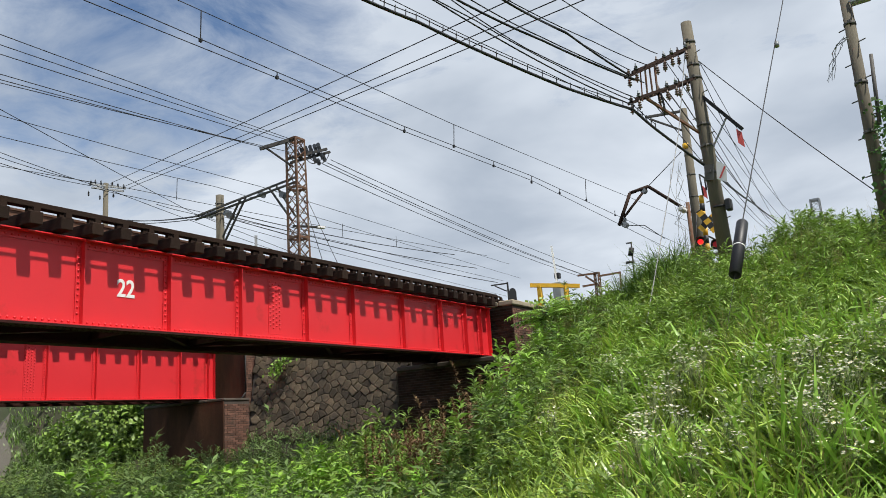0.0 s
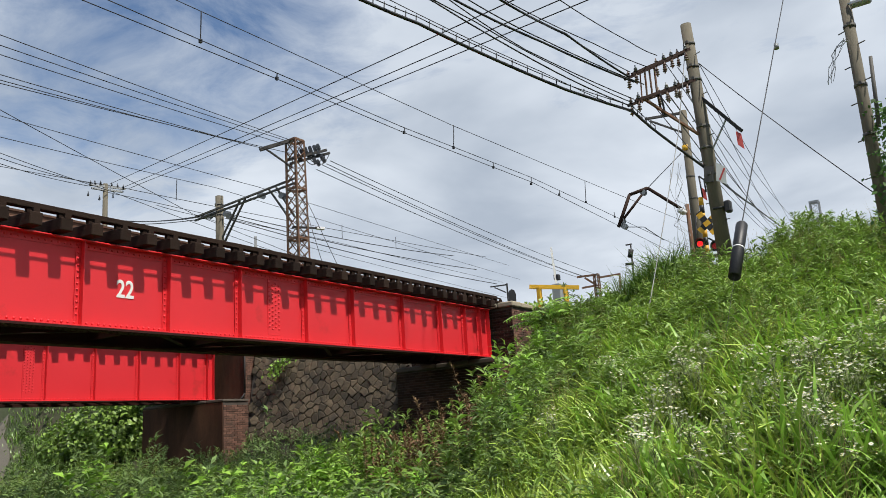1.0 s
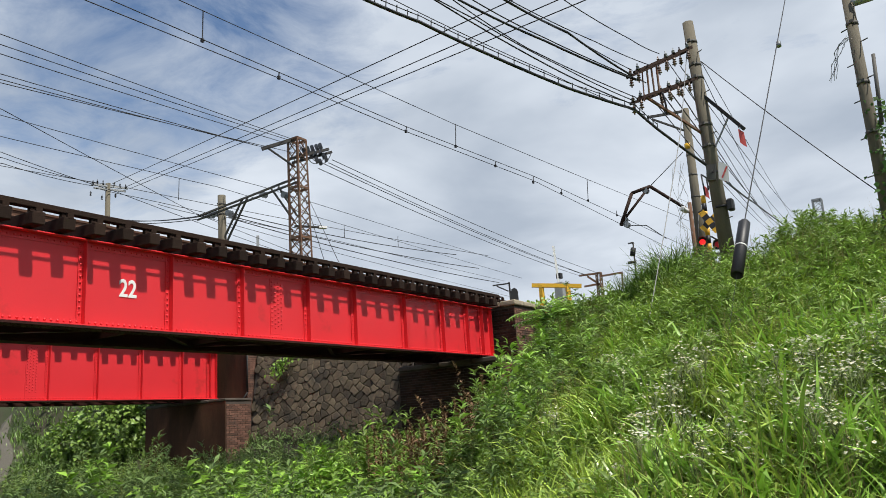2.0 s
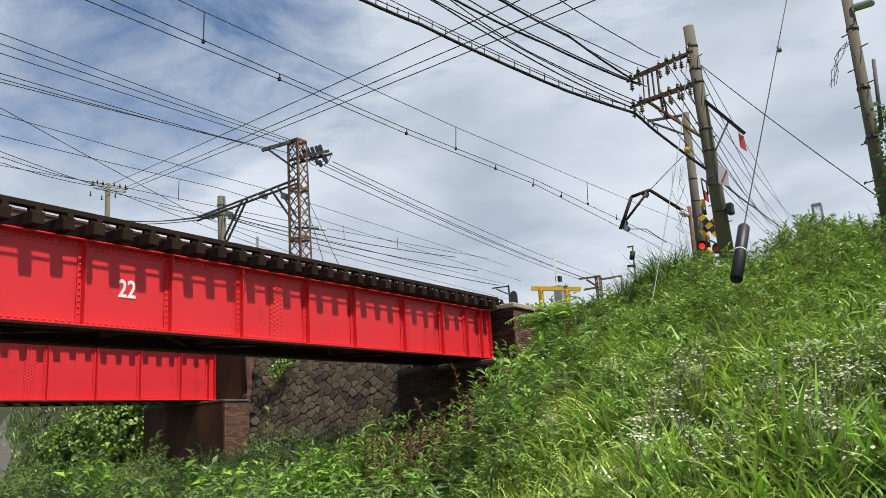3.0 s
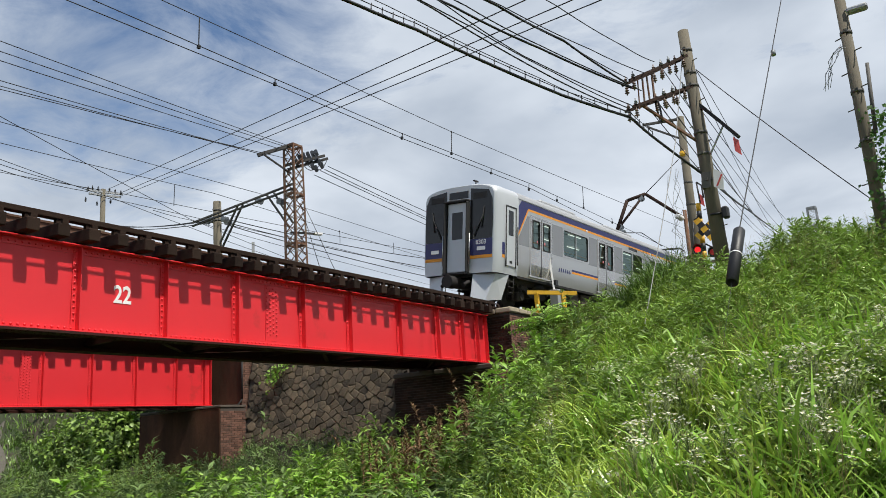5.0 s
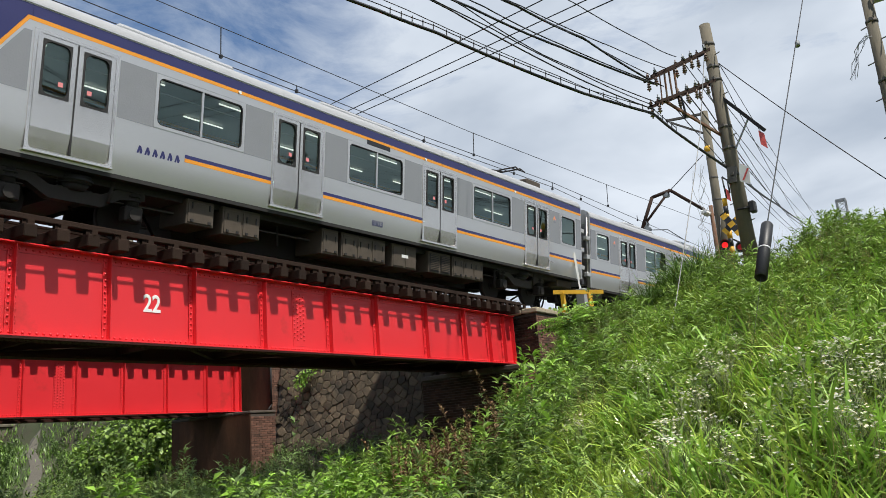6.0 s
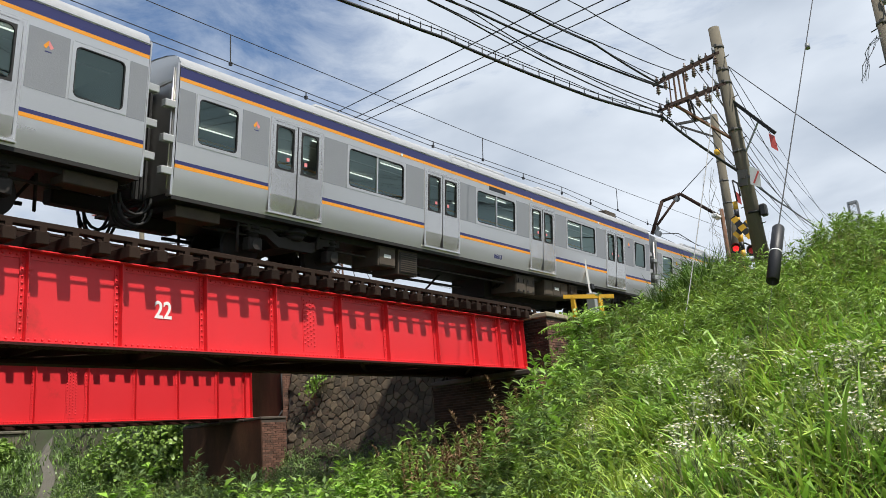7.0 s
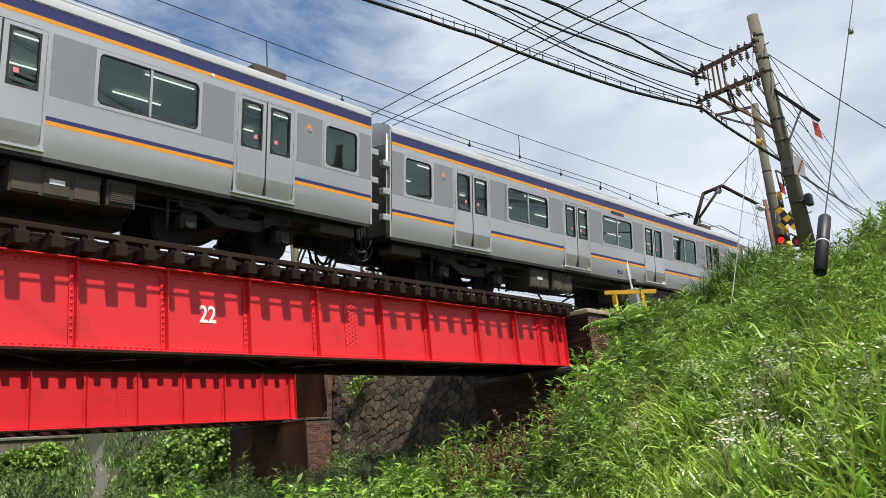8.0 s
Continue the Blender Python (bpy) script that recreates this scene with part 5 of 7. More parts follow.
board(((7.25, -4.88, 4.31), (7.28, -4.99, 4.18), (7.28, -5.00, 3.81), (7.25, -4.87, 3.94)), 0.02, SIGN_RED, sig, S_BASE, "red_board", "faded red board")
bm = bmesh.new()
for p, q in (((7.24, -4.84, 4.73), (7.25, -4.87, 3.96)), ((7.24, -4.84, 4.73), (7.28, -4.99, 4.58)), ((7.28, -4.99, 4.58), (7.28, -5.00, 4.12))):
    rod(bm, Vector(p) - S_BASE, Vector(q) - S_BASE, 0.03, n=6)
part("board_frame", bm, BLACK, sig)
g0 = Vector((6.09, -4.04, 1.54))
gate = empty("crossing_gate", g0, "lowered dark crossing gate arm behind the weeds", "gate")
bm = bmesh.new()
bar(bm, (0, 0, 0), Vector((8.43, -5.09, 2.07)) - g0, 0.09, 0.12)
part("gate_arm", bm, BLACK, gate)
part("gate_post", boxed(0.9, 1.1, 0.1, 0.3, -3.0, 0.05), CONCRETE, gate)

# ---------------------------------------------------------------- yellow guard frame, white bar and box, dwarf signal
Y_BASE = Vector((2.29, -1.10, 0.12)) - Vector((0, 0, 0.6))
yf = empty("yellow_barrier", Y_BASE, "yellow steel barrier frame beside the track", "barrier")
bm = bmesh.new()
bar(bm, Vector((2.00, -0.51, 0.85)) - Y_BASE, Vector((2.66, -1.90, 0.69)) - Y_BASE, 0.12, 0.12)
part("beam", bm, YELLOW, yf)
for a, b in (((2.13, -0.77, 0.75), (2.13, -0.77, 0.10)), ((2.48, -1.51, 0.67), (2.49, -1.52, 0.03))):
    bm = bmesh.new()
    q = Vector(b) - Y_BASE - Vector((0, 0, 0.45))
    bar(bm, q, Vector(a) - Y_BASE + Vector((0, 0, 0.06)), 0.13, 0.12)
    part("leg", bm, YELLOW, yf)
W_BASE = Vector((3.30, -0.89, 0.52)) - Vector((0, 0, 0.7))
wb = empty("gate_machine", W_BASE, "grey crossing gate machine with a raised white bar", "gate machine")
q = Vector((3.29, -0.88, 0.75)) - W_BASE
part("machine_box", boxed(q.x - 0.15, q.x + 0.15, q.y - 0.15, q.y + 0.15, 0.0, q.z + 0.28, bevel=0.02), GALV, wb)
bm = bmesh.new()
bar(bm, Vector((3.28, -0.85, 1.00)) - W_BASE, Vector((3.25, -0.79, 2.27)) - W_BASE, 0.07, 0.07)
part("raised_bar", bm, WHITE, wb)
bm = bmesh.new()
q = Vector((3.30, -0.90, 1.27)) - W_BASE
box(bm, q.x - 0.05, q.x + 0.12, q.y - 0.05, q.y + 0.12, q.z - 0.1, q.z + 0.08, bevel=0.01)
part("machine_fitting", bm, BLACK, wb)
bm = bmesh.new()
q = Vector((3.39, -1.09, 0.95)) - W_BASE
box(bm, q.x - 0.1, q.x + 0.25, q.y - 0.05, q.y + 0.05, q.z - 0.08, q.z + 0.04, bevel=0.01)
part("machine_fitting", bm, BLACK, wb)
D_BASE = Vector((5.69, 2.13, 1.16)) - Vector((0, 0, 0.8))
ds = empty("dwarf_signal", D_BASE, "small black dwarf signal with a rounded top", "signal")
bm = bmesh.new()
q = Vector((5.70, 2.13, 1.20)) - D_BASE
prof = [(-0.14, q.z - 0.1), (0.14, q.z - 0.1), (0.14, q.z + 0.2), (0.1, q.z + 0.32), (0, q.z + 0.37), (-0.1, q.z + 0.32), (-0.14, q.z + 0.2)]
t = Vector((math.cos(radians(-60)), math.sin(radians(-60)), 0))
nrm = Vector((t.y, -t.x, 0))
r0 = [bm.verts.new(t * u + Vector((0, 0, z)) + nrm * 0.1) for u, z in prof]
r1 = [bm.verts.new(t * u + Vector((0, 0, z)) - nrm * 0.1) for u, z in prof]
bm.faces.new(r0); bm.faces.new(r1[::-1])
for i in range(len(prof)):
    bm.faces.new((r0[i], r1[i], r1[(i + 1) % len(prof)], r0[(i + 1) % len(prof)]))
bmesh.ops.recalc_face_normals(bm, faces=bm.faces)
part("signal_head", bm, BLACK, ds)
part("signal_post", boxed(-0.05, 0.05, -0.05, 0.05, 0, q.z - 0.09), STEEL_DARK, ds)

# ---------------------------------------------------------------- lattice mast, beam and second catenary pole
def lattice(name, base, top, w0, w1, panels, label, cat="mast", mat=RUST, group=""):
    b, t = Vector(base), Vector(top)
    m = empty(name, b, label, cat, group)
    d = t - b
    def leg(k, f):
        w = w0 + (w1 - w0) * f
        return d * f + Vector(((-1, 1, 1, -1)[k] * w / 2, (-1, -1, 1, 1)[k] * w / 2, 0))
    for k in range(4):
        bm = bmesh.new()
        bar(bm, leg(k, 0), leg(k, 1), 0.07, 0.07)
        part("leg", bm, mat, m)
    for k in range(4):
        for i in range(panels):
            bm = bmesh.new()
            f0, f1 = i / panels, (i + 1) / panels
            bar(bm, leg(k, f0), leg((k + 1) % 4, f1), 0.045, 0.012)
            bar(bm, leg((k + 1) % 4, f0), leg(k, f1), 0.045, 0.012)
            part("lacing", bm, mat, m)
    for f in (0.5, 0.75, 1.0):
        bm = bmesh.new()
        for k in range(4):
            bar(bm, leg(k, f), leg((k + 1) % 4, f), 0.06, 0.09)
        part("collar", bm, mat, m)
    return m


T_BASE = Vector((1.80, 9.14, 3.15)) - Vector((0, 0, 3.0))
mast = lattice("lattice_mast", T_BASE, (1.74, 9.21, 8.24), 0.62, 0.5, 18, "rusty steel lattice catenary mast with insulators", mat=RUST)
def add_bar(parent, base, a, b, w, name, mat, h=None):
    bm = bmesh.new()
    bar(bm, Vector(a) - Vector(base), Vector(b) - Vector(base), w, h or w)
    return part(name, bm, mat, parent)
add_bar(mast, T_BASE, (0.49, 9.88, 7.72), (1.74, 9.20, 8.32), 0.13, "top_arm", ARM)
add_bar(mast, T_BASE, (0.67, 9.70, 7.73), (1.66, 9.29, 7.13), 0.06, "arm_brace", ARM)
add_bar(mast, T_BASE, (1.54, 9.41, 7.46), (3.03, 8.70, 8.08), 0.1, "insulator_arm", ARM)
add_bar(mast, T_BASE, (1.60, 9.35, 7.29), (3.33, 8.81, 8.06), 0.1, "insulator_arm", ARM)
for px in ((2.04, 9.17, 7.91), (2.30, 9.20, 8.08), (2.42, 9.06, 8.11), (2.69, 9.07, 8.23), (2.79, 8.96, 8.28), (2.30, 9.05, 7.83), (2.42, 8.92, 7.83), (2.63, 8.83, 7.91), (2.80, 8.80, 7.82), (2.46, 8.87, 7.58), (2.55, 8.77, 7.49), (2.86, 8.74, 7.70), (1.89, 9.19, 7.68)):
    bm = bmesh.new()
    q = Vector(px) - T_BASE
    for k in range(3):
        rod(bm, q + Vector((0.1 * k, 0.06 * k, -0.03 * k)), q + Vector((0.1 * k + 0.05, 0.06 * k + 0.02, -0.03 * k)), 0.085, 0.05, n=10)
    part("insulator", bm, DARK_PORCELAIN, mast)
bm = bmesh.new()
for c0, c1 in (((2.22, 8.98, 7.65), (2.90, 8.69, 7.80)), ((2.45, 8.74, 7.48), (3.03, 8.55, 7.89)), ((2.00, 9.22, 8.03), (2.60, 8.88, 7.43))):
    a, b = Vector(c0) - T_BASE, Vector(c1) - T_BASE
    last = None
    for i in range(9):
        f = i / 8
        p = a + (b - a) * f + Vector((0, 0, -1.1 * f * (1 - f)))
        if last:
            rod(bm, last, p, 0.016, n=5, caps=False)
        last = p
part("jumper_wire", bm, WIRE, mast)
add_bar(mast, T_BASE, (1.48, 9.18, 4.64), (2.40, 8.80, 4.68), 0.12, "lamp_arm", ARM, 0.06)
add_bar(mast, T_BASE, (2.40, 8.80, 4.68), (2.68, 8.64, 4.68), 0.2, "lamp_head", WHITE, 0.08)
P2_BASE = Vector((1.82, 13.65, 4.78)) - Vector((0, 0, 3.4))
pole_d = concrete_pole(P2_BASE, (1.75, 13.71, 6.94), 0.19, 0.165, "grey concrete catenary pole holding a beam", (0.93, 0.85), 0)
beam = empty("catenary_beam", T_BASE, "grey steel catenary beam spanning the second track", "beam")
add_bar(beam, T_BASE, (1.18, 14.57, 6.08), (1.71, 9.23, 6.68), 0.07, "chord", DULL)
add_bar(beam, T_BASE, (1.24, 14.65, 5.96), (1.78, 9.30, 6.52), 0.07, "chord", DULL)
add_bar(beam, T_BASE, (1.80, 12.48, 6.52), (1.75, 13.71, 4.85), 0.065, "brace", DULL)
add_bar(beam, T_BASE, (1.88, 12.26, 6.54), (1.89, 13.59, 4.85), 0.065, "brace", DULL)
add_bar(beam, T_BASE, (1.83, 10.81, 6.62), (1.74, 9.49, 4.97), 0.065, "brace", DULL)
add_bar(beam, T_BASE, (1.97, 10.53, 6.66), (1.83, 9.39, 5.16), 0.065, "brace", DULL)
for px in ((1.44, 13.84, 6.15), (1.42, 14.11, 6.13), (1.73, 13.34, 6.10), (1.83, 13.25, 5.98), (1.76, 11.29, 6.47), (1.88, 10.19, 6.23)):
    bm = bmesh.new()
    q = Vector(px) - T_BASE
    for k in range(3):
        rod(bm, q + Vector((0.12 * k, 0, 0)), q + Vector((0.12 * k + 0.05, 0, 0)), 0.14, 0.06, n=10)
    part("insulator", bm, PALE_PORCELAIN, beam)
U_BASE = Vector((4.54, 26.17, 8.64)) - Vector((0, 0, 6.0))
pole_u = concrete_pole(U_BASE, (4.46, 26.23, 11.03), 0.16, 0.13, "distant concrete utility pole with crossarms and insulators", (), 0)
for a, b in (((3.55, 26.32, 10.81), (5.53, 26.00, 10.92)), ((3.65, 26.26, 10.62), (5.44, 26.06, 10.75))):
    add_bar(pole_u, U_BASE, a, b, 0.1, "crossarm", GALV)
for px in ((3.60, 26.29, 10.85), (3.84, 26.26, 10.93), (4.14, 26.20, 10.95), (4.78, 26.14, 10.98), (5.08, 26.06, 10.97), (5.38, 25.98, 10.95), (3.52, 26.34, 10.23), (4.11, 26.21, 10.10), (4.79, 26.01, 10.33)):
    bm = bmesh.new()
    q = Vector(px) - U_BASE
    insulator(bm, (q.x, q.y, q.z - 0.05), 0.07, 0.2)
    part("insulator", bm, BLACK, pole_u)

# masts farther along the line
def far_mast(base_px, top, arms, label, mat=RUST, w=0.5):
    b = Vector(base_px) - Vector((0, 0, 3.0))
    m = lattice("lattice_mast", b, top, w, w, 12, label, mat=mat, group="far masts")
    for a, c in arms:
        add_bar(m, b, a, c, 0.14, "arm", mat)
far_mast((37.59, 11.75, 6.47), (37.60, 11.74, 7.78), (((37.01, 13.13, 7.71), (37.63, 11.66, 7.77)), ((37.62, 11.69, 7.50), (38.28, 10.00, 7.63)), ((38.26, 10.05, 7.63), (38.22, 10.15, 6.29)), ((37.13, 12.85, 6.81), (37.61, 11.71, 6.92)), ((37.25, 12.57, 7.60), (37.58, 11.79, 6.92))), "far rusty lattice mast with catenary arms beyond the weeds", w=0.35)
far_mast((27.82, -5.77, 6.64), (27.82, -5.78, 7.87), (((27.79, -5.55, 7.88), (27.85, -6.04, 7.82)),), "far grey lattice tower beyond the levee", GALV, 0.45)
v0 = Vector((17.86, 1.78, 3.81)) - Vector((0, 0, 3))
vane = empty("weather_station", v0, "thin mast with a small wind vane", "mast")
bm = bmesh.new()
rod(bm, (0, 0, 0), Vector((17.89, 1.68, 5.21)) - v0, 0.06, 0.035, n=8)
part("mast_tube", bm, STEEL_DARK, vane)
bm = bmesh.new()
rod(bm, Vector((17.81, 1.92, 5.18)) - v0, Vector((17.91, 1.63, 5.20)) - v0, 0.04, n=6)
rod(bm, Vector((17.77, 2.03, 4.19)) - v0, Vector((17.91, 1.63, 4.20)) - v0, 0.07, n=6)
rod(bm, Vector((17.86, 1.78, 4.52)) - v0, Vector((17.89, 1.69, 4.92)) - v0, 0.13, n=8)
part("instruments", bm, STEEL_DARK, vane)
s0 = Vector((7.41, 17.64, 6.08)) - Vector((0, 0, 6.2))
stub = empty("signal_stub", s0, "thin grey stub post beyond the bridge", "post")
add_bar(stub, s0, s0, (7.42, 17.63, 6.88), 0.14, "stub_post", GALV)
dm = Vector((19.67, 9.92, 4.06)) - Vector((0, 0, 4.4))
dmast = empty("small_mast", dm, "small distant catenary mast with a bracket", "mast")
add_bar(dmast, dm, dm, (19.65, 9.96, 4.67), 0.1, "mast_tube", STEEL_DARK)
add_bar(dmast, dm, (19.18, 10.80, 4.54), (19.66, 9.93, 4.60), 0.07, "bracket", STEEL_DARK)
add_bar(dmast, dm, (19.29, 10.60, 4.49), (19.61, 10.02, 4.14), 0.06, "bracket_stay", STEEL_DARK)

# ---------------------------------------------------------------- wires
def wire(name, pts, r, sag=0.0, mat=None, label="thin dark overhead wire", cat="wire", group="overhead wires", n=14):
    """An overhead wire through pts, hanging by sag between each two."""
    bm = bmesh.new()
    line = [Vector(pts[0])]
    for a, b in zip(pts, pts[1:]):
        a, b = Vector(a), Vector(b)
        line += [a + (b - a) * (i / n) + Vector((0, 0, -4 * sag * (i / n) * (1 - i / n))) for i in range(1, n + 1)]
    tube(bm, line, r)
    return tagged(obj(name, bm, mat or WIRE), label, cat, group)


def beyond(a, b, k):
    """The point k times as far from a as b is."""
    a, b = Vector(a), Vector(b)
    return a + (b - a) * k


# compound catenary over the near track: messenger, auxiliary and contact wire with droppers
CAT = "catenary wires"
c_pts = [(-12.41, 0.84, 4.84), (-7.58, 0.72, 4.93), (-2.83, 0.54, 4.91), (4.31, 0.23, 5.03), (11.56, -0.14, 4.65)]
x_pts = [(-11.91, 0.83, 5.07), (-7.60, 0.69, 5.06), (-2.81, 0.55, 5.07), (4.33, 0.22, 5.20), (11.65, -0.14, 5.01)]
m_pts = [(-10.38, 0.81, 5.76), (-6.26, 0.66, 5.79), (-0.39, 0.45, 5.84), (8.70, 0.00, 6.04), (12.72, -0.20, 6.14)]
for nm, pts, r in (("contact_wire", c_pts, 0.011), ("auxiliary_wire", x_pts, 0.011), ("messenger_wire", m_pts, 0.010)):
    ext = [beyond(pts[1], pts[0], 2.5)] + pts + [beyond(pts[-2], pts[-1], 4.0)]
    wire(nm, ext, r, 0, label="dark catenary wire above the near track", group=CAT, n=2)
for a, b in (((-9.74, 0.77, 5.76), (-9.74, 0.79, 5.05)), ((-0.32, 0.43, 5.85), (-0.41, 0.43, 5.08)), ((8.70, 0.00, 6.04), (8.59, 0.01, 5.12)), ((-7.60, 0.69, 5.06), (-7.58, 0.72, 4.93)), ((-2.80, 0.53, 5.07), (-2.83, 0.54, 4.91)), ((1.84, 0.33, 5.13), (1.82, 0.33, 4.97)), ((4.33, 0.22, 5.20), (4.28, 0.22, 4.94)), ((6.42, 0.13, 5.16), (6.40, 0.14, 4.98)), ((11.22, -0.13, 5.19), (11.22, -0.13, 4.98))):
    wire("dropper", [a, b], 0.014, label="short dropper between catenary wires", group="droppers", n=1)
    bm = bmesh.new()
    q = Vector(b)
    box(bm, q.x - 0.03, q.x + 0.03, q.y - 0.03, q.y + 0.03, q.z - 0.03, q.z + 0.05)
    tagged(obj("wire_clamp", bm, WIRE), "small dark clamp on a catenary wire", "clamp", "wire clamps")
wire("registration_wire", [(11.83, -0.36, 4.60), (14.36, -0.30, 5.07), (16.60, -0.44, 4.80)], 0.02, label="dark registration wire at the bracket", n=3)

# wires from the leaning pole across the bridge, and on along the levee
far = (49.41, -1.28, 11.29)
A_W = [  # start at the crossarms, where it leaves the view, thickness, sag
    ((-4.42, -6.62, 3.77), (-5.41, -5.69, 4.71), (-6.32, -4.68, 5.49), 0.022), ((-4.41, -6.66, 3.87), (-5.41, -5.68, 4.69), (-6.27, -4.76, 5.44), 0.010),
    ((-4.42, -6.60, 3.19), (-5.59, -5.50, 3.94), (-6.76, -4.27, 4.94), 0.011), ((-4.29, -6.68, 3.68), (-5.78, -5.32, 4.49), (-6.96, -3.94, 5.48), 0.022),
    ((-4.41, -6.65, 3.06), (-5.60, -5.48, 3.81), (-7.35, -3.69, 5.34), 0.014), ((-3.90, -6.94, 4.07), (-4.73, -6.03, 4.64), (-5.92, -4.58, 5.71), 0.010),
    ((-3.75, -7.09, 4.37), (-4.21, -6.62, 4.71), (-5.24, -5.57, 5.64), 0.010), ((-4.14, -6.84, 3.62), (-5.78, -5.32, 4.56), (-6.82, -4.18, 5.46), 0.012),
    ((-4.40, -6.67, 3.24), (-6.12, -5.07, 4.27), (-7.19, -3.94, 5.38), 0.011), ((-4.28, -6.74, 2.87), (-5.81, -5.26, 3.81), (-8.04, -3.03, 5.34), 0.008),
]
def nearer(p, k):
    """The point k times as far from the river bank's foot."""
    return Vector(EYE) + (Vector(p) - Vector(EYE)) * k


for a, m, b, r in A_W:
    m, b = nearer(m, 0.90), nearer(b, 0.80)
    wire("power_wire", [a, m, b, beyond(m, b, 3.0)], r, 0.03, label="dark power wire from the leaning pole over the bridge", n=8)
# the thick lashed cable, with its hangers
cab = [(-2.77, -7.68, 1.72), (-3.92, -6.89, 2.60), (-4.33, -6.58, 3.02), (-5.45, -5.57, 3.45), (-6.67, -4.44, 4.13), (-7.64, -3.43, 4.83), (-8.47, -2.63, 5.30)]
cab = cab[:3] + [nearer(p, k) for p, k in zip(cab[3:], (0.94, 0.88, 0.83, 0.79))]
wire("lashed_cable", cab + [beyond(cab[-2], cab[-1], 4.0)], 0.030, 0.01, BLACK, "thick black lashed cable", "cable", n=5)
wire("support_strand", [Vector(p) + Vector((0, 0, 0.12)) for p in cab[1:]] + [beyond(cab[-2], cab[-1], 4.0) + Vector((0, 0, 0.12))], 0.009, 0.01, label="strand above the thick black cable", n=5)
for k in range(26):
    f = k / 26 * 5
    i = int(f)
    a, b = Vector(cab[i + 1]), Vector(cab[min(i + 2, 6)])
    p = a + (b - a) * (f - i)
    wire("cable_hanger", [p, p + Vector((0.02, 0, 0.15))], 0.010, 0, label="small hanger on the lashed cable", cat="hanger", group="cable hangers", n=1)
for a, r in (((-2.90, -7.59, 4.50), 0.010), ((-3.42, -7.16, 4.28), 0.010), ((-3.36, -7.40, 4.12), 0.010), ((-3.58, -6.96, 3.57), 0.014), ((-3.42, -7.15, 3.50), 0.014), ((-3.18, -7.27, 3.57), 0.014), ((-3.73, -6.80, 3.39), 0.012), ((-3.04, -7.43, 3.68), 0.010)):
    q = Vector(far) + Vector((random.uniform(-1, 1), random.uniform(-2, 2), random.uniform(-1.2, 0.6)))
    wire("power_wire", [a, q], r, 0.5, label="dark power wire along the levee", n=16)
wire("lashed_cable", [(-2.77, -7.68, 1.72), (9.64, -5.96, 3.95), (39.48, -2.51, 8.74)], 0.03, 0.05, BLACK, "thick black lashed cable along the levee", "cable")
wire("guy_wire", [(-2.96, -7.76, 4.26), (-4.84, -10.75, 0.15)], 0.010, 0.05, label="guy wire between the concrete poles", group="guy wires")
wire("guy_wire", [(-2.96, -7.76, 4.26), (1.75, -7.28, 4.51), (39.50, -2.62, 9.43)], 0.008, 0.0, label="thin wire from the leaning pole", group="guy wires")
# guy strand with a black guard sleeve
g1, g2, g3 = Vector((-9.57, -9.34, -1.70)), Vector((-8.95, -9.40, -0.90)), Vector((-4.52, -9.86, 4.31))
wire("guy_wire", [g1 + (g1 - g2) * 2.9, g1], 0.003, 0, WIRE, "thin guy strand below its guard sleeve", group="guy wires", n=2)
wire("guy_wire", [g2, g3, beyond(g2, g3, 1.3)], 0.009, 0, WIRE, "pale steel guy strand with a guard sleeve", group="guy wires", n=2)
sl = empty("guy_guard", g1, "black plastic guy guard sleeve with a white ring", "guy guard")
bm = bmesh.new()
rings = []
q = (g2 - g1).normalized().to_track_quat("Z", "Y")
for f, r in ((0.0, 0.066), (0.0, 0.078), (0.97, 0.078), (1.0, 0.06), (1.0, 0.0135)):
    rings.append([bm.verts.new((g2 - g1) * f + q @ Vector((math.cos(i * math.pi / 12) * r, math.sin(i * math.pi / 12) * r, 0))) for i in range(24)])
inner = [bm.verts.new((g2 - g1) * 0.9 + q @ Vector((math.cos(i * math.pi / 12) * 0.066, math.sin(i * math.pi / 12) * 0.066, 0))) for i in range(24)]
rings = [inner] + rings
for a, b in zip(rings, rings[1:]):
    for i in range(24):
        f = bm.faces.new((a[i], a[(i + 1) % 24], b[(i + 1) % 24], b[i]))
        f.smooth = True
part("sleeve", bm, BLACK, sl)
bm = bmesh.new()
rod(bm, (g2 - g1) * 0.5, (g2 - g1) * 0.515, 0.0805, n=24)
part("white_ring", bm, WHITE, sl)
bm = bmesh.new()
q = Vector((-5.35, -9.71, 3.05))
rod(bm, q - Vector((0.01, 0, 0.05)), q + Vector((0.01, 0, 0.05)), 0.045, 0.04, n=10)
tagged(obj("guy_insulator", bm, PALE_PORCELAIN), "pale ball insulator on the guy strand", "insulator")
wire("guy_wire", [(-3.01, -7.54, 4.75), (-3.99, -7.37, 2.35), (-6.96, -7.21, -1.86)], 0.009, 0.03, PALE_WIRE, "pale twisted guy strand down the slope", group="guy wires", n=10)
rng = random.Random(77)
for k in range(5):                         # dead vine hanging on the pale strand
    a = Vector((-4.32, -7.30, 1.53))
    pts = [a + Vector((rng.uniform(-0.1, 0.1), rng.uniform(-0.15, 0.15), -0.28 * i + rng.uniform(-0.1, 0.1))) for i in range(7)]
    wire("vine_tendril", pts, 0.004, 0, PALE_WIRE, "dead vine tendril on the guy strand", "vine", "dead vines", n=2)
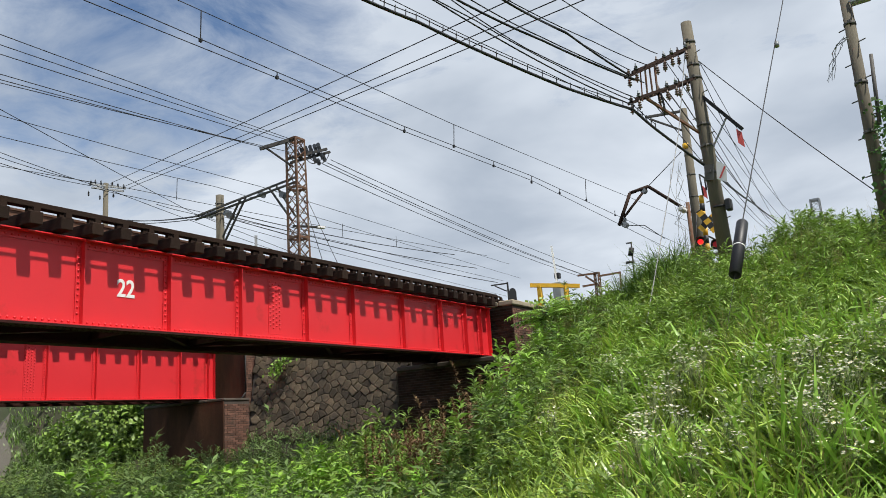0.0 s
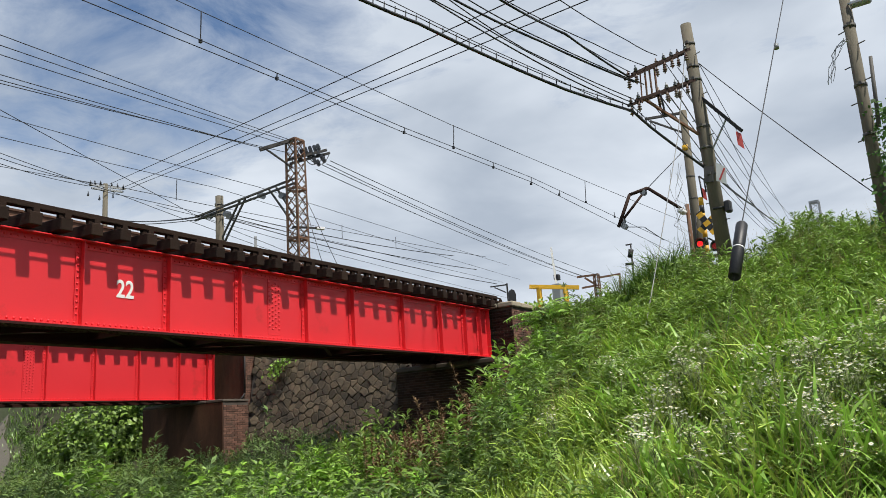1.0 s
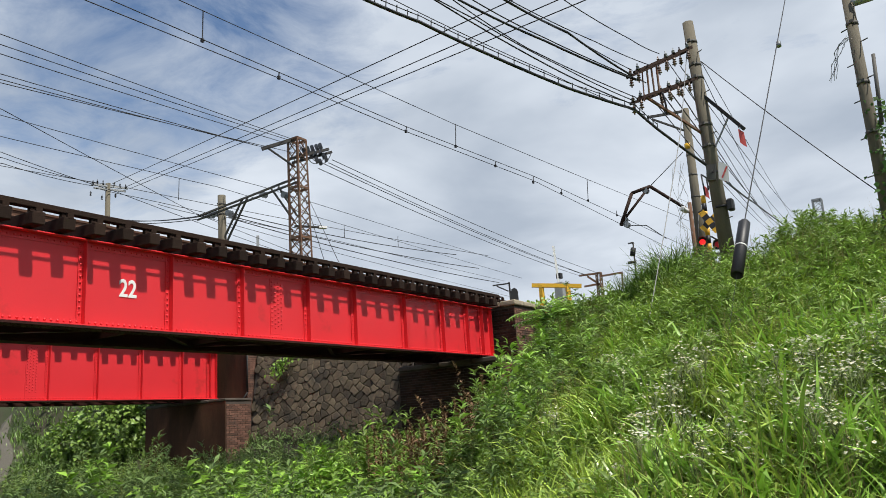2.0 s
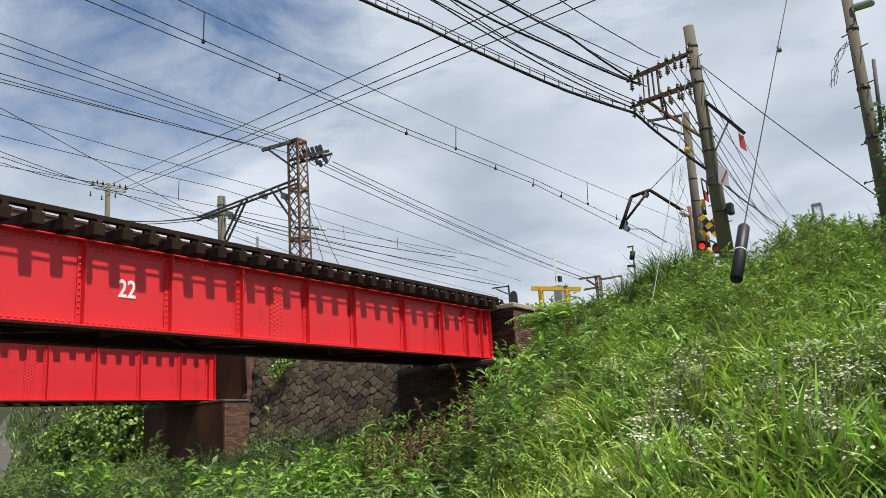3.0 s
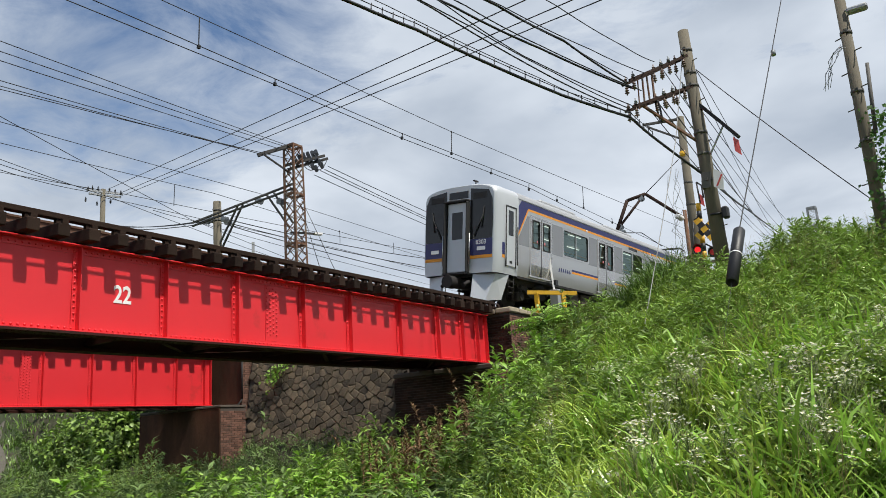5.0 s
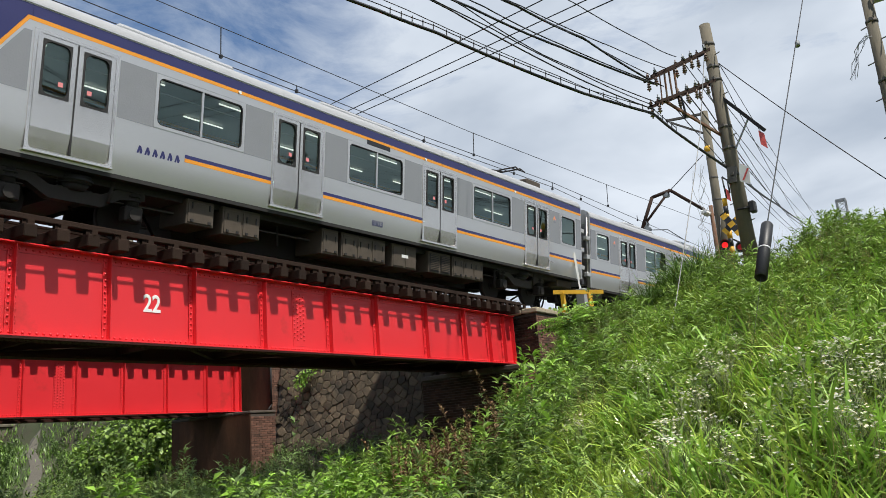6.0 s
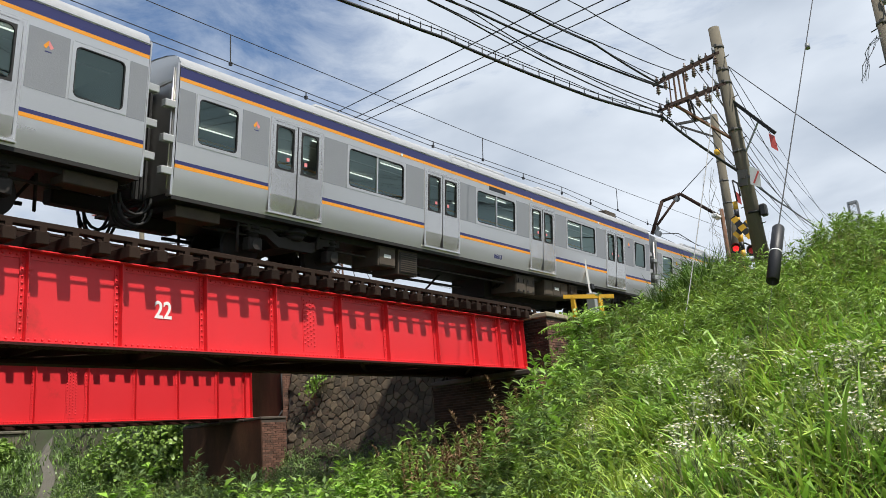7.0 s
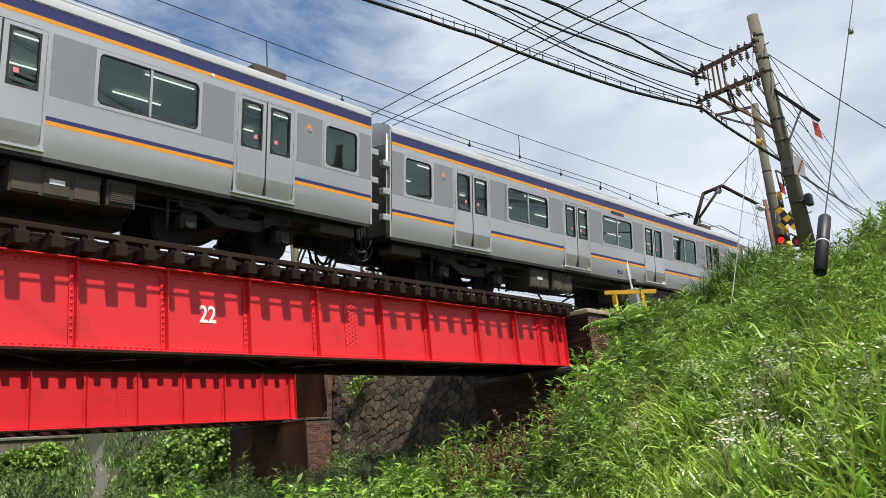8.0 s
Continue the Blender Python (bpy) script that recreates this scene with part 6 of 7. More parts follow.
for k in range(6):
    a = Vector((-5.04, -10.83, 2.92))
    pts = [a + Vector((rng.uniform(-0.1, 0.1), 0.08 * i + rng.uniform(-0.06, 0.06), -0.07 * i * i * 0.4 + rng.uniform(-0.04, 0.04))) for i in range(6)]
    wire("vine_tendril", pts, 0.005, 0, PALE_WIRE, "dead vine tendril on the concrete pole", "vine", "dead vines", n=2)

# wires to the lattice mast and the second track
for a, b in (((-10.31, 8.18, 7.60), (1.71, 9.24, 8.24)), ((-10.30, 8.17, 7.30), (1.40, 9.40, 8.23)), ((-10.28, 8.16, 7.03), (2.23, 8.98, 7.89)), ((-9.82, 9.05, 6.91), (0.52, 9.85, 7.79)), ((-9.81, 9.05, 6.75), (0.64, 9.73, 7.75)), ((-9.81, 9.04, 6.65), (1.92, 9.16, 7.68))):
    wire("feeder_wire", [beyond(b, a, 2.0), a, b], 0.013, 0.03, label="dark feeder wire to the lattice mast")
for a, b in (((3.35, 8.79, 7.72), (37.68, 11.55, 7.67)), ((3.17, 8.84, 7.56), (37.26, 12.57, 7.69)), ((2.89, 8.85, 7.45), (37.17, 12.76, 7.76)), ((2.66, 8.95, 7.22), (37.03, 13.09, 7.70))):
    wire("feeder_wire", [a, b], 0.016, 0.25, label="dark feeder wire beyond the lattice mast")
for a, b in (((4.76, 26.27, 11.11), (-4.60, -4.09, 6.50)), ((5.38, 25.98, 10.98), (-4.15, -5.05, 6.33)), ((5.62, 25.82, 10.93), (-3.91, -5.65, 6.21))):
    wire("power_wire", [a, beyond(a, b, 1.4)], 0.015, 0.04, label="dark power wire crossing over the bridge", n=24)
for a, b in (((-2.22, 24.26, 10.31), (3.77, 26.31, 10.92)), ((-2.21, 24.25, 10.03), (3.60, 26.29, 10.72)), ((5.38, 25.98, 10.95), (32.09, 18.43, 9.57)), ((4.78, 26.02, 10.59), (24.26, 29.05, 9.62))):
    wire("power_wire", [beyond(b, a, 1.5), a, b], 0.018, 0.1, label="dark distant power wire")
# second track: messenger and contact wires, feeders at the beam
for a, b, d in (((-8.45, 11.72, 6.89), (2.12, 11.64, 6.95), (32.92, 16.95, 8.76)), ((-8.41, 11.70, 6.20), (0.77, 12.84, 6.92), (33.29, 16.26, 7.57)), ((-9.33, 9.92, 6.28), (0.71, 14.18, 6.08), (8.31, 10.81, 3.39)), ((-2.28, 13.90, 6.07), (8.86, 13.27, 5.97), (32.66, 17.43, 7.46)), ((0.71, 14.17, 6.03), (10.35, 14.60, 5.80), (41.60, 21.93, 7.78))):
    wire("catenary_wire", [beyond(d, a, 1.05), a, b, d], 0.012, 0.02, label="dark wire along the second track", group="second track wires")
for a, b in (((5.13, 26.99, 9.24), (1.58, 13.98, 6.18)), ((5.25, 26.91, 9.31), (1.49, 14.06, 6.11)), ((5.01, 27.06, 9.10), (1.67, 13.91, 6.06))):
    wire("feeder_wire", [a, b], 0.02, 0.2, label="dark feeder wire to the catenary beam")
for a, b in (((1.85, 13.23, 5.95), (8.46, 12.21, 5.71)), ((1.93, 13.15, 5.81), (8.79, 11.80, 5.26)), ((1.83, 13.25, 6.10), (8.11, 12.61, 6.15))):
    wire("feeder_wire", [a, beyond(a, b, 2.4)], 0.02, 0.2, label="dark feeder wire beyond the catenary beam")
for a, b in (((2.09, 9.12, 6.06), (0.54, 6.08, 2.36)), ((2.04, 9.17, 5.94), (0.95, 7.11, 2.48))):
    wire("guy_wire", [a, b], 0.012, 0, label="stay wire of the lattice mast", group="guy wires")
for a, b in (((-1.60, 12.17, 6.55), (-1.61, 12.18, 5.72)), ((8.97, 13.14, 6.89), (8.97, 13.14, 6.20)), ((13.83, 13.48, 7.14), (13.82, 13.48, 6.50))):
    wire("dropper", [a, b], 0.014, label="short dropper between catenary wires", group="droppers", n=1)
# ---------------------------------------------------------------- plants
GRASS = material("bright grass", (0.355, 0.485, 0.075), 0.30, vary=0.3, scale=1.2, fine=9, bump=0, per_island=0.45, transmit=0.26, spec=0.55)
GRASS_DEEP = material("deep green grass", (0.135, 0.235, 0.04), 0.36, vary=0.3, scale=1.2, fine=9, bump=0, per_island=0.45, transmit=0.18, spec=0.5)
GRASS_DRY = material("dry grass", (0.30, 0.25, 0.11), 0.7, vary=0.3, scale=1.5, fine=9, bump=0, per_island=0.35, transmit=0.25, spec=0.2)
LEAF = material("weed leaves", (0.21, 0.325, 0.06), 0.42, vary=0.3, scale=0.9, fine=8, bump=0, per_island=0.45, transmit=0.22, spec=0.4)
LEAF_BRIGHT = material("fresh green leaves", (0.25, 0.43, 0.06), 0.42, vary=0.25, scale=1.2, fine=8, bump=0, per_island=0.42, transmit=0.25, spec=0.45)
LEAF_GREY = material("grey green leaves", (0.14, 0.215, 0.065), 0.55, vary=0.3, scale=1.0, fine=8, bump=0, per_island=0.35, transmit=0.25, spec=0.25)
LEAF_DARK = material("dark shrub leaves", (0.07, 0.15, 0.028), 0.5, vary=0.35, scale=0.7, fine=6, bump=0, per_island=0.45, transmit=0.3, spec=0.35)
STALK = material("green stalks", (0.09, 0.12, 0.03), 0.7, vary=0.3, bump=0, per_island=0.3)
DEAD = material("dead brown stalks", (0.20, 0.118, 0.06), 0.85, vary=0.4, bump=0, per_island=0.4)
PETAL = material("white petals", (0.80, 0.79, 0.68), 0.7, vary=0.1, bump=0, transmit=0.3)
POLLEN = material("yellow flower centres", (0.65, 0.45, 0.03), 0.8, vary=0.2, bump=0)
BARK = material("brown bark", (0.10, 0.075, 0.05), 0.9, vary=0.4)


def mesh_np(name, verts, faces, mat):
    """A mesh from arrays; faces of one size in each array."""
    me = bpy.data.meshes.new(name)
    verts = np.asarray(verts, dtype=np.float32).reshape(-1, 3)
    faces = [np.asarray(f, dtype=np.int32) for f in faces if len(f)]
    loops = np.concatenate([f.ravel() for f in faces])
    sizes = np.concatenate([np.full(len(f), f.shape[1], dtype=np.int32) for f in faces])
    me.vertices.add(len(verts)); me.loops.add(len(loops)); me.polygons.add(len(sizes))
    me.vertices.foreach_set("co", verts.ravel())
    me.loops.foreach_set("vertex_index", loops)
    me.polygons.foreach_set("loop_start", np.concatenate(([0], np.cumsum(sizes)[:-1])).astype(np.int32))
    me.polygons.foreach_set("use_smooth", np.ones(len(sizes), dtype=bool))
    me.update(calc_edges=True)
    me.materials.append(mat)
    return me


def blades(base, length, width, az, rise, bend, twist):
    """Arching blades of grass, one for each base: length, width, heading, angle at the root, bend along the blade, twist."""
    n = len(base)
    d = np.stack([np.cos(az), np.sin(az), np.zeros(n)], 1)
    s = np.stack([-np.sin(az), np.cos(az), np.zeros(n)], 1)
    out = np.empty((n, 9, 3))
    c = base.copy()
    step = length / 4
    for k, ww in enumerate((0.55, 1.0, 0.92, 0.6, 0.0)):
        if k:
            th = rise - bend * ((k - 0.5) / 4) ** 1.5
            c = c + d * (np.cos(th) * step)[:, None]
            c[:, 2] += np.sin(th) * step
        if k < 4:
            tilt = s * np.cos(twist * k)[:, None] + np.array([0, 0, 1.0]) * np.sin(twist * k)[:, None]
            out[:, 2 * k] = c - tilt * (width * ww / 2)[:, None]
            out[:, 2 * k + 1] = c + tilt * (width * ww / 2)[:, None]
        else:
            out[:, 8] = c
    i = (np.arange(n) * 9)[:, None]
    return out.reshape(-1, 3), [np.concatenate([i + np.array([[q, q + 1, q + 3, q + 2]]) for q in (0, 2, 4)]), i + np.array([[6, 7, 8]])]


def leaves(base, axis, normal, length, width, fold=0.25, droop=0.2):
    """Pointed leaves folded along the midrib: five corners each."""
    n = len(base)
    axis = axis / np.linalg.norm(axis, axis=1)[:, None]
    side = np.cross(axis, normal)
    side /= np.linalg.norm(side, axis=1)[:, None] + 1e-9
    up = np.cross(side, axis)
    L, W = length[:, None], width[:, None]
    out = np.empty((n, 5, 3))
    out[:, 0] = base
    out[:, 1] = base + axis * L * 0.42 - side * W * 0.5 + up * W * fold
    out[:, 2] = base + axis * L * 0.42 + side * W * 0.5 + up * W * fold
    out[:, 3] = base + axis * L * 0.5
    out[:, 4] = base + axis * L - up * L * droop
    i = (np.arange(n) * 5)[:, None]
    return out.reshape(-1, 3), [np.concatenate([i + np.array([[0, 3, 1]]), i + np.array([[1, 3, 4]]), i + np.array([[0, 2, 3]]), i + np.array([[2, 4, 3]])])]


def joined(sets):
    vs, by, off = [], {}, 0
    for v, fs in sets:
        vs.append(v)
        for f in fs:
            by.setdefault(f.shape[1], []).append(f + off)
        off += len(v)
    return np.concatenate(vs), [np.concatenate(f) for f in by.values()]


def stuff(name, sets, mat, label, cat):
    v, f = joined(sets)
    return tagged(new(name, mesh_np(name, v, f, mat)), label, cat, kind="stuff")


def scatter(rng, n, x0, x1, y0, y1, keep):
    """n spots on the ground within a rectangle of the plan where keep(x, y) holds."""
    out = []
    while len(out) < n:
        x, y = rng.uniform(x0, x1), rng.uniform(y0, y1)
        if keep(x, y):
            out.append((x, y, ground_z(x, y) - 0.02))
    return np.array(out)


def near_eye(x, y, r):
    return (x - EYE[0]) ** 2 + (y - EYE[1]) ** 2 < r * r


def patch(x, y, s, seed):
    return noise.noise((x * s, y * s, seed))


def edge(x):
    """The plan line between the leafy weeds at the foot and the grass of the slope."""
    return 0.47 * x - 2.4


def grass_set(seed, n, per, x0, x1, y0, y1, keep, l0, l1, w0, w1, spread=0.10, rise=(1.15, 1.55), bend=(0.3, 1.8)):
    """n tufts of per blades each; tufts differ in height, and taller ones stand in patches."""
    rng = np.random.default_rng(seed)
    p = scatter(rng, n, x0, x1, y0, y1, keep)
    k = np.repeat(np.arange(n), per)
    m = len(k)
    base = p[k] + np.stack([rng.normal(0, spread, m), rng.normal(0, spread, m), np.zeros(m)], 1)
    tall = (rng.uniform(0.65, 1.1, n) + np.array([0.45 * patch(q[0], q[1], 0.8, 11) for q in p]))[k]
    return blades(base, rng.uniform(l0, l1, m) * tall, rng.uniform(w0, w1, m), rng.uniform(0, 2 * math.pi, m), rng.uniform(*rise, m), rng.uniform(*bend, m), rng.normal(0, 0.16, m))


def weed_set(seed, n, x0, x1, y0, y1, keep, h0, h1, count, l0, l1, ratio=0.22, rise=0.25, top=True):
    """Upright stems set round with pointed leaves; returns the leaves and the stems."""
    rng = np.random.default_rng(seed)
    p = scatter(rng, n, x0, x1, y0, y1, keep)
    h = rng.uniform(h0, h1, n) * np.array([0.72 + 0.85 * max(0.0, patch(q[0], q[1], 0.6, 5) + 0.28) for q in p])
    lean = rng.normal(0, 0.14, (n, 2))
    k = np.repeat(np.arange(n), count)
    m = len(k)
    t = 0.18 + 0.82 * np.sqrt(rng.uniform(0, 1, m))
    base = p[k].copy()
    base[:, 2] += h[k] * t
    base[:, :2] += lean[k] * (h[k] * t * t)[:, None]
    az = rng.uniform(0, 2 * math.pi, m)
    up = rng.normal(rise, 0.25, m) + 0.7 * np.clip(t - 0.75, 0, 1) * 4 * (1 if top else 0)
    axis = np.stack([np.cos(az), np.sin(az), up], 1)
    nor = np.stack([rng.normal(0, 0.35, m), rng.normal(0, 0.35, m), np.ones(m)], 1) - axis * 0.2
    L = rng.uniform(l0, l1, m) * (1.15 - 0.45 * t)
    lv = leaves(base, axis, nor, L, L * ratio * rng.uniform(0.8, 1.25, m), 0.2, 0.25)
    # each stem: a narrow three-sided spike
    a3 = np.arange(3) * 2.094
    v = np.empty((n, 4, 3))
    for i in range(3):
        v[:, i] = p + np.array([math.cos(a3[i]), math.sin(a3[i]), 0]) * 0.006
    v[:, 3] = p
    v[:, 3, 2] += h
    v[:, 3, :2] += lean * h[:, None]
    i = (np.arange(n) * 4)[:, None]
    st = (v.reshape(-1, 3), [np.concatenate([i + np.array([[0, 1, 3]]), i + np.array([[1, 2, 3]]), i + np.array([[2, 0, 3]])])])
    return lv, st


def build_plants():
    on_slope = lambda x, y: y < edge(x) + 2.4 * patch(x, y, 0.45, 9) and not near_eye(x, y, 3.4)
    open_slope = lambda x, y: on_slope(x, y) and patch(x, y, 0.55, 21) > -0.35
    deep = lambda x, y: on_slope(x, y) and patch(x, y, 0.7, 14) > 0.0
    # a low close sward, then long arching blades over it, broadest on the damp lower slope
    sward = [grass_set(1, 2600, 7, -16.5, -7.5, -12.6, -4.5, on_slope, 0.25, 0.55, 0.008, 0.018, 0.15),
             grass_set(2, 2100, 7, -9.0, -2.5, -12.4, -1.5, on_slope, 0.22, 0.48, 0.008, 0.017, 0.15),
             grass_set(3, 1100, 9, -4.5, 1.5, -12.0, -0.5, lambda x, y: y < -6.0 or patch(x, y, 0.4, 3) > 0.1, 0.2, 0.4, 0.008, 0.016),
             grass_set(13, 1500, 6, -18, -2, -17.0, -12.3, on_slope, 0.4, 0.8, 0.012, 0.024, 0.2)]
    # a dark clump of reeds by the crossing
    sward.append(grass_set(6, 190, 16, -2.4, 0.4, -6.4, -4.9, lambda x, y: True, 0.85, 1.3, 0.014, 0.028, 0.14, (1.2, 1.52), (0.5, 2.0)))
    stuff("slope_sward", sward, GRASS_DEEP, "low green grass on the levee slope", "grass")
    tall = [grass_set(14, 1700, 8, -15.8, -9.5, -12.2, -5.5, open_slope, 0.42, 0.85, 0.018, 0.038, 0.09, (1.25, 1.57), (0.8, 2.8)),
            grass_set(15, 1900, 7, -10.5, -5.5, -11.8, -4.0, open_slope, 0.38, 0.75, 0.017, 0.034, 0.10, (1.25, 1.57), (0.8, 2.6)),
            grass_set(16, 1200, 7, -6.5, -3.4, -11.4, -5.2, open_slope, 0.34, 0.66, 0.015, 0.03, 0.10, (1.25, 1.57), (0.6, 2.4))]
    tall.append(grass_set(19, 430, 8, -14.0, -9.5, -9.0, -4.6, lambda x, y: not near_eye(x, y, 4.4) and y < edge(x) + 1.6, 0.4, 0.8, 0.016, 0.034, 0.09, (1.25, 1.57), (0.8, 2.6)))
    stuff("slope_grass", tall, GRASS, "long bright green grass on the levee slope", "grass")
    broad = [grass_set(17, 420, 6, -14.8, -9.0, -12.0, -7.6, deep, 0.55, 1.0, 0.028, 0.05, 0.06, (1.3, 1.56), (0.5, 2.1)),
             grass_set(18, 200, 6, -9.5, -5.0, -11.4, -6.0, deep, 0.5, 0.85, 0.024, 0.042, 0.06, (1.3, 1.56), (0.5, 2.0)),
             grass_set(7, 40, 12, -13.5, -11.5, -4.2, -2.4, lambda x, y: True, 0.7, 1.1, 0.012, 0.024, 0.14)]
    stuff("broad_grass", broad, LEAF_BRIGHT, "tall arching broad-bladed grass", "grass")
    dry = [grass_set(4, 800, 7, -15, -2, -12, -3, lambda x, y: on_slope(x, y) and patch(x, y, 0.45, 5) > 0.0, 0.6, 1.05, 0.003, 0.006, 0.1, (1.35, 1.57), (0.1, 0.7)),
           grass_set(5, 260, 8, -14, -4, -6, 2, lambda x, y: y > edge(x), 0.3, 0.7, 0.004, 0.01)]
    stuff("dry_grass", dry, GRASS_DRY, "dry straw-coloured grass stems", "grass")
    # grass of the flat and the far bank
    far = [grass_set(8, 2400, 9, -17, 2, -8, 9, lambda x, y: y > edge(x) and not near_eye(x, y, 4.0), 0.3, 0.7, 0.008, 0.020),
           grass_set(9, 7000, 7, -16, 6, 9, 31, lambda x, y: abs(x - (-9.0 + 0.516 * (y - 9.5))) > 0.6, 0.2, 0.4, 0.022, 0.045, 0.3)]
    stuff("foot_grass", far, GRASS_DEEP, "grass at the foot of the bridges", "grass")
    # leafy weeds
    LV, ST = {}, []
    def add(key, r):
        LV.setdefault(key, []).append(r[0])
        ST.append(r[1])
    foot = lambda x, y: y > edge(x) - 0.6 + 2.4 * patch(x, y, 0.45, 9) and not near_eye(x, y, 4.6) and not (x > -2.2 and y > -1.0)
    # sets 20 and 21 take the darker leaf, putting the foot's shade into colour
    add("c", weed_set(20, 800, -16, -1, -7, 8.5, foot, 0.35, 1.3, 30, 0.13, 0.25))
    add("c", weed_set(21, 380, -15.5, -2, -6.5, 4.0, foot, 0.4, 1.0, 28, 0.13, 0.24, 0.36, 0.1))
    add("b", weed_set(37, 110, -14.5, -4, -5.5, 3.0, lambda x, y: foot(x, y) and patch(x, y, 0.7, 31) > 0.15, 0.5, 1.0, 28, 0.17, 0.3, 0.45, 0.1))
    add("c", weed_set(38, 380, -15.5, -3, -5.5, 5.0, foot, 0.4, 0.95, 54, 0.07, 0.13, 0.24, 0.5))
    # leafy mound over the bank beside the abutment
    add("a", weed_set(39, 420, -3.6, 2.2, -5.2, -1.2, lambda x, y: x > -3.6 + 0.4 * (y + 5.2) and not (x < 2.0 and y > -1.9), 0.2, 0.5, 26, 0.13, 0.24, 0.3, 0.1))
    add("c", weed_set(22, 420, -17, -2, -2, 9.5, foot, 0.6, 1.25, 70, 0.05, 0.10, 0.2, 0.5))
    slope_w = lambda x, y: on_slope(x, y) and patch(x, y, 0.6, 7) > -0.10
    add("a", weed_set(23, 1150, -14, -4, -12, -3, slope_w, 0.40, 0.85, 26, 0.13, 0.23))
    add("a", weed_set(35, 300, -4.8, 0.6, -8.2, -4.2, lambda x, y: True, 0.12, 0.26, 24, 0.09, 0.15))
    add("a", weed_set(24, 760, -5.6, 0.8, -13.0, -7.6, lambda x, y: y < -8.5, 0.5, 0.85, 38, 0.13, 0.22))
    add("b", weed_set(25, 380, -5.0, 1.6, -5.4, -1.4, lambda x, y: True, 0.15, 0.38, 24, 0.13, 0.22, 0.5, 0.0))
    add("c", weed_set(26, 750, -13, 4, 10.5, 29, lambda x, y: abs(x - (-9.0 + 0.516 * (y - 9.5))) > 0.9, 0.25, 0.5, 50, 0.12, 0.22, 0.4, 0.3))
    add("a", weed_set(27, 240, -6.5, -2.4, -1.5, 3.0, foot, 0.9, 1.5, 40, 0.16, 0.28))
    add("a", weed_set(29, 300, -9.5, -2.4, 5.5, 10.5, lambda x, y: True, 0.6, 1.15, 50, 0.10, 0.18))
    add("c", weed_set(31, 260, -10.5, -2.4, 5.0, 12.0, lambda x, y: True, 0.6, 1.2, 60, 0.08, 0.14, 0.25, 0.4))
    add("b", weed_set(32, 80, -5.0, -1.2, -2.8, 1.2, lambda x, y: True, 0.5, 0.95, 28, 0.2, 0.32, 0.34, 0.15))
    add("a", weed_set(33, 150, -5.2, -1.0, -3.6, 0.4, lambda x, y: True, 0.5, 0.95, 36, 0.16, 0.27))
    add("b", weed_set(34, 150, -11.5, -4.0, -6.5, 0.5, foot, 0.8, 1.35, 28, 0.2, 0.34, 0.30, 0.2))
    add("a", weed_set(36, 200, -10.5, -2.5, -7.0, -0.5, lambda x, y: y > edge(x) - 1.5, 0.8, 1.35, 38, 0.18, 0.3, 0.2))
    add("c", weed_set(28, 160, -3.6, -1.0, 2.6, 9.0, lambda x, y: True, 0.7, 1.4, 70, 0.06, 0.12, 0.3, 0.4))
    add("a", weed_set(41, 170, -12.6, -9.0, -8.6, -5.0, lambda x, y: not near_eye(x, y, 4.8), 0.4, 0.8, 28, 0.12, 0.22))
    # a few tall weeds standing against the shade under the bridge
    add("a", weed_set(40, 22, -9.6, -6.9, -3.4, -1.6, lambda x, y: True, 1.25, 1.75, 54, 0.18, 0.29, 0.2, 0.25))
    for key, mat, label in (("a", LEAF, "leafy green goldenrod weeds"), ("b", LEAF_BRIGHT, "fresh broad-leaved weeds"), ("c", LEAF_GREY, "grey green mugwort and shade-darkened foot weeds")):
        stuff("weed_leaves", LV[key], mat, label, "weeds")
    stuff("weed_stems", ST, STALK, "thin green weed stems", "weeds")
    # dead stalks with brown seed heads
    r1 = weed_set(30, 64, -12.0, -5.5, -8.6, -1.0, lambda x, y: min((x + 9.4) ** 2 + (y + 3.9) ** 2, (x + 8.6) ** 2 + (y + 4.6) ** 2, (x + 9.0) ** 2 + (y + 3.2) ** 2, (x + 9.8) ** 2 + (y + 4.4) ** 2) < 0.22, 1.25, 1.75, 100, 0.05, 0.12, 0.32, 0.9)
    stuff("dead_stalks", list(r1), DEAD, "dead brown stalks with seed heads", "weeds")
    # white fleabane
    rng = np.random.default_rng(40)
    p = np.concatenate([scatter(rng, 115, -14.0, -11.0, -11.6, -9.0, lambda x, y: patch(x, y, 1.3, 6) > 0.08),
                        scatter(rng, 14, -11.8, -9.4, -9.2, -7.2, lambda x, y: patch(x, y, 1.1, 8) > 0.08)])
    n = len(p)
    h = rng.uniform(0.62, 0.98, n)
    per = 17
    k = np.repeat(np.arange(n), per)
    m = len(k)
    c = p[k].copy()
    off = rng.normal(0, 0.075, (m, 2))
    c[:, :2] += off
    c[:, 2] += h[k] + rng.uniform(-0.03, 0.03, m) - 4.0 * (off ** 2).sum(1)
    tilt = rng.normal(0, 0.35, (m, 2))
    nrm = np.stack([tilt[:, 0], tilt[:, 1], np.ones(m)], 1)
    nrm /= np.linalg.norm(nrm, axis=1)[:, None]
    u = np.cross(nrm, [1.0, 0, 0]); u /= np.linalg.norm(u, axis=1)[:, None]
    w = np.cross(nrm, u)
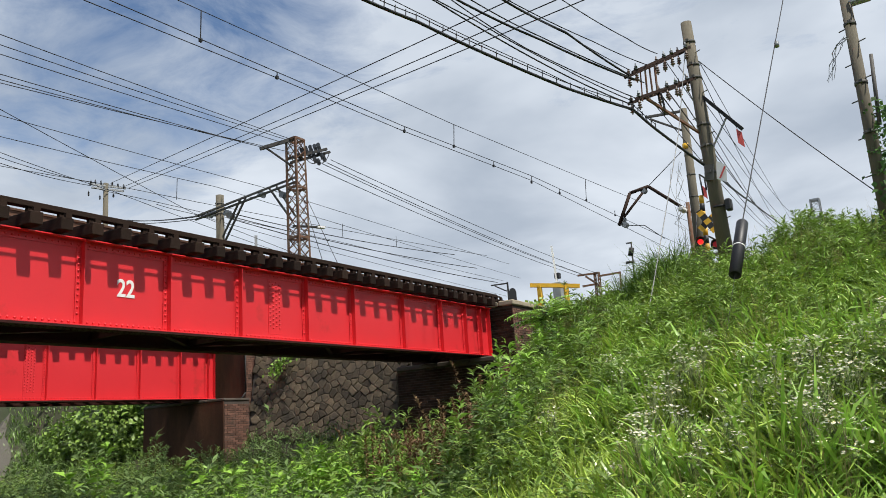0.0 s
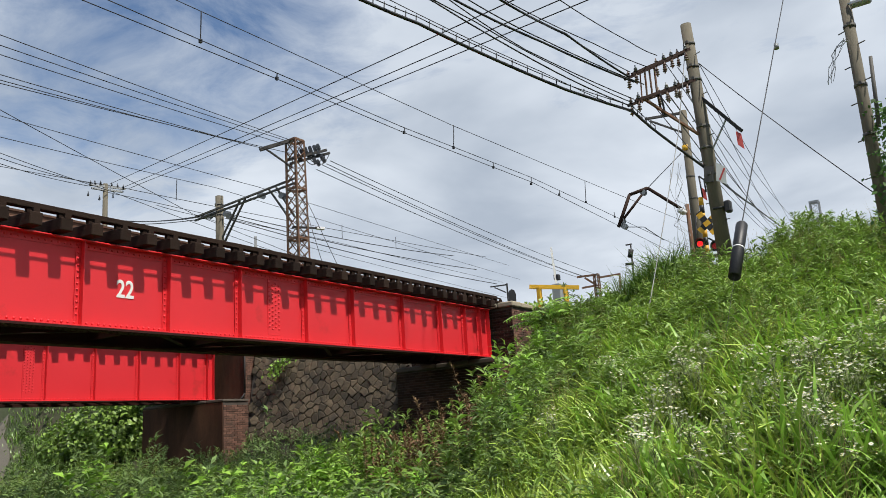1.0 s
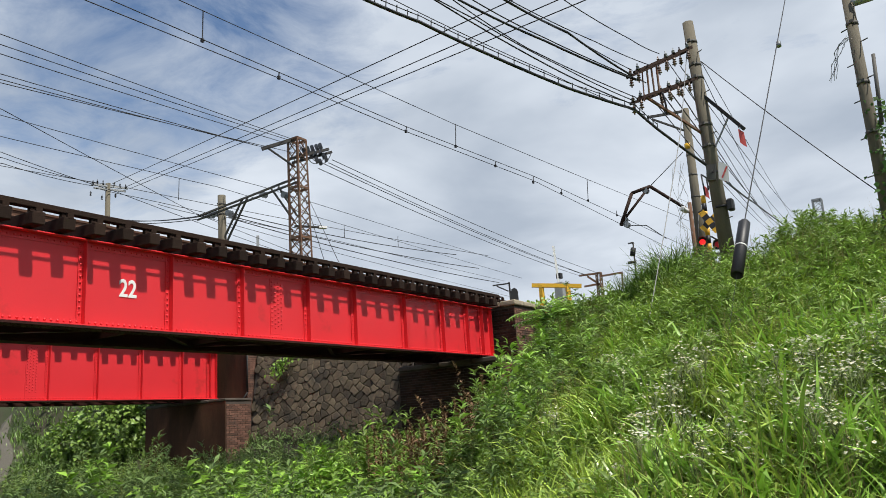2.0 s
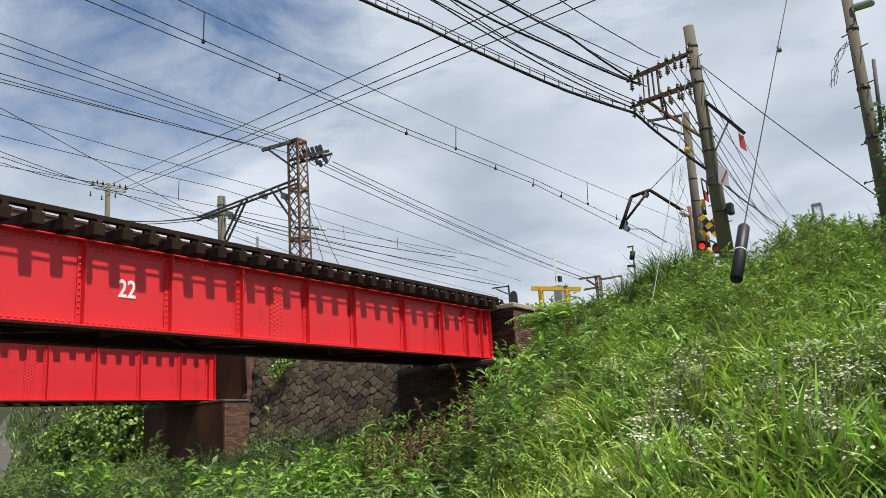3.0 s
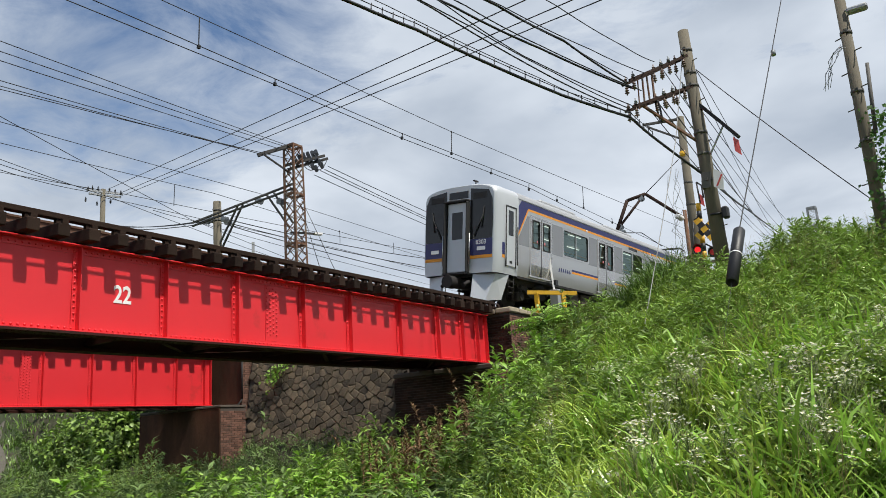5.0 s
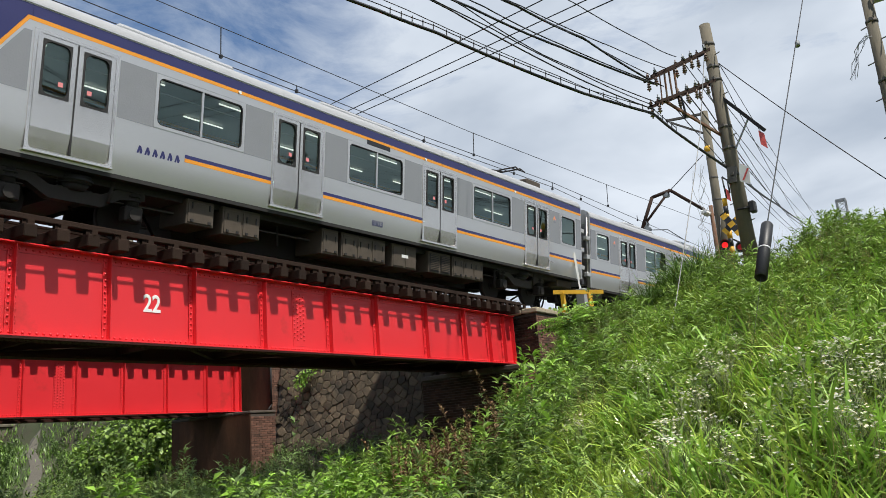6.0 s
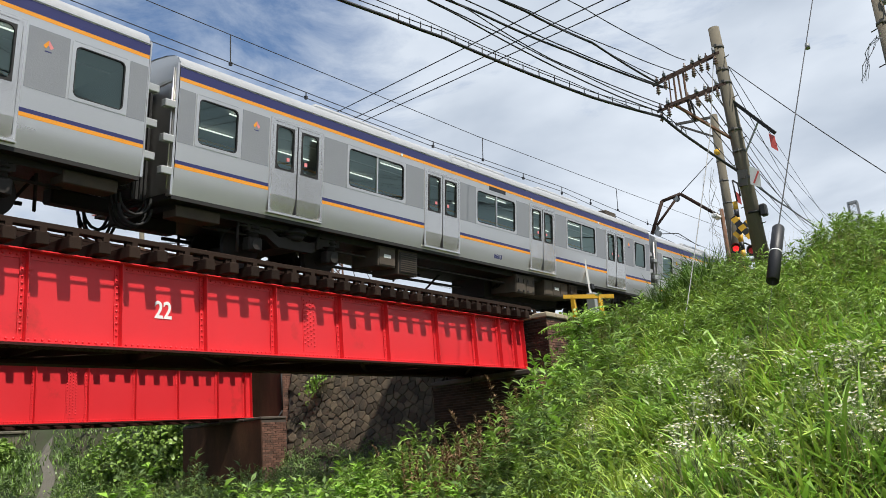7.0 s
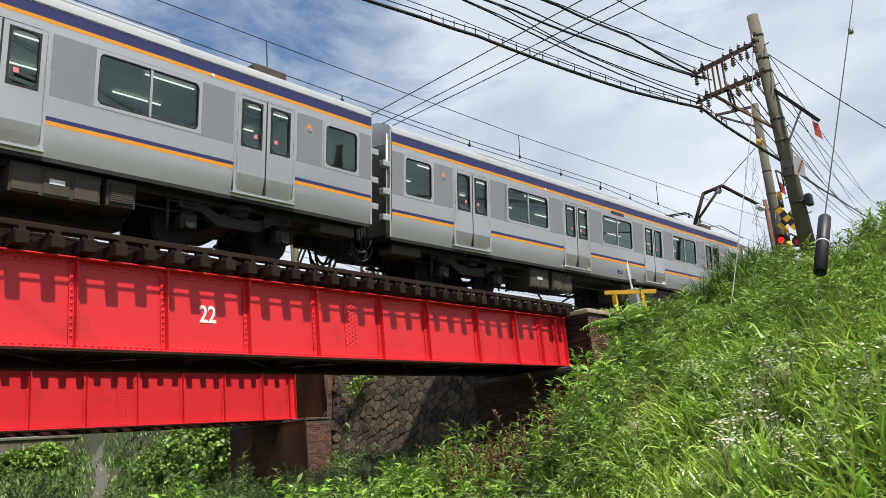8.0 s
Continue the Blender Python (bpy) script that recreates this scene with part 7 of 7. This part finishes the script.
    for nm, r, lift, mat, label in (("flower_petals", 0.0138, 0.0, PETAL, "small white fleabane flowers"), ("flower_centres", 0.0045, 0.003, POLLEN, "yellow centres of the white flowers")):
        v = np.empty((m, 8, 3))
        rad = r * rng.uniform(0.8, 1.25, m)
        for i in range(8):
            a = i * math.pi / 4
            q = rad * (1.0 if i % 2 == 0 else 0.82)
            v[:, i] = c + nrm * lift + u * (q * math.cos(a))[:, None] + w * (q * math.sin(a))[:, None]
        i = (np.arange(m) * 8)[:, None]
        stuff(nm, [(v.reshape(-1, 3), [i + np.arange(8)[None, :]])], mat, label, "flowers")
    s = np.empty((m, 4, 3))
    b0 = p[k] + np.stack([np.zeros(m), np.zeros(m), h[k] * np.where(np.arange(m) % per < 2, 0.0, rng.uniform(0.7, 0.85, m))], 1)
    for i, d in enumerate(((0.003, 0, 0), (-0.003, 0.002, 0), (0, -0.003, 0))):
        s[:, i] = b0 + np.array(d)
    s[:, 3] = c
    i = (np.arange(m) * 4)[:, None]
    stuff("flower_stems", [(s.reshape(-1, 3), [np.concatenate([i + np.array([[0, 1, 3]]), i + np.array([[1, 2, 3]]), i + np.array([[2, 0, 3]])])])], STALK, "thin stems of the white flowers", "flowers")


def shrub(seed, x, y, blobs, count, l0, l1, ratio, mat, label, name="shrub", cat="shrub"):
    """A shrub: stems from the ground, leaves over uneven clumps (dx, dy, dz, radius, flatness)."""
    rng = np.random.default_rng(seed)
    z = ground_z(x, y)
    ob = empty(name, (x, y, z), label, cat, "shrubs")
    bm = bmesh.new()
    for dx, dy, dz, r, fl in blobs:
        rod(bm, (rng.uniform(-0.1, 0.1), rng.uniform(-0.1, 0.1), -0.1), (dx, dy, dz), 0.03, 0.01, n=6)
        for k in range(6):
            v = rng.normal(0, 1, 3); v /= np.linalg.norm(v)
            rod(bm, (dx * 0.6, dy * 0.6, dz * 0.6), (dx + v[0] * r * 0.8, dy + v[1] * r * 0.8, dz + v[2] * r * fl * 0.8), 0.012, 0.004, n=5)
    part("branchwork", bm, BARK, ob)
    bases, axes, nors = [], [], []
    tot = sum(b[3] ** 2 for b in blobs)
    for dx, dy, dz, r, fl in blobs:
        m = int(count * r * r / tot)
        v = rng.normal(0, 1, (m, 3)); v /= np.linalg.norm(v, axis=1)[:, None]
        lump = np.array([1 + 0.45 * noise.noise((float(a[0]) * 2.2 + dx, float(a[1]) * 2.2 + dy, float(a[2]) * 2.2 + seed)) for a in v])
        rad = r * lump * rng.uniform(0.55, 1.0, m) ** 0.6
        q = v * rad[:, None] * np.array([1, 1, fl]) + np.array([dx, dy, dz])
        bases.append(q); axes.append(v + rng.normal(0, 0.6, (m, 3)) + np.array([0, 0, -0.15])); nors.append(v * 0.6 + np.array([0, 0, 0.8]) + rng.normal(0, 0.3, (m, 3)))
    b, a, nn = np.concatenate(bases), np.concatenate(axes), np.concatenate(nors)
    ok = b[:, 2] > 0.02
    b, a, nn = b[ok], a[ok], nn[ok]
    L = rng.uniform(l0, l1, len(b))
    v, f = leaves(b, a, nn, L, L * ratio, 0.12, 0.2)
    lv = new("foliage", mesh_np("foliage", v, f, mat))
    lv.parent = ob
    return ob


def fronds(seed, x, y, stems, label):
    """A young tree of heaven: a few stems with long feathered leaves."""
    rng = np.random.default_rng(seed)
    z = ground_z(x, y)
    ob = empty("sapling", (x, y, z), label, "sapling", "saplings")
    bm = bmesh.new()
    B, A, N_, Ls = [], [], [], []
    for k in range(stems):
        ht = rng.uniform(0.55, 1.0)
        top = np.array([rng.normal(0, 0.3), rng.normal(0, 0.3), ht])
        rod(bm, (0, 0, -0.1), top, 0.018, 0.009, n=6)
        for j in range(9):
            az = rng.uniform(0, 2 * math.pi)
            start = top * rng.uniform(0.6, 1.0)
            L = rng.uniform(0.7, 1.05)
            d = np.array([math.cos(az), math.sin(az), rng.uniform(0.2, 0.7)])
            last = None
            for i in range(13):
                t = i / 12
                p = start + d * L * t + np.array([0, 0, -0.42 * L * t * t])
                if last is not None:
                    rod(bm, last, p, 0.004, n=4, caps=False)
                    if i > 1:
                        tang = p - last
                        for s in (-1, 1):
                            sd = np.cross(tang, [0, 0, 1.0]); sd /= np.linalg.norm(sd) + 1e-9
                            B.append(p); A.append(sd * s + tang / np.linalg.norm(tang) * 0.35 + np.array([0, 0, -0.25])); N_.append((0, 0, 1.0)); Ls.append(rng.uniform(0.2, 0.3) * (1 - 0.4 * t))
                last = p
    part("branchwork", bm, STALK, ob)
    Ls = np.array(Ls)
    v, f = leaves(np.array(B), np.array(A), np.array(N_) + rng.normal(0, 0.15, (len(B), 3)), Ls, Ls * 0.36, 0.1, 0.15)
    lv = new("foliage", mesh_np("foliage", v, f, LEAF_BRIGHT))
    lv.parent = ob


build_plants()
# shrubs under and beyond the bridges
shrub(51, -0.4, 17.6, ((0, 0, 1.6, 1.6, 0.9), (1.9, 1.0, 1.9, 1.6, 0.9), (-1.3, 0.8, 1.0, 1.0, 0.9), (3.0, 1.2, 1.7, 1.4, 1.0), (1.0, -0.8, 0.9, 1.1, 0.9)), 9000, 0.12, 0.26, 0.75, LEAF, "large green kudzu-covered shrub under the bridge")
shrub(52, -4.6, 23.0, ((0, 0, 0.5, 0.75, 0.8), (-0.8, 0.4, 0.4, 0.6, 0.8), (0.6, 0.2, 0.5, 0.6, 0.9)), 2600, 0.14, 0.26, 0.7, LEAF, "rounded green shrub beside the path")
shrub(53, 1.2, 15.2, ((0, 0, 2.0, 1.7, 1.0), (0.6, -0.4, 1.0, 1.2, 0.9)), 4500, 0.14, 0.28, 0.75, LEAF, "broad-leaved shrub beside the brick abutment")
shrub(54, -9.2, 13.0, ((0, 0, 0.7, 0.9, 0.9), (0.9, 0.3, 0.6, 0.7, 0.9)), 2600, 0.08, 0.16, 0.3, LEAF_GREY, "low grey green willow shrub on the flat")
shrub(55, -8.6, 1.8, ((0, 0, 0.65, 0.75, 1.0), (0.8, -0.2, 0.7, 0.7, 1.0), (-0.7, 0.4, 0.5, 0.6, 0.9)), 5200, 0.05, 0.10, 0.32, LEAF_GREY, "grey green willow shrub at the bridge foot")
shrub(56, -3.6, 3.2, ((0, 0, 0.9, 0.9, 1.0), (1.0, 0.2, 1.1, 0.9, 1.0), (-0.9, -0.2, 0.7, 0.7, 1.0)), 6000, 0.06, 0.12, 0.3, LEAF_GREY, "grey green willow shrub before the stone wall")
shrub(57, -1.9, 7.4, ((0, 0, 0.9, 0.9, 1.0), (0.7, 0.9, 0.8, 0.8, 1.0), (0.2, -1.2, 1.0, 0.9, 1.0)), 5200, 0.07, 0.13, 0.32, LEAF_GREY, "grey green willow shrub before the stone wall")
shrub(58, -10.3, -2.0, ((0, 0, 0.5, 0.6, 0.9), (0.7, -0.3, 0.55, 0.6, 0.9)), 2600, 0.09, 0.17, 0.55, LEAF_BRIGHT, "fresh green broad-leaved shrub at the slope foot")
shrub(59, -6.6, -1.4, ((0, 0, 0.6, 0.65, 1.0), (0.7, 0.4, 0.7, 0.7, 1.0)), 3000, 0.09, 0.16, 0.5, LEAF_BRIGHT, "fresh green broad-leaved shrub at the slope foot")
fronds(61, -2.7, -2.75, 4, "young tree of heaven with feathered leaves beside the abutment")
fronds(63, -2.3, -3.5, 4, "young tree of heaven with feathered leaves beside the abutment")
# creeper leaves over the wing wall, on the stone wall and up the concrete pole
rng = np.random.default_rng(70)


def creeper(spots, nrm, l0, l1, mat, label):
    b = np.array(spots)
    m = len(b)
    a = np.array(nrm) * 0.5 + rng.normal(0, 0.5, (m, 3)) + np.array([0, 0, -0.6])
    L = rng.uniform(l0, l1, m)
    v, f = leaves(b, a, np.array(nrm) + rng.normal(0, 0.3, (m, 3)), L, L * 0.8, 0.08, 0.1)
    tagged(new("creeper", mesh_np("creeper", v, f, mat)), label, "creeper", kind="stuff")


sp = []
for k in range(240):
    t = rng.uniform(0, 1)
    s = 1.1 + 1.0 * t + rng.normal(0, 0.12)
    z = -1.25 + 1.0 * t + rng.normal(0, 0.16)
    sp.append((-0.35 + 0.7 * s / 6.4 - 0.26 + 0.16 * z - rng.uniform(0.02, 0.12), 9.3 - s, z))
creeper(sp, (-1, 0, 0.2), 0.07, 0.14, LEAF_BRIGHT, "bright ivy creeping over the stone wall")
sp = [(rng.uniform(1.3, 3.2), -0.86 - abs(rng.normal(0, 0.12)), rng.uniform(-1.6, 0.12)) for k in range(400)]
sp += [(rng.uniform(1.4, 3.6), rng.uniform(-1.6, -0.3), rng.uniform(0.05, 0.3)) for k in range(500)]
creeper(sp, (0, -0.6, 0.6), 0.08, 0.16, LEAF, "green creeper over the brick abutment")
bd = (Vector(B_TOP) - B_BASE).normalized()
sp = []
for k in range(700):
    hgt = rng.uniform(0.8, 3.0)
    a = rng.uniform(0, 2 * math.pi)
    rr = 0.19 + abs(rng.normal(0, 0.13)) * (1.2 - hgt / 4.2)
    q = B_BASE + bd * hgt + Vector((math.cos(a) * rr, math.sin(a) * rr - 0.26, 0))
    sp.append(tuple(q))
creeper(sp, (-0.7, 0.2, 0.4), 0.06, 0.13, LEAF_DARK, "dark ivy round the concrete pole")
# path and far wall
bm = bmesh.new()
last = None
for i in range(11):
    y = 16.5 + i * 1.1
    x = -9.0 + 0.516 * (y - 9.5) + 0.15 * math.sin(y * 0.7)
    cur = [bm.verts.new((x - 0.24, y, ground_z(x - 0.24, y) + 0.04)), bm.verts.new((x + 0.24, y, ground_z(x + 0.24, y) + 0.04))]
    if last:
        bm.faces.new((last[0], last[1], cur[1], cur[0]))
    last = cur
tagged(obj("path", bm, material("trodden gravel", (0.10, 0.09, 0.07), 0.95, vary=0.3, scale=3, fine=60, bump=0.5)), "narrow trodden gravel path between the weeds", "path", kind="structure")
fw = empty("river_wall", (0, 0, 0), "long grey concrete river wall in the distance", "wall", kind="structure")
for i in range(14):
    part("wall_panel", boxed(-20 + i * 3.0, -17.03 + i * 3.0, 31, 31.4, -4.5, -0.95, bevel=0.03), CONCRETE, fw)
part("wall_cap", boxed(-20.1, 22.1, 30.9, 31.5, -0.93, -0.78, bevel=0.03), CONCRETE, fw)
def motions():
    for k, c in enumerate(cars):
        walk(c, [(i * 0.5, track_pose(S7 - SPEED * (i * 0.5 - 7.0) + k * PITCH)) for i in range(17)])


motions()
